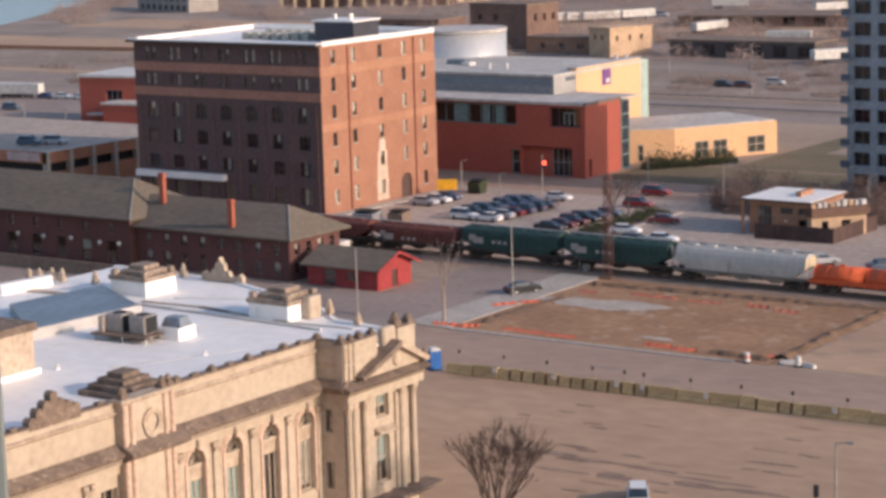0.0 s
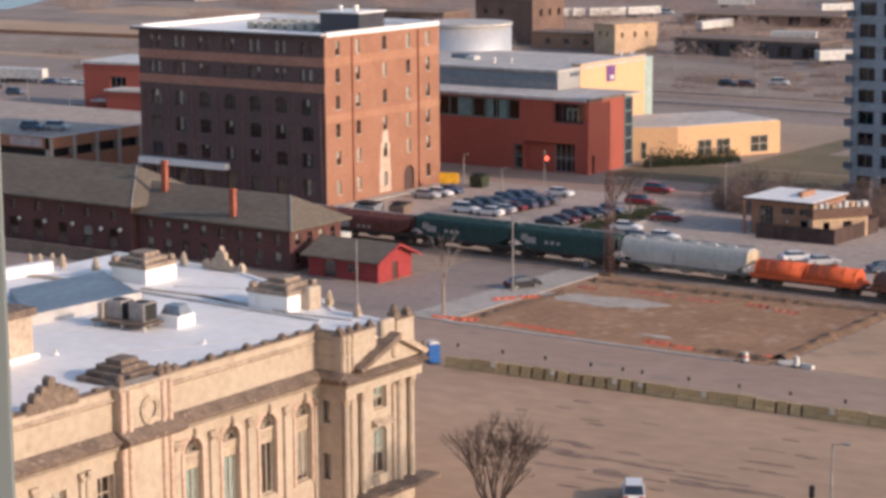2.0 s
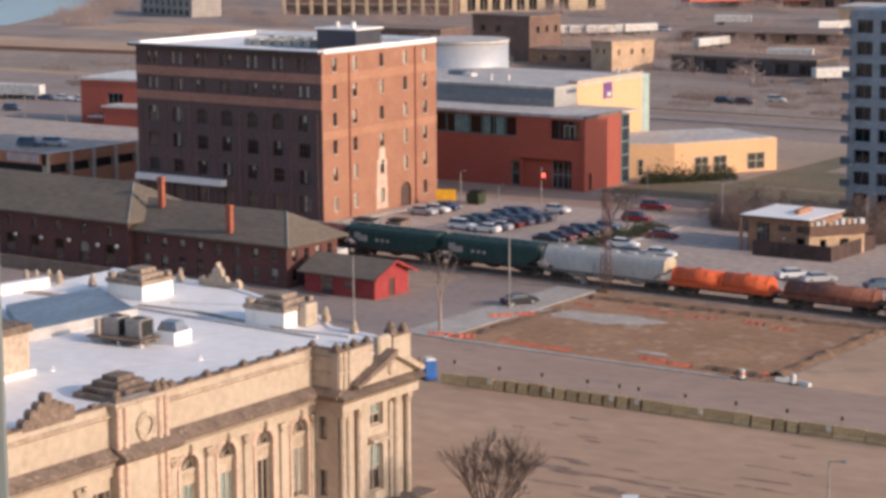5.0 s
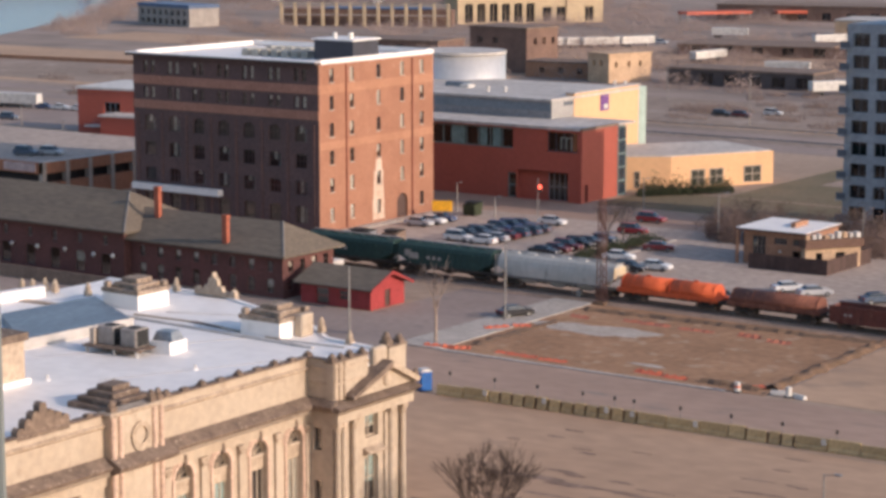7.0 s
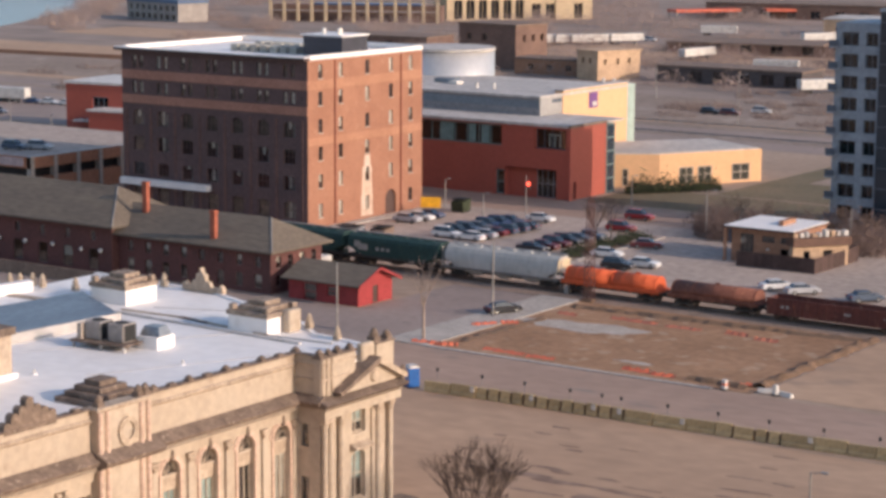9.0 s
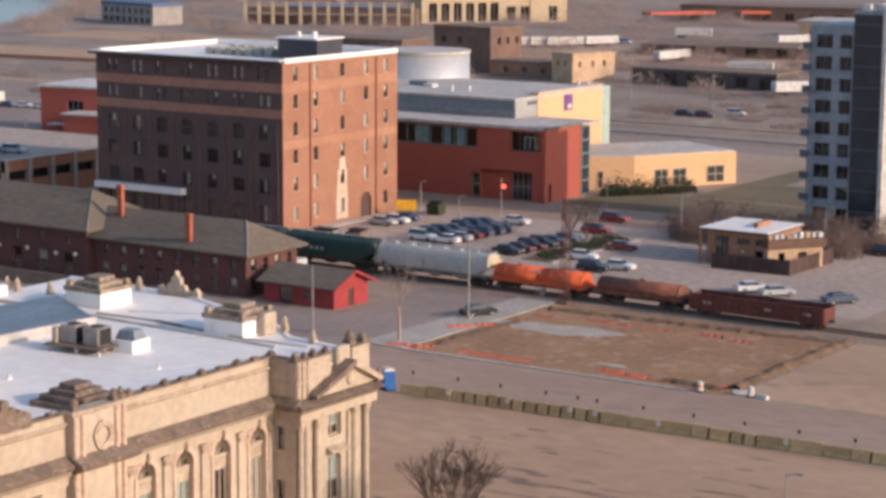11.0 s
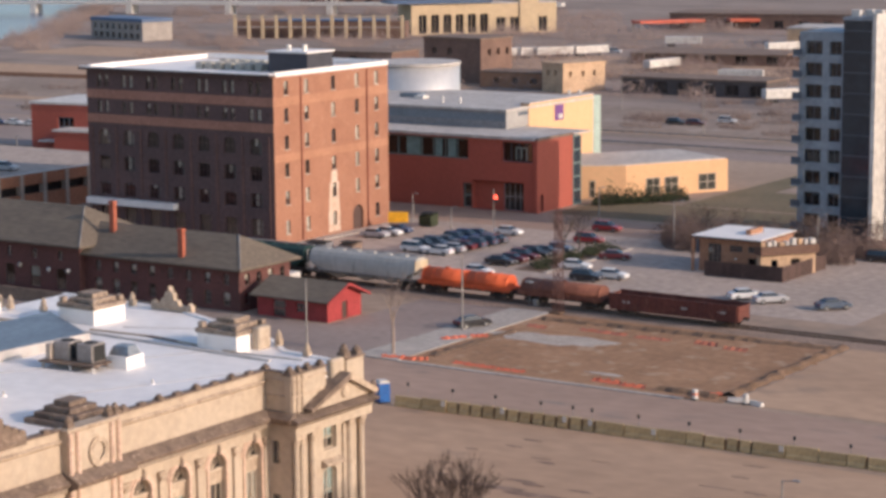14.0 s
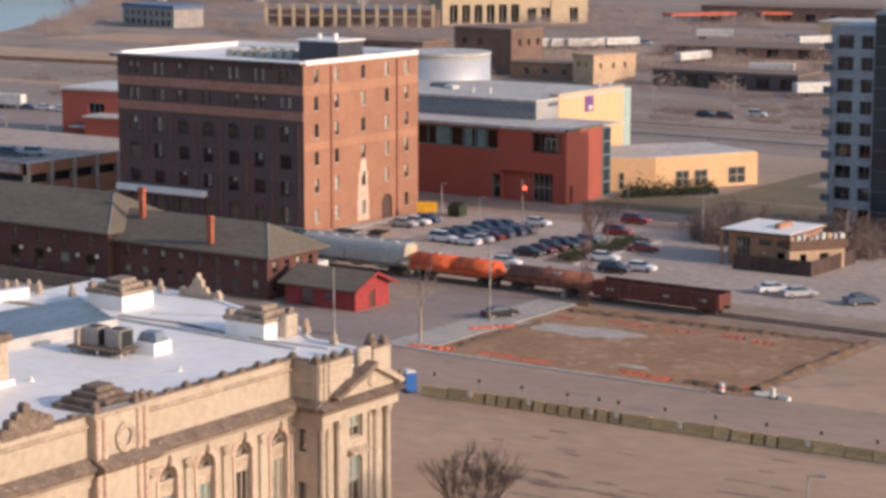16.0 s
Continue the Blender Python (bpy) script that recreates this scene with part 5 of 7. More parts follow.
    for a, b, w, z, m in (((-127.6, 135.5), (-121.4, 135.9), 0.3, 0.12, M_STAIN2), ((-121.4, 135.9), (-117.5, 135.3), 0.5, 0.1, M_STAIN), ((-117.5, 135.3), (-110.4, 134.4), 0.3, 0.14, M_STAIN2), ((-110.4, 134.4), (-104.0, 134.9), 0.25, 0.12, M_ROOFG), ((-127.4, 134.3), (-106.0, 133.2), 0.35, 0.16, M_ROOFG), ((-126.0, 138.0), (-119.0, 141.0), 0.2, 0.05, M_ROOFG), ((-112.0, 115.0), (-104.0, 131.0), 0.12, 0.03, M_ROOFG), ((-122.0, 118.0), (-113.0, 134.0), 0.12, 0.03, M_ROOFG)):
        d = (Vector((*b, 0)) - Vector((*a, 0)))
        n = Vector((-d.y, d.x, 0)).normalized() * w
        part("roof_seam", prism(bmesh.new(), [a, b, (b[0] + n.x, b[1] + n.y), (a[0] + n.x, a[1] + n.y)], 14.0, 14.0 + z), m, t)
    # air conditioners on a stand
    ac = thing("roof_air_conditioner", "dark twin fan units on a steel roof stand", "air conditioner", pose(-117.6, 123.6, 14.0, 0, 0, 5))
    part("stand", box(bmesh.new(), -3.0, 2.6, -1.5, 1.6, 0.5, 0.62), M_STAIN, ac)
    for y in (-1.1, 0.1, 1.2):
        part("stand_rail", box(bmesh.new(), -3.1, 2.7, y - 0.07, y + 0.07, 0.36, 0.498), M_STAIN, ac)
    for x in (-2.7, 0, 2.3):
        for y in (-1.2, 1.3):
            part("leg", box(bmesh.new(), x - 0.09, x + 0.09, y - 0.09, y + 0.09, 0, 0.5), M_PALE, ac)
    for x in (-1.2, 1.1):
        u = part("fan_unit", box(bmesh.new(), x - 0.8, x + 0.8, -0.7, 1.0, 0.62, 2.1, 0.05), M_GREYB, ac, "boxy fan unit")
        part("grille", box(bmesh.new(), x + 0.804, x + 0.83, -0.6, 0.9, 0.72, 2.0), M_BLACK, u)
        part("side_panel", box(bmesh.new(), x - 0.7, x + 0.7, -0.74, -0.704, 0.72, 2.0), M_GREYB, u)
        part("top_fan", tube(bmesh.new(), (x, 0.15, 2.1), (x, 0.15, 2.16), 0.55, n=14), M_BLACK, u)
    part("side_box", box(bmesh.new(), -2.6, -2.1, -1.0, -0.4, 0.62, 1.9, 0.04), M_TRIM, ac)
    hv = thing("roof_hatch", "white roof kerb with a grey metal hood", "roof vent", pose(-114.8, 125.9, 14.0, 0, 0, 5))
    part("kerb", box(bmesh.new(), -1.0, 1.0, -1.15, 1.15, 0, 1.0), M_WHITE, hv)
    bm = bmesh.new()
    v0 = [bm.verts.new((x, y, 1.004)) for x, y in ((-1, -0.85), (1, -0.85), (1, 0.85), (-1, 0.85))]
    v1 = [bm.verts.new((x, y, 1.75)) for x, y in ((-0.7, -0.55), (0.7, -0.55), (0.7, 0.55), (-0.7, 0.55))]
    bm.faces.new(v1), bm.faces.new(v0[::-1])
    for k in range(4):
        bm.faces.new((v0[k], v0[(k + 1) % 4], v1[(k + 1) % 4], v1[k]))
    part("hood", bm, M_CHROME, hv)
    for x, y in ((-115.3, 112.9), (-108.5, 122.0)):
        p = thing("roof_pipe", "short white roof vent pipe", "vent pipe", pose(x, y, 14.0), group="roof pipes")
        part("pipe", tube(bmesh.new(), (0, 0, 0), (0, 0, 0.42), 0.11), M_PALE, p)
        part("flashing", tube(bmesh.new(), (0, 0, 0), (0, 0, 0.14), 0.3, 0.16), M_WHITE, p)


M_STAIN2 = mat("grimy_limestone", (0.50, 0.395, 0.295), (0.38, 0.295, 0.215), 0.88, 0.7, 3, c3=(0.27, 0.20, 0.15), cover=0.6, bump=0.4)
M_CAPST = mat("blotched_stone", (0.40, 0.31, 0.235), (0.22, 0.165, 0.125), 0.9, 1.1, 4, c3=(0.12, 0.09, 0.07), cover=0.55, bump=0.5)
M_STONE2 = mat("pink_limestone", (0.60, 0.44, 0.34), (0.52, 0.37, 0.28), 0.85, 0.5, 3)
M_TANR = mat("tan_roof_render", (0.55, 0.43, 0.32), None, 0.88, 0.3, 2)
stone_building()


# ---- railcars ----
def bogie(t, x):
    b = part("bogie", box(bmesh.new(), x - 1.3, x + 1.3, -1.0, 1.0, 0.35, 0.75, 0.1), M_BLACKS, t, "dark cast steel bogie")
    for dx in (-0.9, 0.9):
        for y in (-0.78, 0.78):
            part("wheel", tube(bmesh.new(), (x + dx, y - 0.07, 0.45), (x + dx, y + 0.07, 0.45), 0.45, n=16), M_RAIL, b)


def railcar(label, L):
    t = thing("railcar", label, "railcar", group="freight train")
    part("underframe", box(bmesh.new(), -L / 2 + 0.3, L / 2 - 0.3, -0.5, 0.5, 0.75, 1.15), M_BLACKS, t)
    for s in (-1, 1):
        bogie(t, s * (L / 2 - 2.3))
        part("coupler", box(bmesh.new(), s * (L / 2 - 0.1) - 0.45, s * (L / 2 - 0.1) + 0.45, -0.15, 0.15, 0.75, 1.05), M_BLACKS, t)
    return t


def hopper(label, L, H, m, stripe=None, smooth=False):
    t = railcar(label, L)
    h, w, LIFT = L / 2, 1.55, 2.5
    prof = [(-w, 1.5), (-w, H - 0.75), (-w * 0.92, H - 0.3), (-w * 0.55, H), (w * 0.55, H), (w * 0.92, H - 0.3), (w, H - 0.75), (w, 1.5), (w * 0.6, 1.0), (-w * 0.6, 1.0)]
    if smooth:      # bellied sides
        prof = [(-w * 0.93, 1.15), (-w, 1.7), (-w * 1.02, 2.3), (-w * 0.98, 2.9), (-w * 0.88, H - 0.8), (-w * 0.7, H - 0.3), (-w * 0.42, H), (w * 0.42, H), (w * 0.7, H - 0.3), (w * 0.88, H - 0.8), (w * 0.98, 2.9), (w * 1.02, 2.3), (w, 1.7), (w * 0.93, 1.15)]
    bm = bmesh.new()
    # upper body reaches the ends, lower part slopes in over the bogies
    xs = [(-h + 0.5, [(y, max(z, LIFT)) for y, z in prof]), (-h + 2.9, prof), (h - 2.9, prof), (h - 0.5, [(y, max(z, LIFT)) for y, z in prof])]
    rings = [[bm.verts.new((x, y, z + (1e-3 * i if z == LIFT else 0))) for i, (y, z) in enumerate(pf)] for x, pf in xs]
    n = len(prof)
    for a, b in zip(rings, rings[1:]):
        for i in range(n):
            bm.faces.new((a[i], a[(i + 1) % n], b[(i + 1) % n], b[i]))
    bm.faces.new(rings[0][::-1]), bm.faces.new(rings[-1])
    part("hull", bm, m, t, "sloped hopper body")
    if smooth:
        part("end_sheet", box(bmesh.new(), h - 0.5, h - 0.42, -w * 0.9, w * 0.9, 2.6, H - 0.35, 0.03), M_CREAMC, t, "cream end sheet")
        for x in (-h + 0.9, h - 0.9):
            part("end_post", box(bmesh.new(), x - 0.08, x + 0.08, -w + 0.02, -w + 0.2, 1.2, 2.9), m, t)
    for k in range(3):
        x = (k - 1) * 4.4
        bm = bmesh.new()
        v0 = [bm.verts.new(p) for p in ((x - 2, -1.3, 1.35), (x + 2, -1.3, 1.35), (x + 2, 1.3, 1.35), (x - 2, 1.3, 1.35))]
        v1 = [bm.verts.new(p) for p in ((x - 0.5, -0.6, 0.5), (x + 0.5, -0.6, 0.5), (x + 0.5, 0.6, 0.5), (x - 0.5, 0.6, 0.5))]
        bm.faces.new(v0), bm.faces.new(v1[::-1])
        for i in range(4):
            bm.faces.new((v0[i], v0[(i + 1) % 4], v1[(i + 1) % 4], v1[i]))
        part("discharge_chute", bm, m if smooth else M_BLACKS, t)
    if not smooth:
        for k in range(15):
            x = -h + 1.6 + k * (L - 3.2) / 14
            z0 = 1.4 if 2.8 < x + h < L - 2.8 else 2.3
            part("rib", box(bmesh.new(), x - 0.06, x + 0.06, -w - 0.07, -w + 0.02, z0, H - 0.6), m, t)
    part("side_sill", box(bmesh.new(), -h + 0.4, h - 0.4, -w - 0.05, -w + 0.12, 1.2, 1.5), M_BLACKS if not smooth else M_SILL, t)
    part("running_board", box(bmesh.new(), -h + 0.3, h - 0.3, 0.25, 0.95, H + 0.1, H + 0.16), M_GALV, t, "galvanised roof walkway")
    for k in range(6):
        part("hatch", box(bmesh.new(), -h + 1.6 + k * (L - 4) / 5.6, -h + 3.0 + k * (L - 4) / 5.6, -0.55, 0.15, H, H + 0.14, 0.03), m, t)
    for s in (-1, 1):
        x = s * (h - 0.35)
        e = part("end_platform", box(bmesh.new(), x - 0.35, x + 0.35, -1.45, 1.45, 1.15, 1.25), M_BLACKS, t)
        for y in (-1.4, -0.9, 0.9, 1.4):
            part("ladder_rail", box(bmesh.new(), x - 0.03 + s * 0.28, x + 0.03 + s * 0.28, y - 0.03, y + 0.03, 1.25, H - 0.2), m, e)
        for q in range(6):
            part("rung", box(bmesh.new(), x + s * 0.25, x + s * 0.3, -1.4, -0.9, 1.6 + q * 0.45, 1.64 + q * 0.45), m, e)
        part("slope_brace", box(bmesh.new(), x - s * 1.6 - 0.08, x - s * 1.6 + 0.08, -1.45, -1.3, 1.25, H - 1.3), m, e)
    if stripe:
        # blocky pale mark
        b = part("mark", box(bmesh.new(), -h + 2.2, -h + 3.8, -w - 0.075, -w - 0.004, H - 2.0, H - 1.2), stripe, t, "faded pale painted mark")
        part("mark", box(bmesh.new(), -h + 1.6, -h + 2.6, -w - 0.075, -w - 0.004, H - 1.7, H - 0.9), stripe, t)
        for k in range(3):
            part("letter_bar", box(bmesh.new(), -h + 5.2 + k * 0.9, -h + 5.7 + k * 0.9, -w - 0.075, -w - 0.004, H - 1.9, H - 1.5), stripe, t)
    return t


def coil_car(label, L, m, covers=2, tall=1.0):
    t = railcar(label, L)
    h = L / 2
    bm = bmesh.new()
    box(bm, -h + 0.3, h - 0.3, -1.45, 1.45, 1.15, 1.65, 0.05)
    part("trough", bm, m, t)
    for k in range(9):
        x = -h + 1.2 + k * (L - 2.4) / 8
        part("side_post", box(bmesh.new(), x - 0.07, x + 0.07, -1.52, -1.44, 1.0, 1.65), m, t)
    spans = ((-h + 0.8, -0.12), (0.12, h - 0.8)) if covers == 2 else ((-h + 0.7, h - 0.7),)
    for x0, x1 in spans:
        bm = bmesh.new()
        pf = [(1.4 * math.cos(math.pi * (1 - k / 12)), 1.66 + 1.75 * tall * math.sin(math.pi * k / 12) ** 0.8) for k in range(13)]
        extrude_x(bm, pf, x0, x1)
        c = part("cover", bm, m, t, "rounded coil cover")
        for f in c.data.polygons:
            f.use_smooth = len(f.vertices) == 4
        for k in range(5):
            x = x0 + 0.15 + k * (x1 - x0 - 0.3) / 4
            bm = bmesh.new()
            extrude_x(bm, [(y * 1.025, 1.64 + (z - 1.64) * 1.025) for y, z in pf], x - 0.05, x + 0.05)
            part("cover_rib", bm, m, c)
        part("lifting_eye", box(bmesh.new(), (x0 + x1) / 2 - 0.3, (x0 + x1) / 2 + 0.3, -0.1, 0.1, 1.6 + 1.75 * tall, 1.85 + 1.75 * tall), m, c)
    for s in (-1, 1):
        part("end_deck", box(bmesh.new(), s * (h - 0.4) - 0.4, s * (h - 0.4) + 0.4, -1.4, 1.4, 1.2, 1.35), M_BLACKS, t)
    return t


def gondola(label, L, H, m):
    t = railcar(label, L)
    h, w = L / 2, 1.5
    part("floor", box(bmesh.new(), -h + 0.35, h - 0.35, -w + 0.06, w - 0.06, 1.0, 1.25), m, t)
    for y0, y1 in ((-w, -w + 0.06), (w - 0.06, w)):
        part("side", box(bmesh.new(), -h + 0.3, h - 0.3, y0, y1, 0.62, H), m, t)
        part("top_rail", box(bmesh.new(), -h + 0.25, h - 0.25, y0 - 0.06, y1 + 0.06, H + 0.002, H + 0.14), m, t)
    for x in (-h + 0.3, h - 0.36):
        part("end", box(bmesh.new(), x, x + 0.06, -w + 0.065, w - 0.065, 0.7, H), m, t)
    for k in range(17):
        x = -h + 0.6 + k * (L - 1.2) / 16
        part("rib", box(bmesh.new(), x - 0.08, x + 0.08, -w - 0.12, -w - 0.004, 0.66, H - 0.02), m, t)
    for z in (1.0, 1.5, 2.0):
        part("end_rib", box(bmesh.new(), h - 0.30, h - 0.18, -w + 0.1, w - 0.1, z, z + 0.12), m, t)
    for x in (-h + 2.2, 1.0, h - 3.0):
        part("letter_bar", box(bmesh.new(), x, x + 1.0, -w - 0.02, -w - 0.003, 1.5, 1.8), M_MARK, t)
    bm = bmesh.new()
    rng = random.Random(8)
    for k in range(70):
        x, y = rng.uniform(-h + 0.8, h - 0.8), rng.uniform(-1.1, 1.1)
        r = rng.uniform(0.2, 0.5)
        tube(bm, (x, y, 1.25), (x + rng.uniform(-.3, .3), y, H - 0.5 + rng.uniform(-.2, .25)), r, r * 0.4, 6)
    tagged(part("scrap_load", bm, M_BLACKS, t), "dark scrap load", kind="stuff")
    return t


M_BLACKS = mat("grimy_black_steel", (0.04, 0.034, 0.03), (0.06, 0.048, 0.04), 0.8, 0.8, 4)
M_CREAMC = mat("cream_railcar_end", (0.62, 0.50, 0.33), (0.52, 0.41, 0.27), 0.7, 0.6, 3)
M_SILL = mat("grimy_grey_sill", (0.20, 0.18, 0.16), None, 0.8, 0.8, 4)
M_GREENC = mat("dark_green_railcar", (0.022, 0.055, 0.052), (0.03, 0.065, 0.055), 0.7, 0.4, 2, c3=(0.06, 0.06, 0.05), cover=0.62)
M_GREYC = mat("pale_grey_railcar", (0.50, 0.48, 0.44), (0.43, 0.415, 0.38), 0.65, 0.35, 2, c3=(0.25, 0.235, 0.21), cover=0.64, stretch=(1, 1, 0.4), grain=0.1)
M_ORANGEC = mat("orange_railcar", (0.66, 0.125, 0.04), (0.58, 0.105, 0.035), 0.75, 0.5, 2.5, c3=(0.5, 0.11, 0.03), cover=0.64, grain=0.1)
M_RUSTC = mat("rusty_brown_railcar", (0.22, 0.085, 0.055), (0.16, 0.062, 0.042), 0.8, 0.4, 2.5, c3=(0.28, 0.12, 0.07), cover=0.6)
M_OXIDE = mat("red_oxide_railcar", (0.17, 0.055, 0.04), (0.12, 0.042, 0.034), 0.8, 0.4, 2.5, c3=(0.20, 0.085, 0.055), cover=0.6)
M_MARK = mat("faded_mark", (0.42, 0.38, 0.34), None, 0.8, 1.5, 5)
train = []      # railcar and its centre's offset from the orange car's left end
for ob, off in (
    (gondola("dark red-brown open gondola with ribbed sides", 18.3, 2.5, M_OXIDE), 37.6),
    (coil_car("rusty brown coil car with one long rounded cover", 12.9, M_RUSTC, 1, 0.82), 21.4),
    (coil_car("bright orange coil car with two rounded covers", 14.8, M_ORANGEC, 2, 0.88), 6.9),
    (hopper("pale grey covered hopper with smooth rounded sides", 18.5, 4.25, M_GREYC, None, True), -9.4),
    (hopper("dark green covered hopper with pale faded marks", 16.0, 4.2, M_GREENC, M_MARK), -26.7),
    (hopper("dark green covered hopper with pale faded marks", 15.8, 4.2, M_GREENC, M_MARK), -42.6),
    (hopper("dark brown covered hopper with pale faded marks", 14.6, 3.6, M_OXIDE, M_MARK), -57.9),
    (hopper("dark brown covered hopper with pale faded marks", 14.6, 3.6, M_OXIDE, M_MARK), -72.6),
    (hopper("dark brown covered hopper with pale faded marks", 14.6, 3.6, M_OXIDE, M_MARK), -87.3),
):
    train.append((ob, off))


# ---- cars ----
PAINT = {}


def paint(key, c):
    if key not in PAINT:
        m = mat(key + "_car_paint", c, tuple(v * 0.93 for v in c), 0.28, 0.5, 2, spec=0.6, grain=0.04)
        PAINT[key] = m
    return PAINT[key]


COLORS = {"white": (0.75, 0.74, 0.72), "silver": (0.45, 0.45, 0.46), "black": (0.025, 0.025, 0.03), "blue": (0.04, 0.07, 0.16), "red": (0.32, 0.02, 0.025), "maroon": (0.13, 0.025, 0.03), "grey": (0.14, 0.145, 0.16), "slate": (0.08, 0.11, 0.16)}
MADE = {}


def build_car(key, tall):
    t = thing("car", f"{key} parked {'estate car' if tall else 'saloon car'} with dark windows", "car", group="parked cars")
    m = paint(key, COLORS[key])
    H = 1.68 if tall else 1.42
    side = [(-2.25, 0.32), (-2.3, 0.62), (-2.2, 0.92), (-1.75, 0.98), (1.0, 0.98), (1.9, 0.88), (2.22, 0.7), (2.27, 0.4), (2.2, 0.3), (-2.2, 0.28)]
    bm = bmesh.new()
    extrude_y(bm, side, -0.88, 0.88)
    bmesh.ops.bevel(bm, geom=[e for e in bm.edges if abs(e.verts[0].co.y - e.verts[1].co.y) < 1e-5], offset=0.07, segments=2, affect="EDGES")
    part("body", bm, m, t)
    back = -2.1 if tall else -1.55
    lo = [(back - 0.05, -0.8), (1.05, -0.8), (1.05, 0.8), (back - 0.05, 0.8)]
    hi = [(back + 0.35, -0.62), (0.3, -0.62), (0.3, 0.62), (back + 0.35, 0.62)]
    bm = bmesh.new()
    v0, v1 = [bm.verts.new((x, y, 0.96)) for x, y in lo], [bm.verts.new((x, y, H - 0.05)) for x, y in hi]
    bm.faces.new(v0[::-1]), bm.faces.new(v1)
    for k in range(4):
        bm.faces.new((v0[k], v0[(k + 1) % 4], v1[(k + 1) % 4], v1[k]))
    part("glazing", bm, M_CURT, t, "dark car windows")
    part("car_roof", box(bmesh.new(), back + 0.28, 0.36, -0.65, 0.65, H - 0.052, H, 0.025), m, t)
    for x in (-1.35, 1.38):
        for y in (-0.80, 0.80):
            w = part("wheel", tube(bmesh.new(), (x, y - 0.1, 0.32), (x, y + 0.1, 0.32), 0.32, n=14), M_BLACK, t)
            part("rim", tube(bmesh.new(), (x, y + (0.11 if y > 0 else -0.11), 0.32), (x, y + (0.1 if y > 0 else -0.1), 0.32), 0.19, n=10), M_CHROME, w)
    for y in (-0.62, 0.62):
        part("headlight", box(bmesh.new(), 2.16, 2.28, y - 0.2, y + 0.2, 0.6, 0.75, 0.02), M_PALE, t)
        part("tail_light", box(bmesh.new(), -2.33, -2.2, y - 0.18, y + 0.18, 0.68, 0.86, 0.02), M_TAIL, t)
    return t


M_TAIL = mat("red_lens", (0.35, 0.02, 0.02), None, 0.3, 2, 8)


def car(key, x, y, heading=0.0, tall=False, z=0.02):
    m = pose(x, y, z, 0, 0, heading)
    if (key, tall) in MADE:
        return copy_thing(MADE[key, tall], m)
    ob = build_car(key, tall)
    ob.matrix_basis = m
    MADE[key, tall] = ob
    return ob


for k, x, y, a, tall in (
    ("silver", -190.5, 266.4, 4, False), ("white", -190.0, 269.2, 3, False), ("blue", -190.2, 272.2, 3, False),
    ("white", -177.2, 257.9, 2, True), ("white", -172.9, 257.6, 182, False), ("black", -177.4, 260.7, 1, True), ("slate", -177.2, 263.4, 2, True), ("grey", -177.0, 266.1, 2, False),
    ("blue", -177.1, 268.8, 1, True), ("blue", -176.8, 271.5, 2, True), ("slate", -176.6, 274.2, 0, False), ("white", -174.2, 279.0, 2, False), ("silver", -172.6, 260.4, 181, False), ("maroon", -172.4, 263.0, 181, False),
    ("slate", -172.3, 265.7, 181, True), ("slate", -172.0, 268.4, 181, True), ("grey", -171.9, 271.1, 181, False),
    ("black", -160.1, 254.4, 2, False), ("maroon", -159.9, 257.2, 2, False), ("maroon", -159.7, 260.0, 3, True), ("black", -159.5, 262.8, 2, True), ("grey", -159.3, 265.6, 2, False), ("slate", -159.0, 268.6, 2, False),
    ("white", -149.2, 256.6, 8, False), ("red", -163.0, 290.2, 5, True), ("red", -159.5, 278.4, 5, True), ("maroon", -148.6, 267.0, 20, False), ("white", -141.0, 252.4, 6, False), ("black", -143.2, 249.3, 6, True),
    ("black", -138.9, 214.2, 62, False), ("white", -118.9, 248.0, 48, False), ("silver", -115.0, 247.2, 48, False), ("slate", -106.4, 247.2, 50, False), ("slate", -122.6, 236.6, 5, True), ("white", -158.4, 245.6, 4, False),
    ("white", -167.0, 241.9, 4, False), ("blue", -170.5, 241.6, 4, False), ("black", -115.2, 284.5, 5, True),
    ("white", -83.4, 144.9, 121, True),
    ("slate", -361, 344, 8, True), ("white", -367.5, 367, 8, False), ("blue", -372, 366, 8, False), ("white", -362, 367.5, 8, False), ("black", -380, 365, 8, False), ("blue", -391, 350, 8, False), ("silver", -383, 351, 8, True), ("black", -376, 351.5, 8, False), ("red", -366, 378, 8, False), ("grey", -352, 368, 8, True), ("white", -345, 371, 8, False), ("black", -398, 366, 8, True), ("silver", -405, 348, 8, False), ("grey", -412, 365, 8, False),
):
    car(k, x, y, a, tall)
for k, x, y in (("slate", -273, 264, ), ("silver", -269.4, 266.5)):
    car(k, x, y, 15, True, 5.61)
for k, x, y in (("black", -231, 443.5), ("white", -222, 452), ("white", -365, 655), ("white", -300, 520), ("maroon", -226, 443.8)):
    car(k, x, y, 5, True, 0.03)


# ---- street things ----
b = thing("portable_toilet", "blue plastic portable toilet with a pale roof", "portable toilet", pose(-124.9, 175.6, 0.01, 0, 0, -35))
part("cabin", box(bmesh.new(), -0.6, 0.6, -0.6, 0.6, 0.08, 2.05, 0.05), M_BLUEP, b)
part("door", box(bmesh.new(), -0.45, 0.45, -0.65, -0.605, 0.15, 1.95, 0.02), M_BLUEP, b)
part("skid", box(bmesh.new(), -0.65, 0.65, -0.65, 0.65, 0, 0.08), M_BLACK, b)
bm = bmesh.new()
extrude_x(bm, [(-0.64, 2.05), (0.64, 2.05), (0.4, 2.3), (-0.4, 2.3)], -0.62, 0.62)
part("roof", bm, M_PALE, b, "pale translucent domed roof")

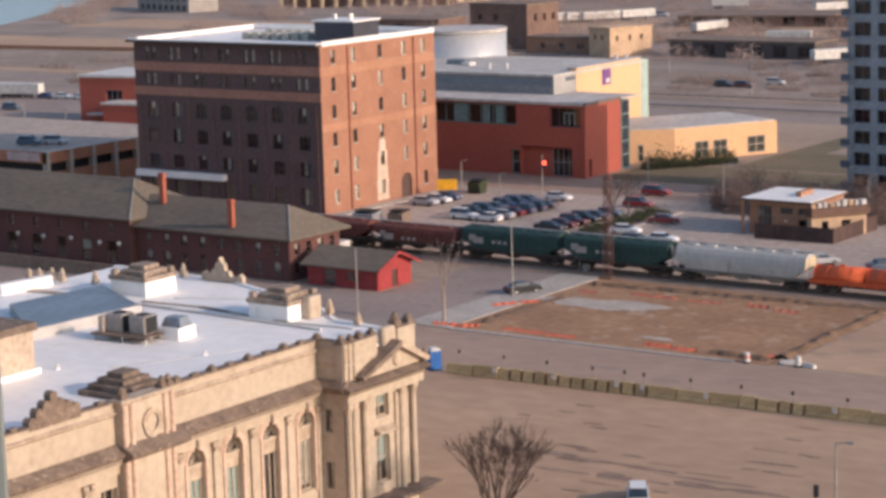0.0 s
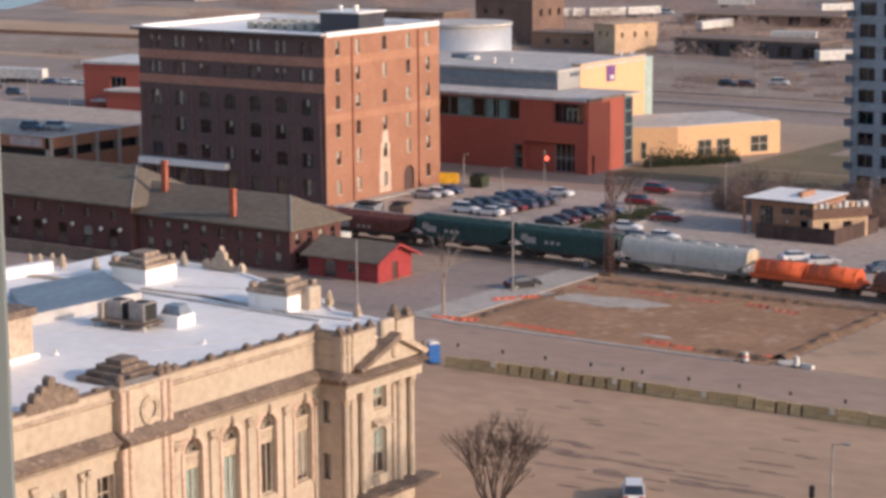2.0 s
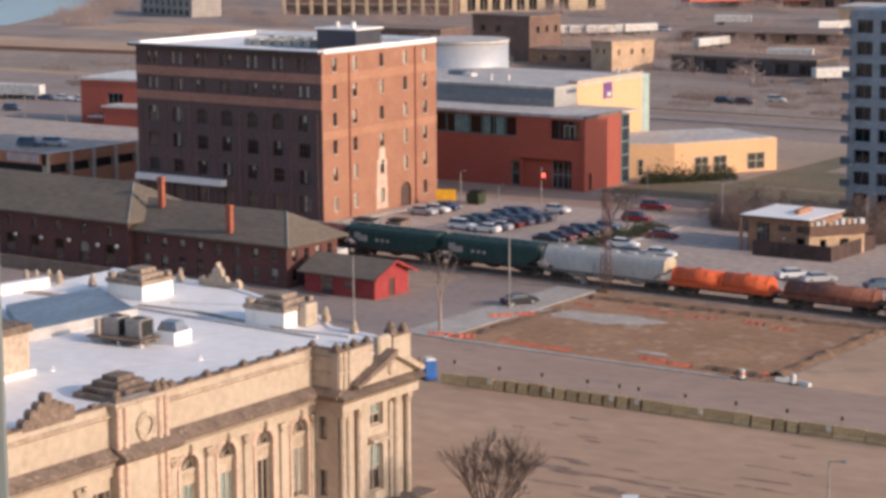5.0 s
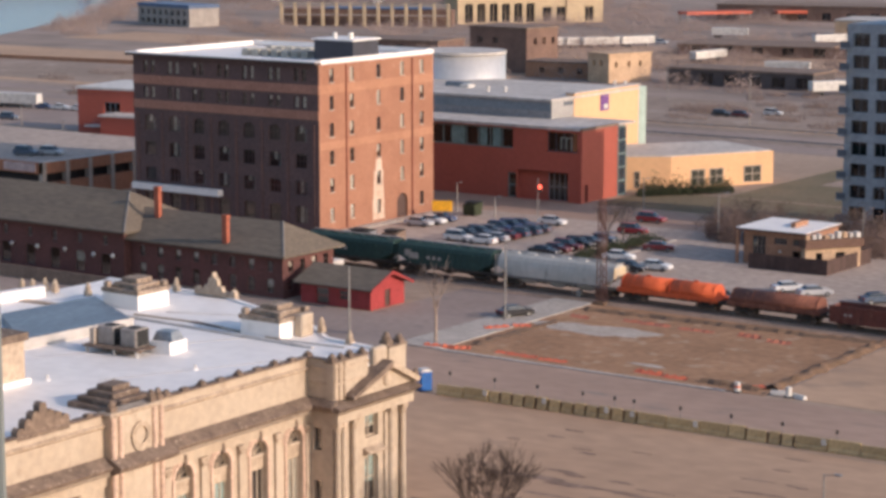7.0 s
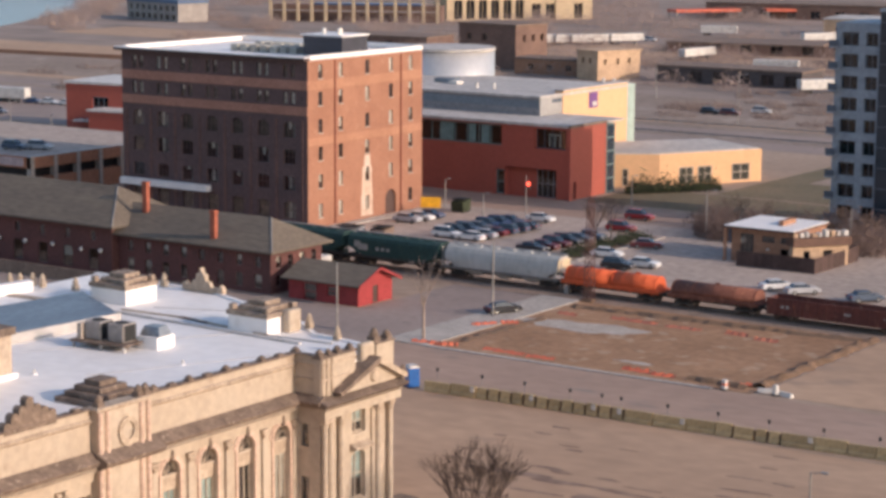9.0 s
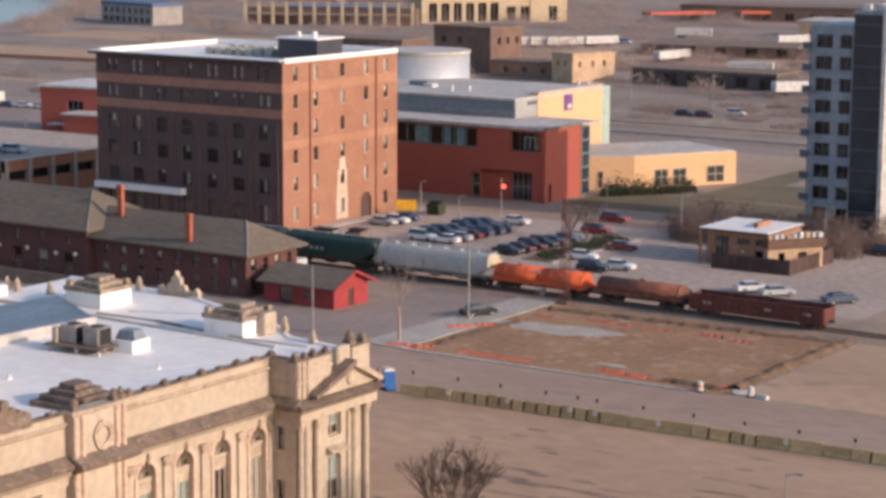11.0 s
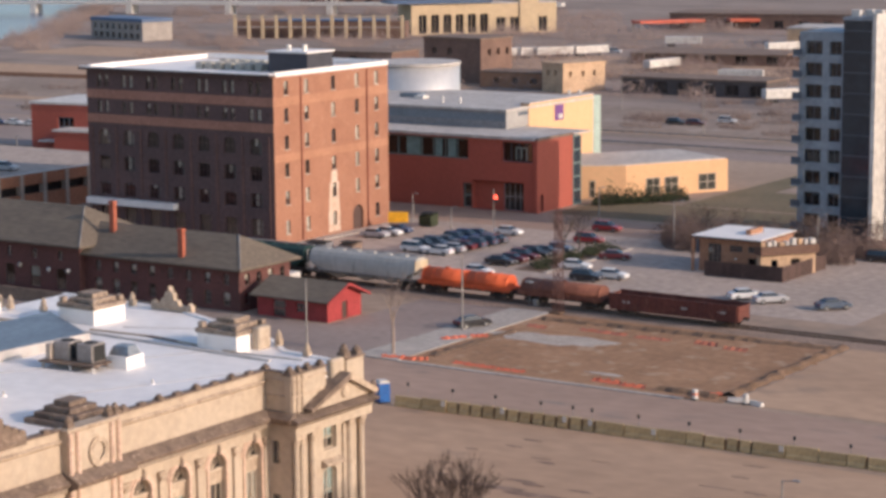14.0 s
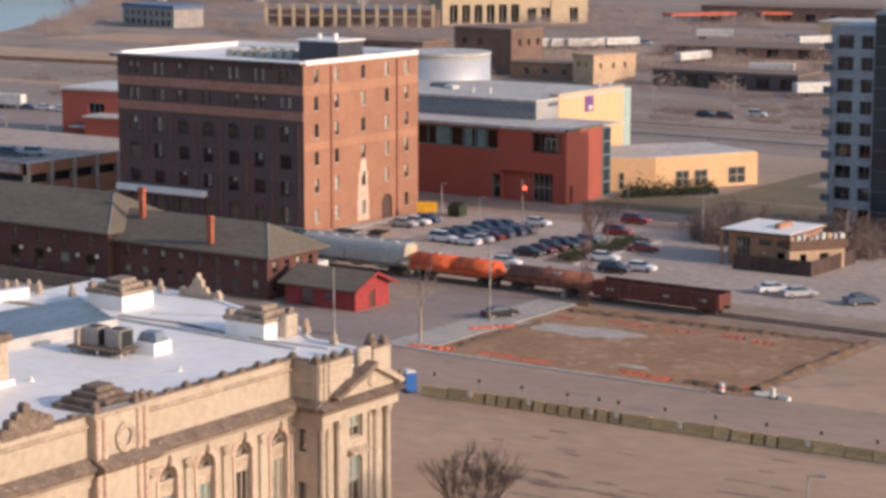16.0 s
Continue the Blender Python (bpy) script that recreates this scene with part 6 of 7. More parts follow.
rng = random.Random(31)
# olive barrier line: concrete blocks placed end to end
x = -122.9
widths = [3.1, 2.9] + [1.1] * 12 + [3.0, 3.4, 2.9, 1.6, 1.9, 1.0, 1.0, 3.2, 3.1, 2.6, 1.7, 1.9, 1.5, 2.0, 1.0, 1.6, 2.2, 3.0, 3.1, 2.9, 1.1, 1.1, 3.0, 3.0]
for k, w in enumerate(widths):
    h = 1.15 + rng.uniform(-0.09, 0.09)
    bk = thing("barrier_block", "weathered olive-tan barrier block standing in a row", "barrier", pose(x + w / 2, 175.2 + 0.035 * (x + 122) + rng.uniform(-0.06, 0.06), 0.008, 0, 0, 2.0 + rng.uniform(-1.5, 1.5)), group="barrier row")
    part("block", extrude_x(bmesh.new(), [(-0.3, 0), (0.3, 0), (0.3, 0.25), (0.17, 0.45), (0.14, h), (-0.14, h), (-0.17, 0.45), (-0.3, 0.25)], -w / 2, w / 2), M_OLIVE, bk)
    if w < 2.2:
        part("joint_post", box(bmesh.new(), w / 2 + 0.03, w / 2 + 0.24, -0.1, 0.1, 0, h * 0.9, 0.03), M_BERM, bk, "dark brown joint post")
    if k in (1, 6, 11, 13, 15, 21, 26, 28, 30):
        part("white_tag", box(bmesh.new(), w / 2 - 0.55, w / 2 - 0.1, -0.24, -0.18, h * 0.5, h * 0.95), M_PALE, bk)
    x += w + (0.3 if w < 2.2 else 0.1)
for x in (-125.0, -119.4, -114.2, -108.8, -105.1, -102.9, -97.7, -92.2, -86.8, -81.2, -75.6, -70.0):
    p = thing("parking_meter", "dark post with a small grey head", "post", pose(x, 180.3, 0.012), group="kerb posts")
    part("post", tube(bmesh.new(), (0, 0, 0), (0, 0, 0.75), 0.035), M_GALV, p)
    part("head", box(bmesh.new(), -0.12, 0.12, -0.1, 0.1, 0.75, 1.12, 0.04), M_BLACK, p)

# orange mesh fence lying in heaps and short runs round the cleared lot
for k, (x, y, L, a, h) in enumerate(((-136, 193.6, 3.6, 10, .5), (-133.4, 194.4, 2.4, 30, .4), (-136.2, 206.4, 3.2, 55, .5), (-134.6, 209.0, 2.2, 40, .4), (-126.5, 194.9, 5.5, -3, .3), (-121.5, 194.7, 3.5, 3, .28), (-109.8, 195.1, 3.6, -4, .5), (-106.4, 194.8, 3.0, 0, .4), (-132, 217.4, 3.0, -10, .4), (-123.4, 218.4, 6.4, -3, .4), (-116.6, 218.2, 4.6, 2, .3), (-109.8, 218.5, 3.0, -3, .6), (-105.6, 217.5, 3.0, 0, .4), (-97.4, 195.4, 2.6, 35, .4), (-100.6, 195.0, 2.0, 0, .3))):
    ft = thing("mesh_fence", "slumped orange plastic mesh fence on bare soil", "fence", pose(x, y, 0.06, 0, 0, a), group="orange fences")
    bm = bmesh.new()
    n = 9
    rows = [[bm.verts.new((-L / 2 + L * i / n, 0.12 * math.sin(i * 1.9 + k) + j * 0.34 + 0.12 * rng.uniform(-1, 1), max(0.0, j * h * 0.34 * (0.85 + 0.3 * math.sin(i * 2.3 + k * 1.7))))) for i in range(n + 1)] for j in range(3)]
    for j in range(2):
        for i in range(n):
            bm.faces.new((rows[j][i], rows[j][i + 1], rows[j + 1][i + 1], rows[j + 1][i]))
    part("mesh", bm, M_FADED if y > 215 else M_ORANGE, ft)
    for s in (-0.48, 0.0, 0.48):
        part("stake", tube(bmesh.new(), (L * s, 0.25, 0), (L * s, 0.25, h * 0.6 + 0.2), 0.02), M_WOODP, ft)

for x, y, lab in ((-98.2, 193.3, "white traffic drum"), (-92.9, 194.2, "white painted kerb block")):
    p = thing("traffic_drum", lab + " at the lot corner", "drum", pose(x, y, 0.03))
    part("barrel", tube(bmesh.new(), (0, 0, 0), (0, 0, 1.05), 0.34, 0.27, 14), M_PALE, p)
    part("base", tube(bmesh.new(), (0, 0, 0), (0, 0, 0.12), 0.48, 0.42, 14), M_BLACK, p)
    part("band", tube(bmesh.new(), (0, 0, 0.5), (0, 0, 0.7), 0.32, 0.31, 14), M_ORANGE if x < -95 else M_PALE, p)
for s in (0, 1):
    p = thing("jersey_block", "white concrete kerb block on the pad corner", "barrier", pose(-94.2 + s * 2.4, 194.8 - s * 0.5, 0.03, 0, 0, 20 - 40 * s))
    part("block", extrude_x(bmesh.new(), [(-0.3, 0), (0.3, 0), (0.14, 0.4), (-0.14, 0.4)], -0.9, 0.9), M_PALE, p)


def street_lamp(x, y, h, arm=1.2, z=0.0, label="tall grey steel street lamp", m=None, rz=0):
    t = thing("street_lamp", label, "street lamp", pose(x, y, z, 0, 0, rz), group="street lamps")
    part("pole", tube(bmesh.new(), (0, 0, 0), (0, 0, h), 0.13, 0.08, 8), m or M_GALV, t)
    part("base", tube(bmesh.new(), (0, 0, 0), (0, 0, 0.3), 0.22, 0.2, 8), m or M_GALV, t)
    if arm:
        a = part("arm", tube(bmesh.new(), (0, 0, h - 0.1), (arm, 0, h + 0.1), 0.05, 0.04, 6), m or M_GALV, t)
        part("lamp_head", box(bmesh.new(), arm - 0.1, arm + 0.5, -0.14, 0.14, h + 0.02, h + 0.18, 0.04), M_CHROME, a)


for x, y, h, arm in ((-149, 194.4, 7.9, 0.0), (-138.6, 211.5, 9.2, 0.0), (-181.0, 273.2, 4.6, 0.6), (-195, 283.2, 4.6, 0.5), (-146, 280, 7.2, 1.2), (-169, 298.2, 5.6, 0.6), (-124, 282, 6.5, 0.8), (-69, 151, 5.4, 1.0), (-330, 318, 7.5, 0.5), (-345, 322, 7.5, 0.5), (-300, 300, 7.0, 0.4), (-216, 428, 11, 1.5), (-260, 470, 9, 1.0)):
    street_lamp(x, y, h, arm)
sg = thing("crossing_signal", "grey railway crossing signal post beside the track", "signal", pose(-139.6, 228.6, 0.0))
part("post", tube(bmesh.new(), (0, 0, 0), (0, 0, 3.6), 0.07), M_GALV, sg)
part("signal_head", box(bmesh.new(), -0.5, 0.5, -0.1, 0.1, 2.5, 2.8, 0.04), M_BLACK, sg)
part("crossarm", box(bmesh.new(), -0.6, 0.6, -0.05, 0.05, 3.2, 3.4, 0.02), M_PALE, sg)
part("cabinet", box(bmesh.new(), 0.6, 1.3, -0.3, 0.4, 0, 1.2, 0.04), M_GALV, sg)
lm = thing("lattice_mast", "tall red-brown steel lattice mast beside the track", "mast", pose(-134.4, 226.9, 0.05))
for sx in (-1, 1):
    for sy in (-1, 1):
        part("leg", tube(bmesh.new(), (0.5 * sx, 0.5 * sy, 0), (0.28 * sx, 0.28 * sy, 13.2), 0.06, n=5), M_MAST, lm)
for k in range(13):
    a, b2 = 0.5 - 0.017 * k, 0.5 - 0.017 * (k + 1)
    for u, v in (((-1, -1), (1, -1)), ((1, -1), (1, 1)), ((1, 1), (-1, 1)), ((-1, 1), (-1, -1))):
        part("brace", tube(bmesh.new(), (u[0] * a, u[1] * a, k * 1.0 + 0.1), (v[0] * b2, v[1] * b2, k * 1.0 + 1.05), 0.035, n=4), M_MAST, lm)
part("footing", box(bmesh.new(), -0.9, 0.9, -0.9, 0.9, -0.05, 0.25, 0.1), M_BERM, lm)
tl = thing("traffic_light", "traffic light on a pole showing red", "traffic light", pose(-180.2, 284.2, 0.02))
part("pole", tube(bmesh.new(), (0, 0, 0), (0, 0, 6.2), 0.09), M_GALV, tl)
h = part("signal_box", box(bmesh.new(), 0.3, 0.75, -0.2, 0.2, 4.1, 5.3, 0.05), M_BLACK, tl)
part("arm", tube(bmesh.new(), (0, 0, 5.0), (0.4, 0, 5.0), 0.05), M_GALV, tl)
part("red_lens", tube(bmesh.new(), (0.55, -0.2, 4.95), (0.55, -0.28, 4.95), 0.34, n=14), glow("red_signal", (1.0, 0.10, 0.05), 3.0), h, "glowing red lens")
yb = thing("yellow_sign", "yellow square sign board beside the warehouse", "sign", pose(-193.0, 276.2, 0.02, 0, 0, 30))
part("board", box(bmesh.new(), -1.6, 1.6, -0.06, 0.06, 0.9, 2.6, 0.02), M_YSIGN, yb)
for s in (-1.2, 1.2):
    part("leg", tube(bmesh.new(), (s, 0, 0), (s, 0, 0.9), 0.05), M_GALV, yb)
for x, y, w, m, lab in ((-187.4, 247.6, 3.6, M_GREYP, "dark grey steel dumpster beside the warehouse"), (-183.2, 249.8, 2.6, M_BROWNR, "brown steel dumpster beside the warehouse"), (-190.2, 280.6, 2.2, M_SHRUB, "dark green dumpster beside the warehouse")):
    d = thing("dumpster", lab, "dumpster", pose(x, y, 0.02, 0, 0, 3))
    bm = bmesh.new()
    extrude_x(bm, [(-1.1, 0.15), (1.1, 0.15), (1.25, 1.5), (1.25, 2.1), (-1.25, 1.7), (-1.25, 1.5)], -w / 2, w / 2)
    part("bin", bm, m, d)
    part("lid", box(bmesh.new(), -w / 2, w / 2, -1.1, 1.2, 2.11, 2.17), M_BLACK, d)
    part("skid", box(bmesh.new(), -w / 2 + 0.2, w / 2 - 0.2, -0.9, 0.9, 0, 0.15), M_BLACK, d)
ground_piece("dock_slab", M_WALK, -197.4, -181, 250.8, 252.4, 0.25, "pale concrete dock kerb", "kerb")
ground_piece("dock_slab_2", M_WALK, -197.4, -195.4, 252.4, 281, 0.22, "pale concrete pavement along the warehouse", "pavement")
ground_piece("island", M_BERM, -156.4, -151.6, 252, 276, 0.12, "planted car park island", "island")
ground_piece("island_kerb", M_WALK, -151.6, -150.9, 251.6, 276.4, 0.16, "pale island kerb", "kerb")

# window jamb beside the camera
jb = thing("window_jamb", "grey-green painted window jamb beside the viewpoint, indoor shade in its colour", "window frame", pose(-0.6557, 0.6077, 48.9, 0, 0, 34.83))
part("jamb_board", box(bmesh.new(), -0.35, 0.0, 0, 0.006, 0, 2.2), M_JAMB, jb)
part("facade_wall", box(bmesh.new(), -9.0, -0.12, 0.052, 0.32, -48.9, 9.0), M_JAMB, jb, "plain grey tower facade beside the window")
part("jamb_bead", box(bmesh.new(), -0.35, -0.04, 0.006, 0.05, 0, 2.2), M_JAMB, jb)


# low soil berms along the cleared lot
def berm(x0, y0, x1, y1, h, seed):
    rng = random.Random(seed)
    a, b = Vector((x0, y0, 0)), Vector((x1, y1, 0))
    d = (b - a).normalized()
    s = Vector((-d.y, d.x, 0))
    n = int((b - a).length / 0.8)
    bm = bmesh.new()
    rows = []
    for k in range(n + 1):
        c = a + d * (b - a).length * k / n + s * rng.uniform(-0.25, 0.25)
        hh, w = h * rng.uniform(0.5, 1.2), rng.uniform(0.6, 1.1)
        rows.append([bm.verts.new(c + s * q * w + Vector((0, 0, 0.05 + hh * z))) for q, z in ((-1, 0), (-0.5, 0.7), (0.05, 1), (0.5, 0.65), (1, 0))])
    for p, q in zip(rows, rows[1:]):
        for i in range(4):
            bm.faces.new((p[i], q[i], q[i + 1], p[i + 1]))
    ob = finish("soil_berm", bm, M_BERM)
    tagged(ob, "low ridge of dark brown soil round the cleared lot", "soil", kind="structure")


berm(-95.8, 196, -95.8, 225.5, 0.5, 1)
berm(-134.0, 222.5, -97, 224.2, 0.35, 2)
berm(-103.5, 195.6, -96.5, 195.4, 0.4, 3)
berm(-133.4, 197.0, -133.0, 214, 0.25, 4)
sgn = thing("signal_post", "dark traffic signal seen from behind", "traffic light", pose(-68.6, 146.6, 0.01))
part("post", tube(bmesh.new(), (0, 0, 0), (0, 0, 3.0), 0.06), M_GALV, sgn)
part("signal_box", box(bmesh.new(), -0.2, 0.2, -0.15, 0.15, 2.1, 3.1, 0.05), M_BLACK, sgn)


# ---- trees and shrubs ----
def grow(bm, rng, p, d, length, r, depth, spread, twigs, fine=0.017):
    """Forking bare branches."""
    d, r = d.normalized(), max(r, fine)
    mid = p + d * length * 0.5 + Vector((rng.uniform(-1, 1), rng.uniform(-1, 1), rng.uniform(-0.5, 0.5))) * length * 0.06
    q = p + d * length
    n = 6 if depth > 3 else 4 if depth > 1 else 3
    tube(bm, p, mid, r, r * 0.85, n, False)
    tube(bm, mid, q, r * 0.85, r * 0.62, n, False)
    if depth == 0:
        return
    for k in range(rng.choice((2, 3, 3)) if depth > 1 else twigs):
        a = Vector((rng.gauss(0, 1), rng.gauss(0, 1), rng.gauss(0.25, 0.6))).normalized()
        start = p + d * length * rng.uniform(0.55, 1.0) if k else q
        grow(bm, rng, start, d * (1 - spread) + a * spread, length * rng.uniform(0.62, 0.82), r * (0.62 if k == 0 else 0.5), depth - 1, spread, twigs, fine)


def bare_tree(x, y, height, seed, depth=5, spread=0.5, trunk=0.2, twigs=3, label="bare winter street tree", stem=0.28, m=None, split=0.5, fine=0.017, limbs=4):
    rng = random.Random(seed)
    t = thing("tree", label, "tree", pose(x, y, 0, 0, 0, seed * 37))
    part("trunk", tube(tube(bmesh.new(), (0, 0, 0), (0, 0, height * stem), trunk, trunk * 0.8, 8), (0, 0, 0), (0, 0, 0.3), trunk * 1.5, trunk, 8), m or M_BARK, t)
    bm = bmesh.new()
    for k in range(limbs):
        a = k * math.tau / limbs + rng.uniform(-0.4, 0.4)
        lean = split * (1.0 if k % 2 else 0.55) if limbs > 4 else split
        grow(bm, rng, Vector((0, 0, height * (stem - 0.03 + 0.02 * (k % 4)))), Vector((math.cos(a) * lean, math.sin(a) * lean, 1)), height * 0.26, trunk * 0.6, depth, spread, twigs, fine)
    tagged(part("crown", bm, M_TWIG if m is None else m, t), "fine bare branches", kind="stuff")
    return t


bare_tree(-88.9, 133.0, 9.9, 5, 6, 0.24, 0.24, 3, "spreading bare tree beside the stone building", 0.06, None, 0.62, 0.009, 7)
bare_tree(-137.8, 195.9, 8.6, 8, 3, 0.25, 0.2, 3, "thin pollarded bare street tree", 0.42, M_PALEBARK, 0.3)
bare_tree(-154.4, 262, 7.4, 12, 4, 0.3, 0.16, 3, "slender bare tree in the car park island", 0.2, None, 0.2)
bare_tree(-157.5, 272, 6.5, 14, 4, 0.35, 0.12, 3, "slender bare tree in the car park island", 0.25)
bare_tree(-146.5, 291, 6.0, 15, 4, 0.45, 0.12, 3, "small bare tree beside the street", 0.25)
for k in range(9):
    bare_tree(-149 + k * 3.4 + (k % 3) * 0.8, 283 + (k * 37 % 11), 5.0 + (k * 7 % 3), 40 + k, 4, 0.55, 0.12, 4, "brown leafless bushy tree behind the gatehouse", 0.12)


def shrub_mass(name, spots, m, label, seed, leaf=0.28, per=260):
    """Many small leaf or twig blades in uneven clumps."""
    rng = random.Random(seed)
    verts, faces = [], []
    for x, y, z, rx, ry, rz in spots:
        for _ in range(per):
            a, b = rng.uniform(0, math.tau), rng.random() ** 0.5
            px, py = x + rx * b * math.cos(a), y + ry * b * math.sin(a)
            pz = z + rz * abs(rng.gauss(0, 0.55)) * (1.1 - b * b * 0.6)
            d = Vector((rng.gauss(0, 1), rng.gauss(0, 1), rng.gauss(0.4, 0.7))).normalized() * leaf * rng.uniform(0.6, 1.8)
            e = d.orthogonal().normalized() * leaf * 0.5
            c, i = Vector((px, py, pz)), len(verts)
            verts += [tuple(c - e), tuple(c + e), tuple(c + d)]
            faces.append((i, i + 1, i + 2))
    me = bpy.data.meshes.new(name)
    me.from_pydata(verts, [], faces)
    me.materials.append(m)
    ob = new(name, me)
    return tagged(ob, label, "shrubs", kind="stuff")


rs = random.Random(77)
shrub_mass("shrubs", [(-178.6 + k * 1.15, 315.4 + k * 1.5, 0.1, 1.3, 1.3, 2.0 + 0.6 * (k % 2)) for k in range(9)], M_SHRUB, "dark evergreen shrubs before the yellow wing", 5, 0.3, 420)
shrub_mass("island_planting", [(-154 + rs.uniform(-1.6, 1.6), 254 + k * 1.5, 0.1, 1.2, 1.0, 0.9) for k in range(15)], M_SHRUB, "low dark planting on the car park island", 6, 0.2, 220)
shrub_mass("brush", [(-150 + k * 1.3, 279 + rs.uniform(0, 14), 0.0, 2.6, 2.4, 3.6) for k in range(26)], M_BRUSH, "brown leafless brush behind the gatehouse", 9, 0.2, 1500)
low = [(rs.uniform(-245, -178), rs.uniform(428, 500), 0, rs.uniform(2, 6), rs.uniform(1.5, 3), rs.uniform(0.8, 2.2)) for k in range(46)]
low += [(rs.uniform(-440, -330), rs.uniform(395, 560), 0, rs.uniform(2, 7), rs.uniform(1.5, 3), rs.uniform(1.0, 2.8)) for k in range(50)]
low += [(rs.uniform(-340, -240), rs.uniform(530, 640), 0, rs.uniform(2, 8), rs.uniform(1.5, 3), rs.uniform(1.0, 2.8)) for k in range(44)]
shrub_mass("roadside_brush", low, M_BRUSHF, "low brown leafless brush on the flats", 33, 0.24, 420)
far = []
for k in range(150):
    y = rs.uniform(500, 900)
    far.append((-0.47 * y + rs.uniform(-130, 60), y, 0, rs.uniform(5, 14), rs.uniform(3, 6), rs.uniform(3, 7)))
for k in range(70):
    y = rs.uniform(560, 900)
    far.append((-0.78 * y + rs.uniform(-60, 90), y, 0, rs.uniform(5, 12), rs.uniform(3, 6), rs.uniform(3, 6)))
for k in range(40):
    f = k / 40
    far.append((-575 - f * 230 + rs.uniform(-4, 12), 575 + f * 300 + rs.uniform(-10, 10), 0, 8, 6, rs.uniform(3, 5)))
shrub_mass("far_woods", far, M_TWIGF, "hazy brown leafless woods in the distance", 21, 0.36, 520)

# ---- distance ----
def far_box(name, label, category, x, y, rz, w, d, h, m, roof, holes=(), side_holes=(), parapet=0.5):
    t = thing(name, label, category, pose(x, y, 0, 0, 0, rz))
    part("wall", wall(bmesh.new(), (0, 0, 0), (1, 0, 0), w, h, list(holes), 0.6), m, t)
    part("wall", wall(bmesh.new(), (w, 0, 0), (0, 1, 0), d, h, list(side_holes), 0.6), m, t)
    part("wall", quadded([((0, d, 0), (0, 0, 0), (0, 0, h), (0, d, h))]), m, t)
    part("wall", quadded([((w, d, 0), (0, d, 0), (0, d, h), (w, d, h))]), m, t)
    part("roof", box(bmesh.new(), -0.3, w + 0.3, -0.3, d + 0.3, h + 0.004, h + parapet), roof, t)
    for org, al, hs in (((0, 0, 0), (1, 0, 0), holes), ((w, 0, 0), (0, 1, 0), side_holes)):
        for q in hs:
            window(t, org, al, *q[:4], depth=0.55, bars=2, mid=False, glass=M_BLUEG, frame_mat=m, w=0.15)
    part("interior_shade_box", box(bmesh.new(), 1, w - 1, 1, d - 1, 0.1, h - 0.3), M_DARK, t)
    return t


ar = [(3 + k * 5.2, 6.6 + k * 5.2, 0.4, 8.2, 0.5) for k in range(6)] + [(36 + k * 6, 40 + k * 6, 0.4, 6.5) for k in range(4)]
st = far_box("stadium_front", "cream brick stadium front with tall dark arches", "stadium", -488, 709, 52, 62, 18, 12, M_CREAM, M_ROOFG, ar)
part("roof_deck", box(bmesh.new(), -8, 34, -1.5, 16, 12.6, 13.6), M_BLUEROOF, st, "blue metal roof")
part("tower_block", box(bmesh.new(), 46, 54, -0.6, 8, 0, 15), M_CREAM, st)
far_box("boat_house", "grey building with blue roof and white windows", "building", -597, 641, -14, 36, 14, 7.2, M_GREYB, M_BLUEROOF, [(2 + k * 4.2, 4.2 + k * 4.2, 4.0, 6.2) for k in range(8)] + [(1.8 + k * 4.2, 4.4 + k * 4.2, 0.5, 2.8) for k in range(8)], (), 1.3)
ac = thing("arcade_frame", "open cream arcade frame beside the stadium", "arcade", pose(-541, 662, 0, 0, 0, 24))
for k in range(13):
    part("pier", box(bmesh.new(), k * 5.6, k * 5.6 + 1.1, 0, 1.1, 0, 9.2), M_CREAM, ac)
part("beam", box(bmesh.new(), 0, 68.4, 0.1, 1.0, 8.0, 8.9), M_GREYB, ac)
part("beam", box(bmesh.new(), 0, 68.4, 0.1, 1.0, 4.2, 4.7), M_GREYB, ac)
part("back_wall", box(bmesh.new(), 0, 68, 6, 14, 0, 6.5), M_BROWNB, ac, "brown rear wall")
part("canopy", box(bmesh.new(), 16, 60, 5.8, 16, 6.504, 7.0), M_BLUEROOF, ac)
far_box("brick_works", "dark brown brick works with a lit side", "works", -356.0, 523.6, -8, 22, 14, 12.6, M_BROWNB, M_BROWNR, [(3, 5, 8, 10), (9, 11, 8, 10)], [(3 + k * 4, 4.4 + k * 4, 8.0, 10.0) for k in range(3)])
far_box("tan_house", "small tan brick building with flat roof", "building", -306.2, 508.3, -20, 9, 15, 7.6, M_TAN2, M_TAN2, [(2 + k * 3, 3.2 + k * 3, 4.5, 6.0) for k in range(2)], [(2.0, 3.0, 4.2, 5.8), (6.5, 7.5, 4.2, 5.8), (10.5, 11.6, 4.2, 5.8)])
far_box("tan_annex", "low tan brick annex beside the works", "building", -329, 512, 4, 30, 10, 4.2, M_TAN, M_BROWNR, [(4 + k * 6, 6 + k * 6, 1.2, 3.0) for k in range(4)])
far_box("long_shed", "long low dark shed", "shed", -284.4, 513.6, 1, 43, 14, 4.2, M_SHEDD, M_BROWNR, [(3 + k * 7, 7 + k * 7, 0.4, 3.4) for k in range(6)])
far_box("long_shed_2", "long low tan warehouse", "warehouse", -335, 612, 12, 50, 26, 3.2, M_BROWNB, M_BROWNR, [(4 + k * 10, 8 + k * 10, 0.4, 3.6) for k in range(6)])
far_box("long_shed_3", "pale low distant warehouse", "warehouse", -290, 690, 10, 50, 22, 3.5, M_GREYB, M_ROOFG, [(4 + k * 10, 8 + k * 10, 0.4, 3.6) for k in range(5)])
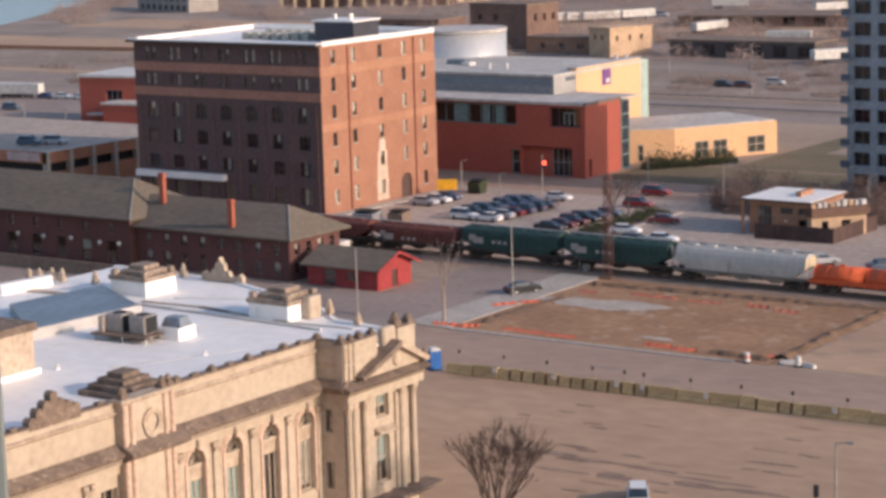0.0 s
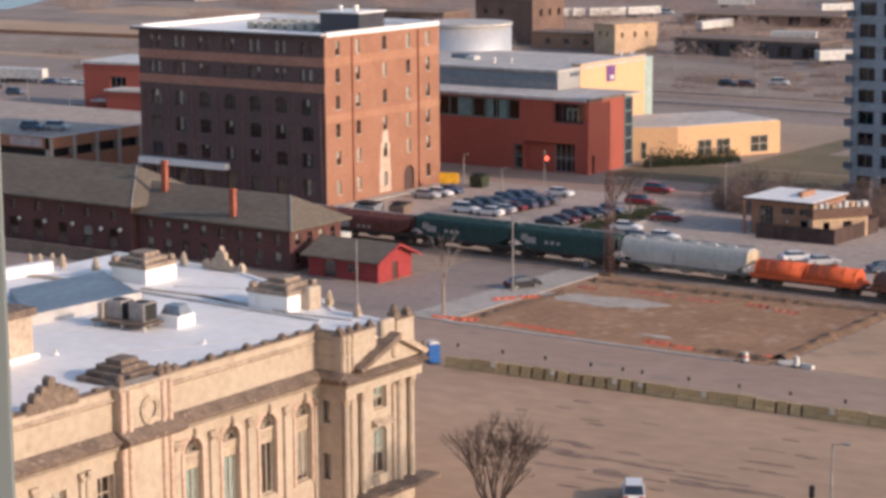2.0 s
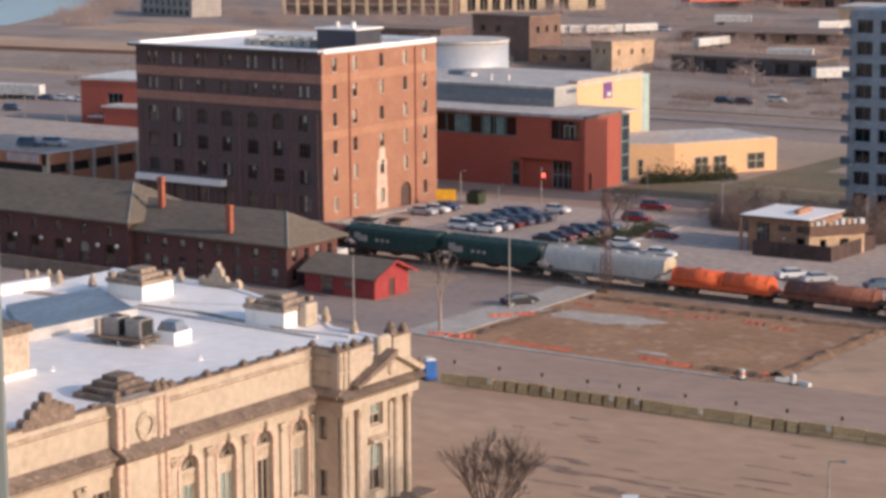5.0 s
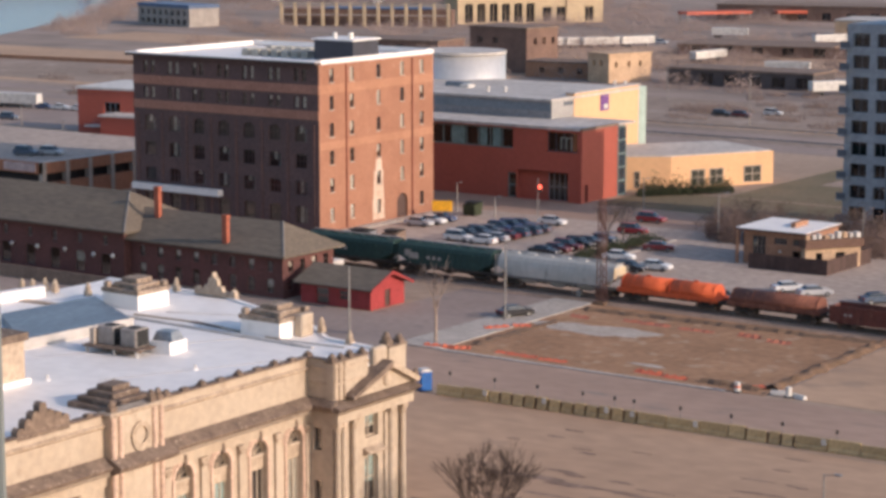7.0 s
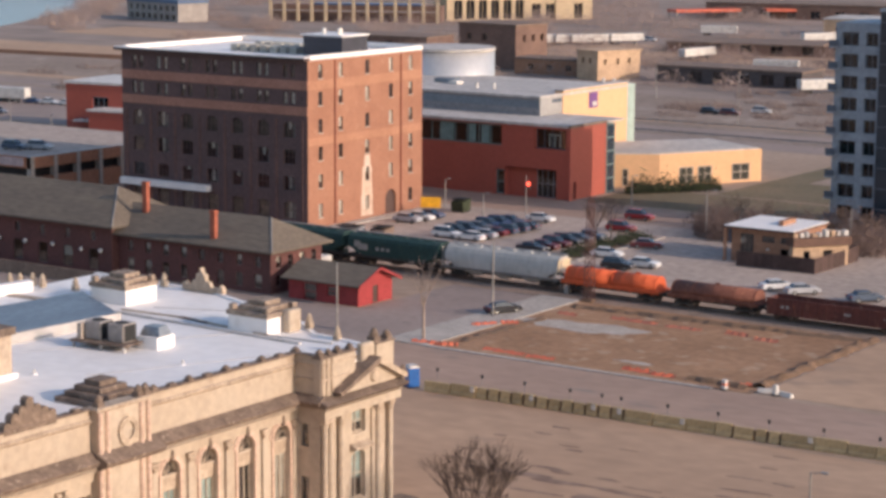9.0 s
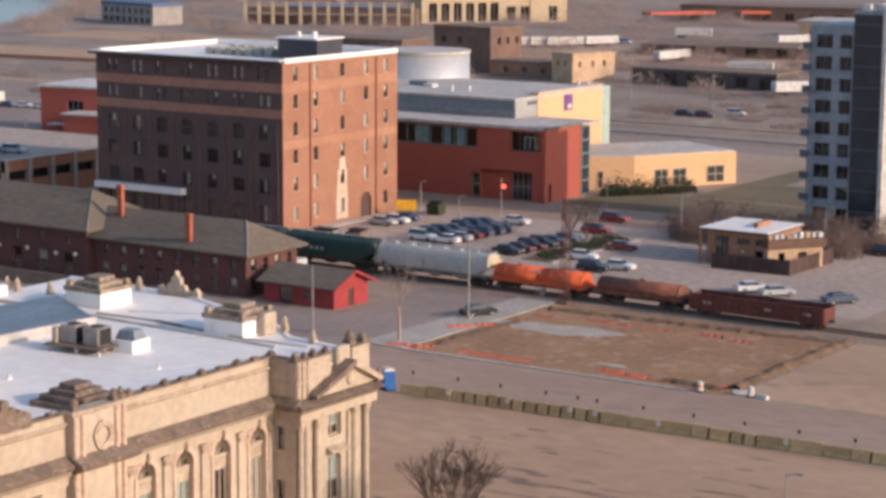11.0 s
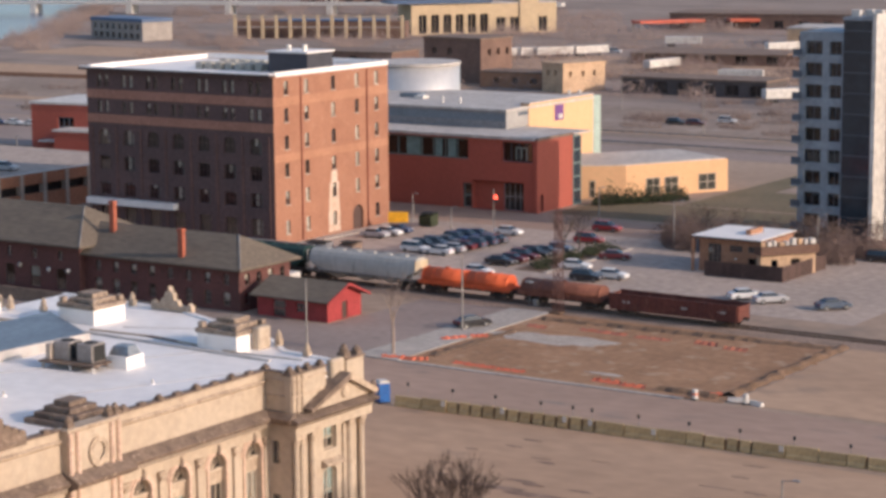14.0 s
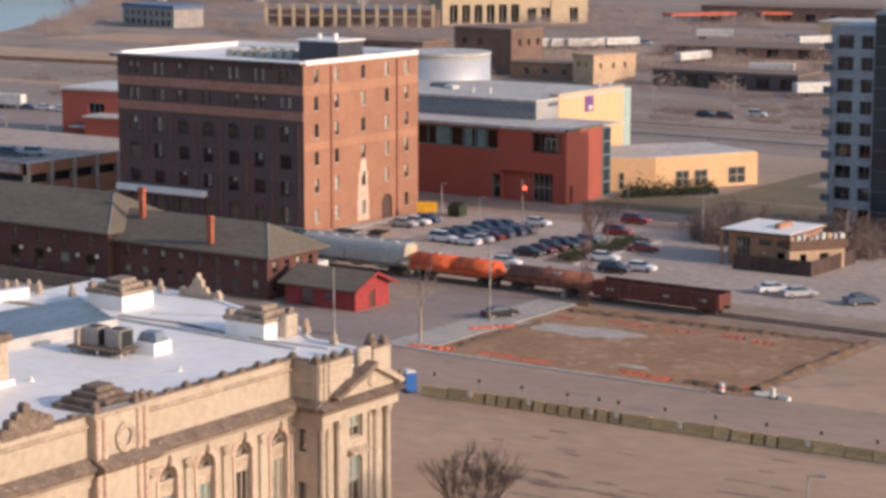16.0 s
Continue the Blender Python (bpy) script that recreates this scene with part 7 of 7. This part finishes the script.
far_box("long_shed_4", "brown low distant warehouse", "warehouse", -420, 800, 12, 80, 30, 6, M_BROWNB, M_BROWNR, [(4 + k * 10, 8 + k * 10, 0.4, 3.6) for k in range(7)])
far_box("long_shed_5", "tan low distant warehouse", "warehouse", -330, 720, 10, 50, 26, 6, M_TAN2, M_ROOFG, [(4 + k * 10, 8 + k * 10, 0.4, 3.6) for k in range(4)])
far_box("long_shed_6", "grey low distant warehouse", "warehouse", -690, 900, 25, 120, 30, 8, M_BROWNB, M_BLUEROOF, [(4 + k * 10, 8 + k * 10, 0.4, 3.6) for k in range(8)])
far_box("long_shed_7", "brown low building on the flats", "building", -440, 560, 6, 44, 18, 4.2, M_BROWNB, M_BROWNR, [(4 + k * 8, 7 + k * 8, 0.4, 3.2) for k in range(4)])


def trailer(x, y, rz, L=13.0, h=3.6, label="white box trailer parked on the flats"):
    t = thing("trailer", label, "trailer", pose(x, y, 0.03, 0, 0, rz), group="trailers")
    part("trailer_box", box(bmesh.new(), 0, L, -1.25, 1.25, 1.1, h, 0.05), M_PALE, t)
    for dx in (1.5, 2.8):
        for s in (-1, 1):
            part("wheel", tube(bmesh.new(), (dx, s * 1.0, 0.5), (dx, s * 1.24, 0.5), 0.5, n=12), M_BLACK, t)
    part("landing_leg", box(bmesh.new(), L - 3, L - 2.7, -0.9, 0.9, 0, 1.1), M_GALV, t)


for a in ((-237, 503.5, 55), (-380, 616, 60), (-376, 620, 58), (-372, 627, 60), (-368, 632, 62), (-384, 612, 60), (-386, 363, 12), (-398, 356, 12), (-366, 694, 20), (-278, 560, 15), (-314.5, 584, 84, 17.0, 3.4, "long cream box trailer parked on the flats"), (-318, 677, 60), (-225, 545, 30)):
    trailer(*a)
trailer(-181, 224.5, 2, 7.0, 2.0, "low white trailer parked beside the track")
# tied arch bridge over the river
br = thing("arch_bridge", "pale steel tied-arch bridge over the river", "bridge", pose(-760, 790, 0, 0, 0, 18))
part("deck", box(bmesh.new(), -160, 260, -4, 4, 4.5, 6.0), M_PALE, br)
for k in range(8):
    c = -140 + k * 52
    for s in (-4, 4):
        bm = bmesh.new()
        for q in range(12):
            a, b2 = math.pi * q / 12, math.pi * (q + 1) / 12
            tube(bm, (c - 25 * math.cos(a), s, 6 + 9 * math.sin(a)), (c - 25 * math.cos(b2), s, 6 + 9 * math.sin(b2)), 0.5, n=5)
        part("arch_rib", bm, M_PALE, br)
    part("pier", box(bmesh.new(), c - 27.5, c - 24.5, -4, 4, 0, 4.5), M_PALE, br)
# low red structures and walls on the flats
for x, y, L, rz in ((-417, 769, 30, 57), (-392, 800, 14, 40)):
    rr = thing("red_canopy", "low orange-red canopy on the flats", "canopy", pose(x, y, 0.02, 0, 0, rz))
    part("canopy_roof", box(bmesh.new(), 0, L, 0, 8, 3.2, 4.4, 0.1), M_ORANGE2, rr)
    for s in (0.5, L - 0.9):
        part("post", box(bmesh.new(), s, s + 0.4, 0.4, 0.8, 0, 3.2), M_GALV, rr)
        part("post", box(bmesh.new(), s, s + 0.4, 7.2, 7.6, 0, 3.2), M_GALV, rr)
fw = thing("flood_wall", "low tan concrete flood wall", "wall", pose(-560, 470, 0, 0, 0, 6))
for k in range(14):
    part("wall_panel", box(bmesh.new(), k * 9.0, k * 9.0 + 8.9, 0, 0.6, 0, 1.2), M_TAN, fw)


# ---- what moves ----
def motions():
    keys = ((0.0, -107.4), (1.0, -111.25), (2.0, -115.15), (3.0, -118.95), (4.5, -124.4), (7.0, -132.7), (8.0, -135.9), (9.0, -139.2), (11.5, -148.0), (13.0, -153.2), (14.5, -158.1), (16.0, -162.8))
    for ob, off in train:
        walk(ob, [(t, rail_pose(x + off, 0.5)) for t, x in keys])


motions()
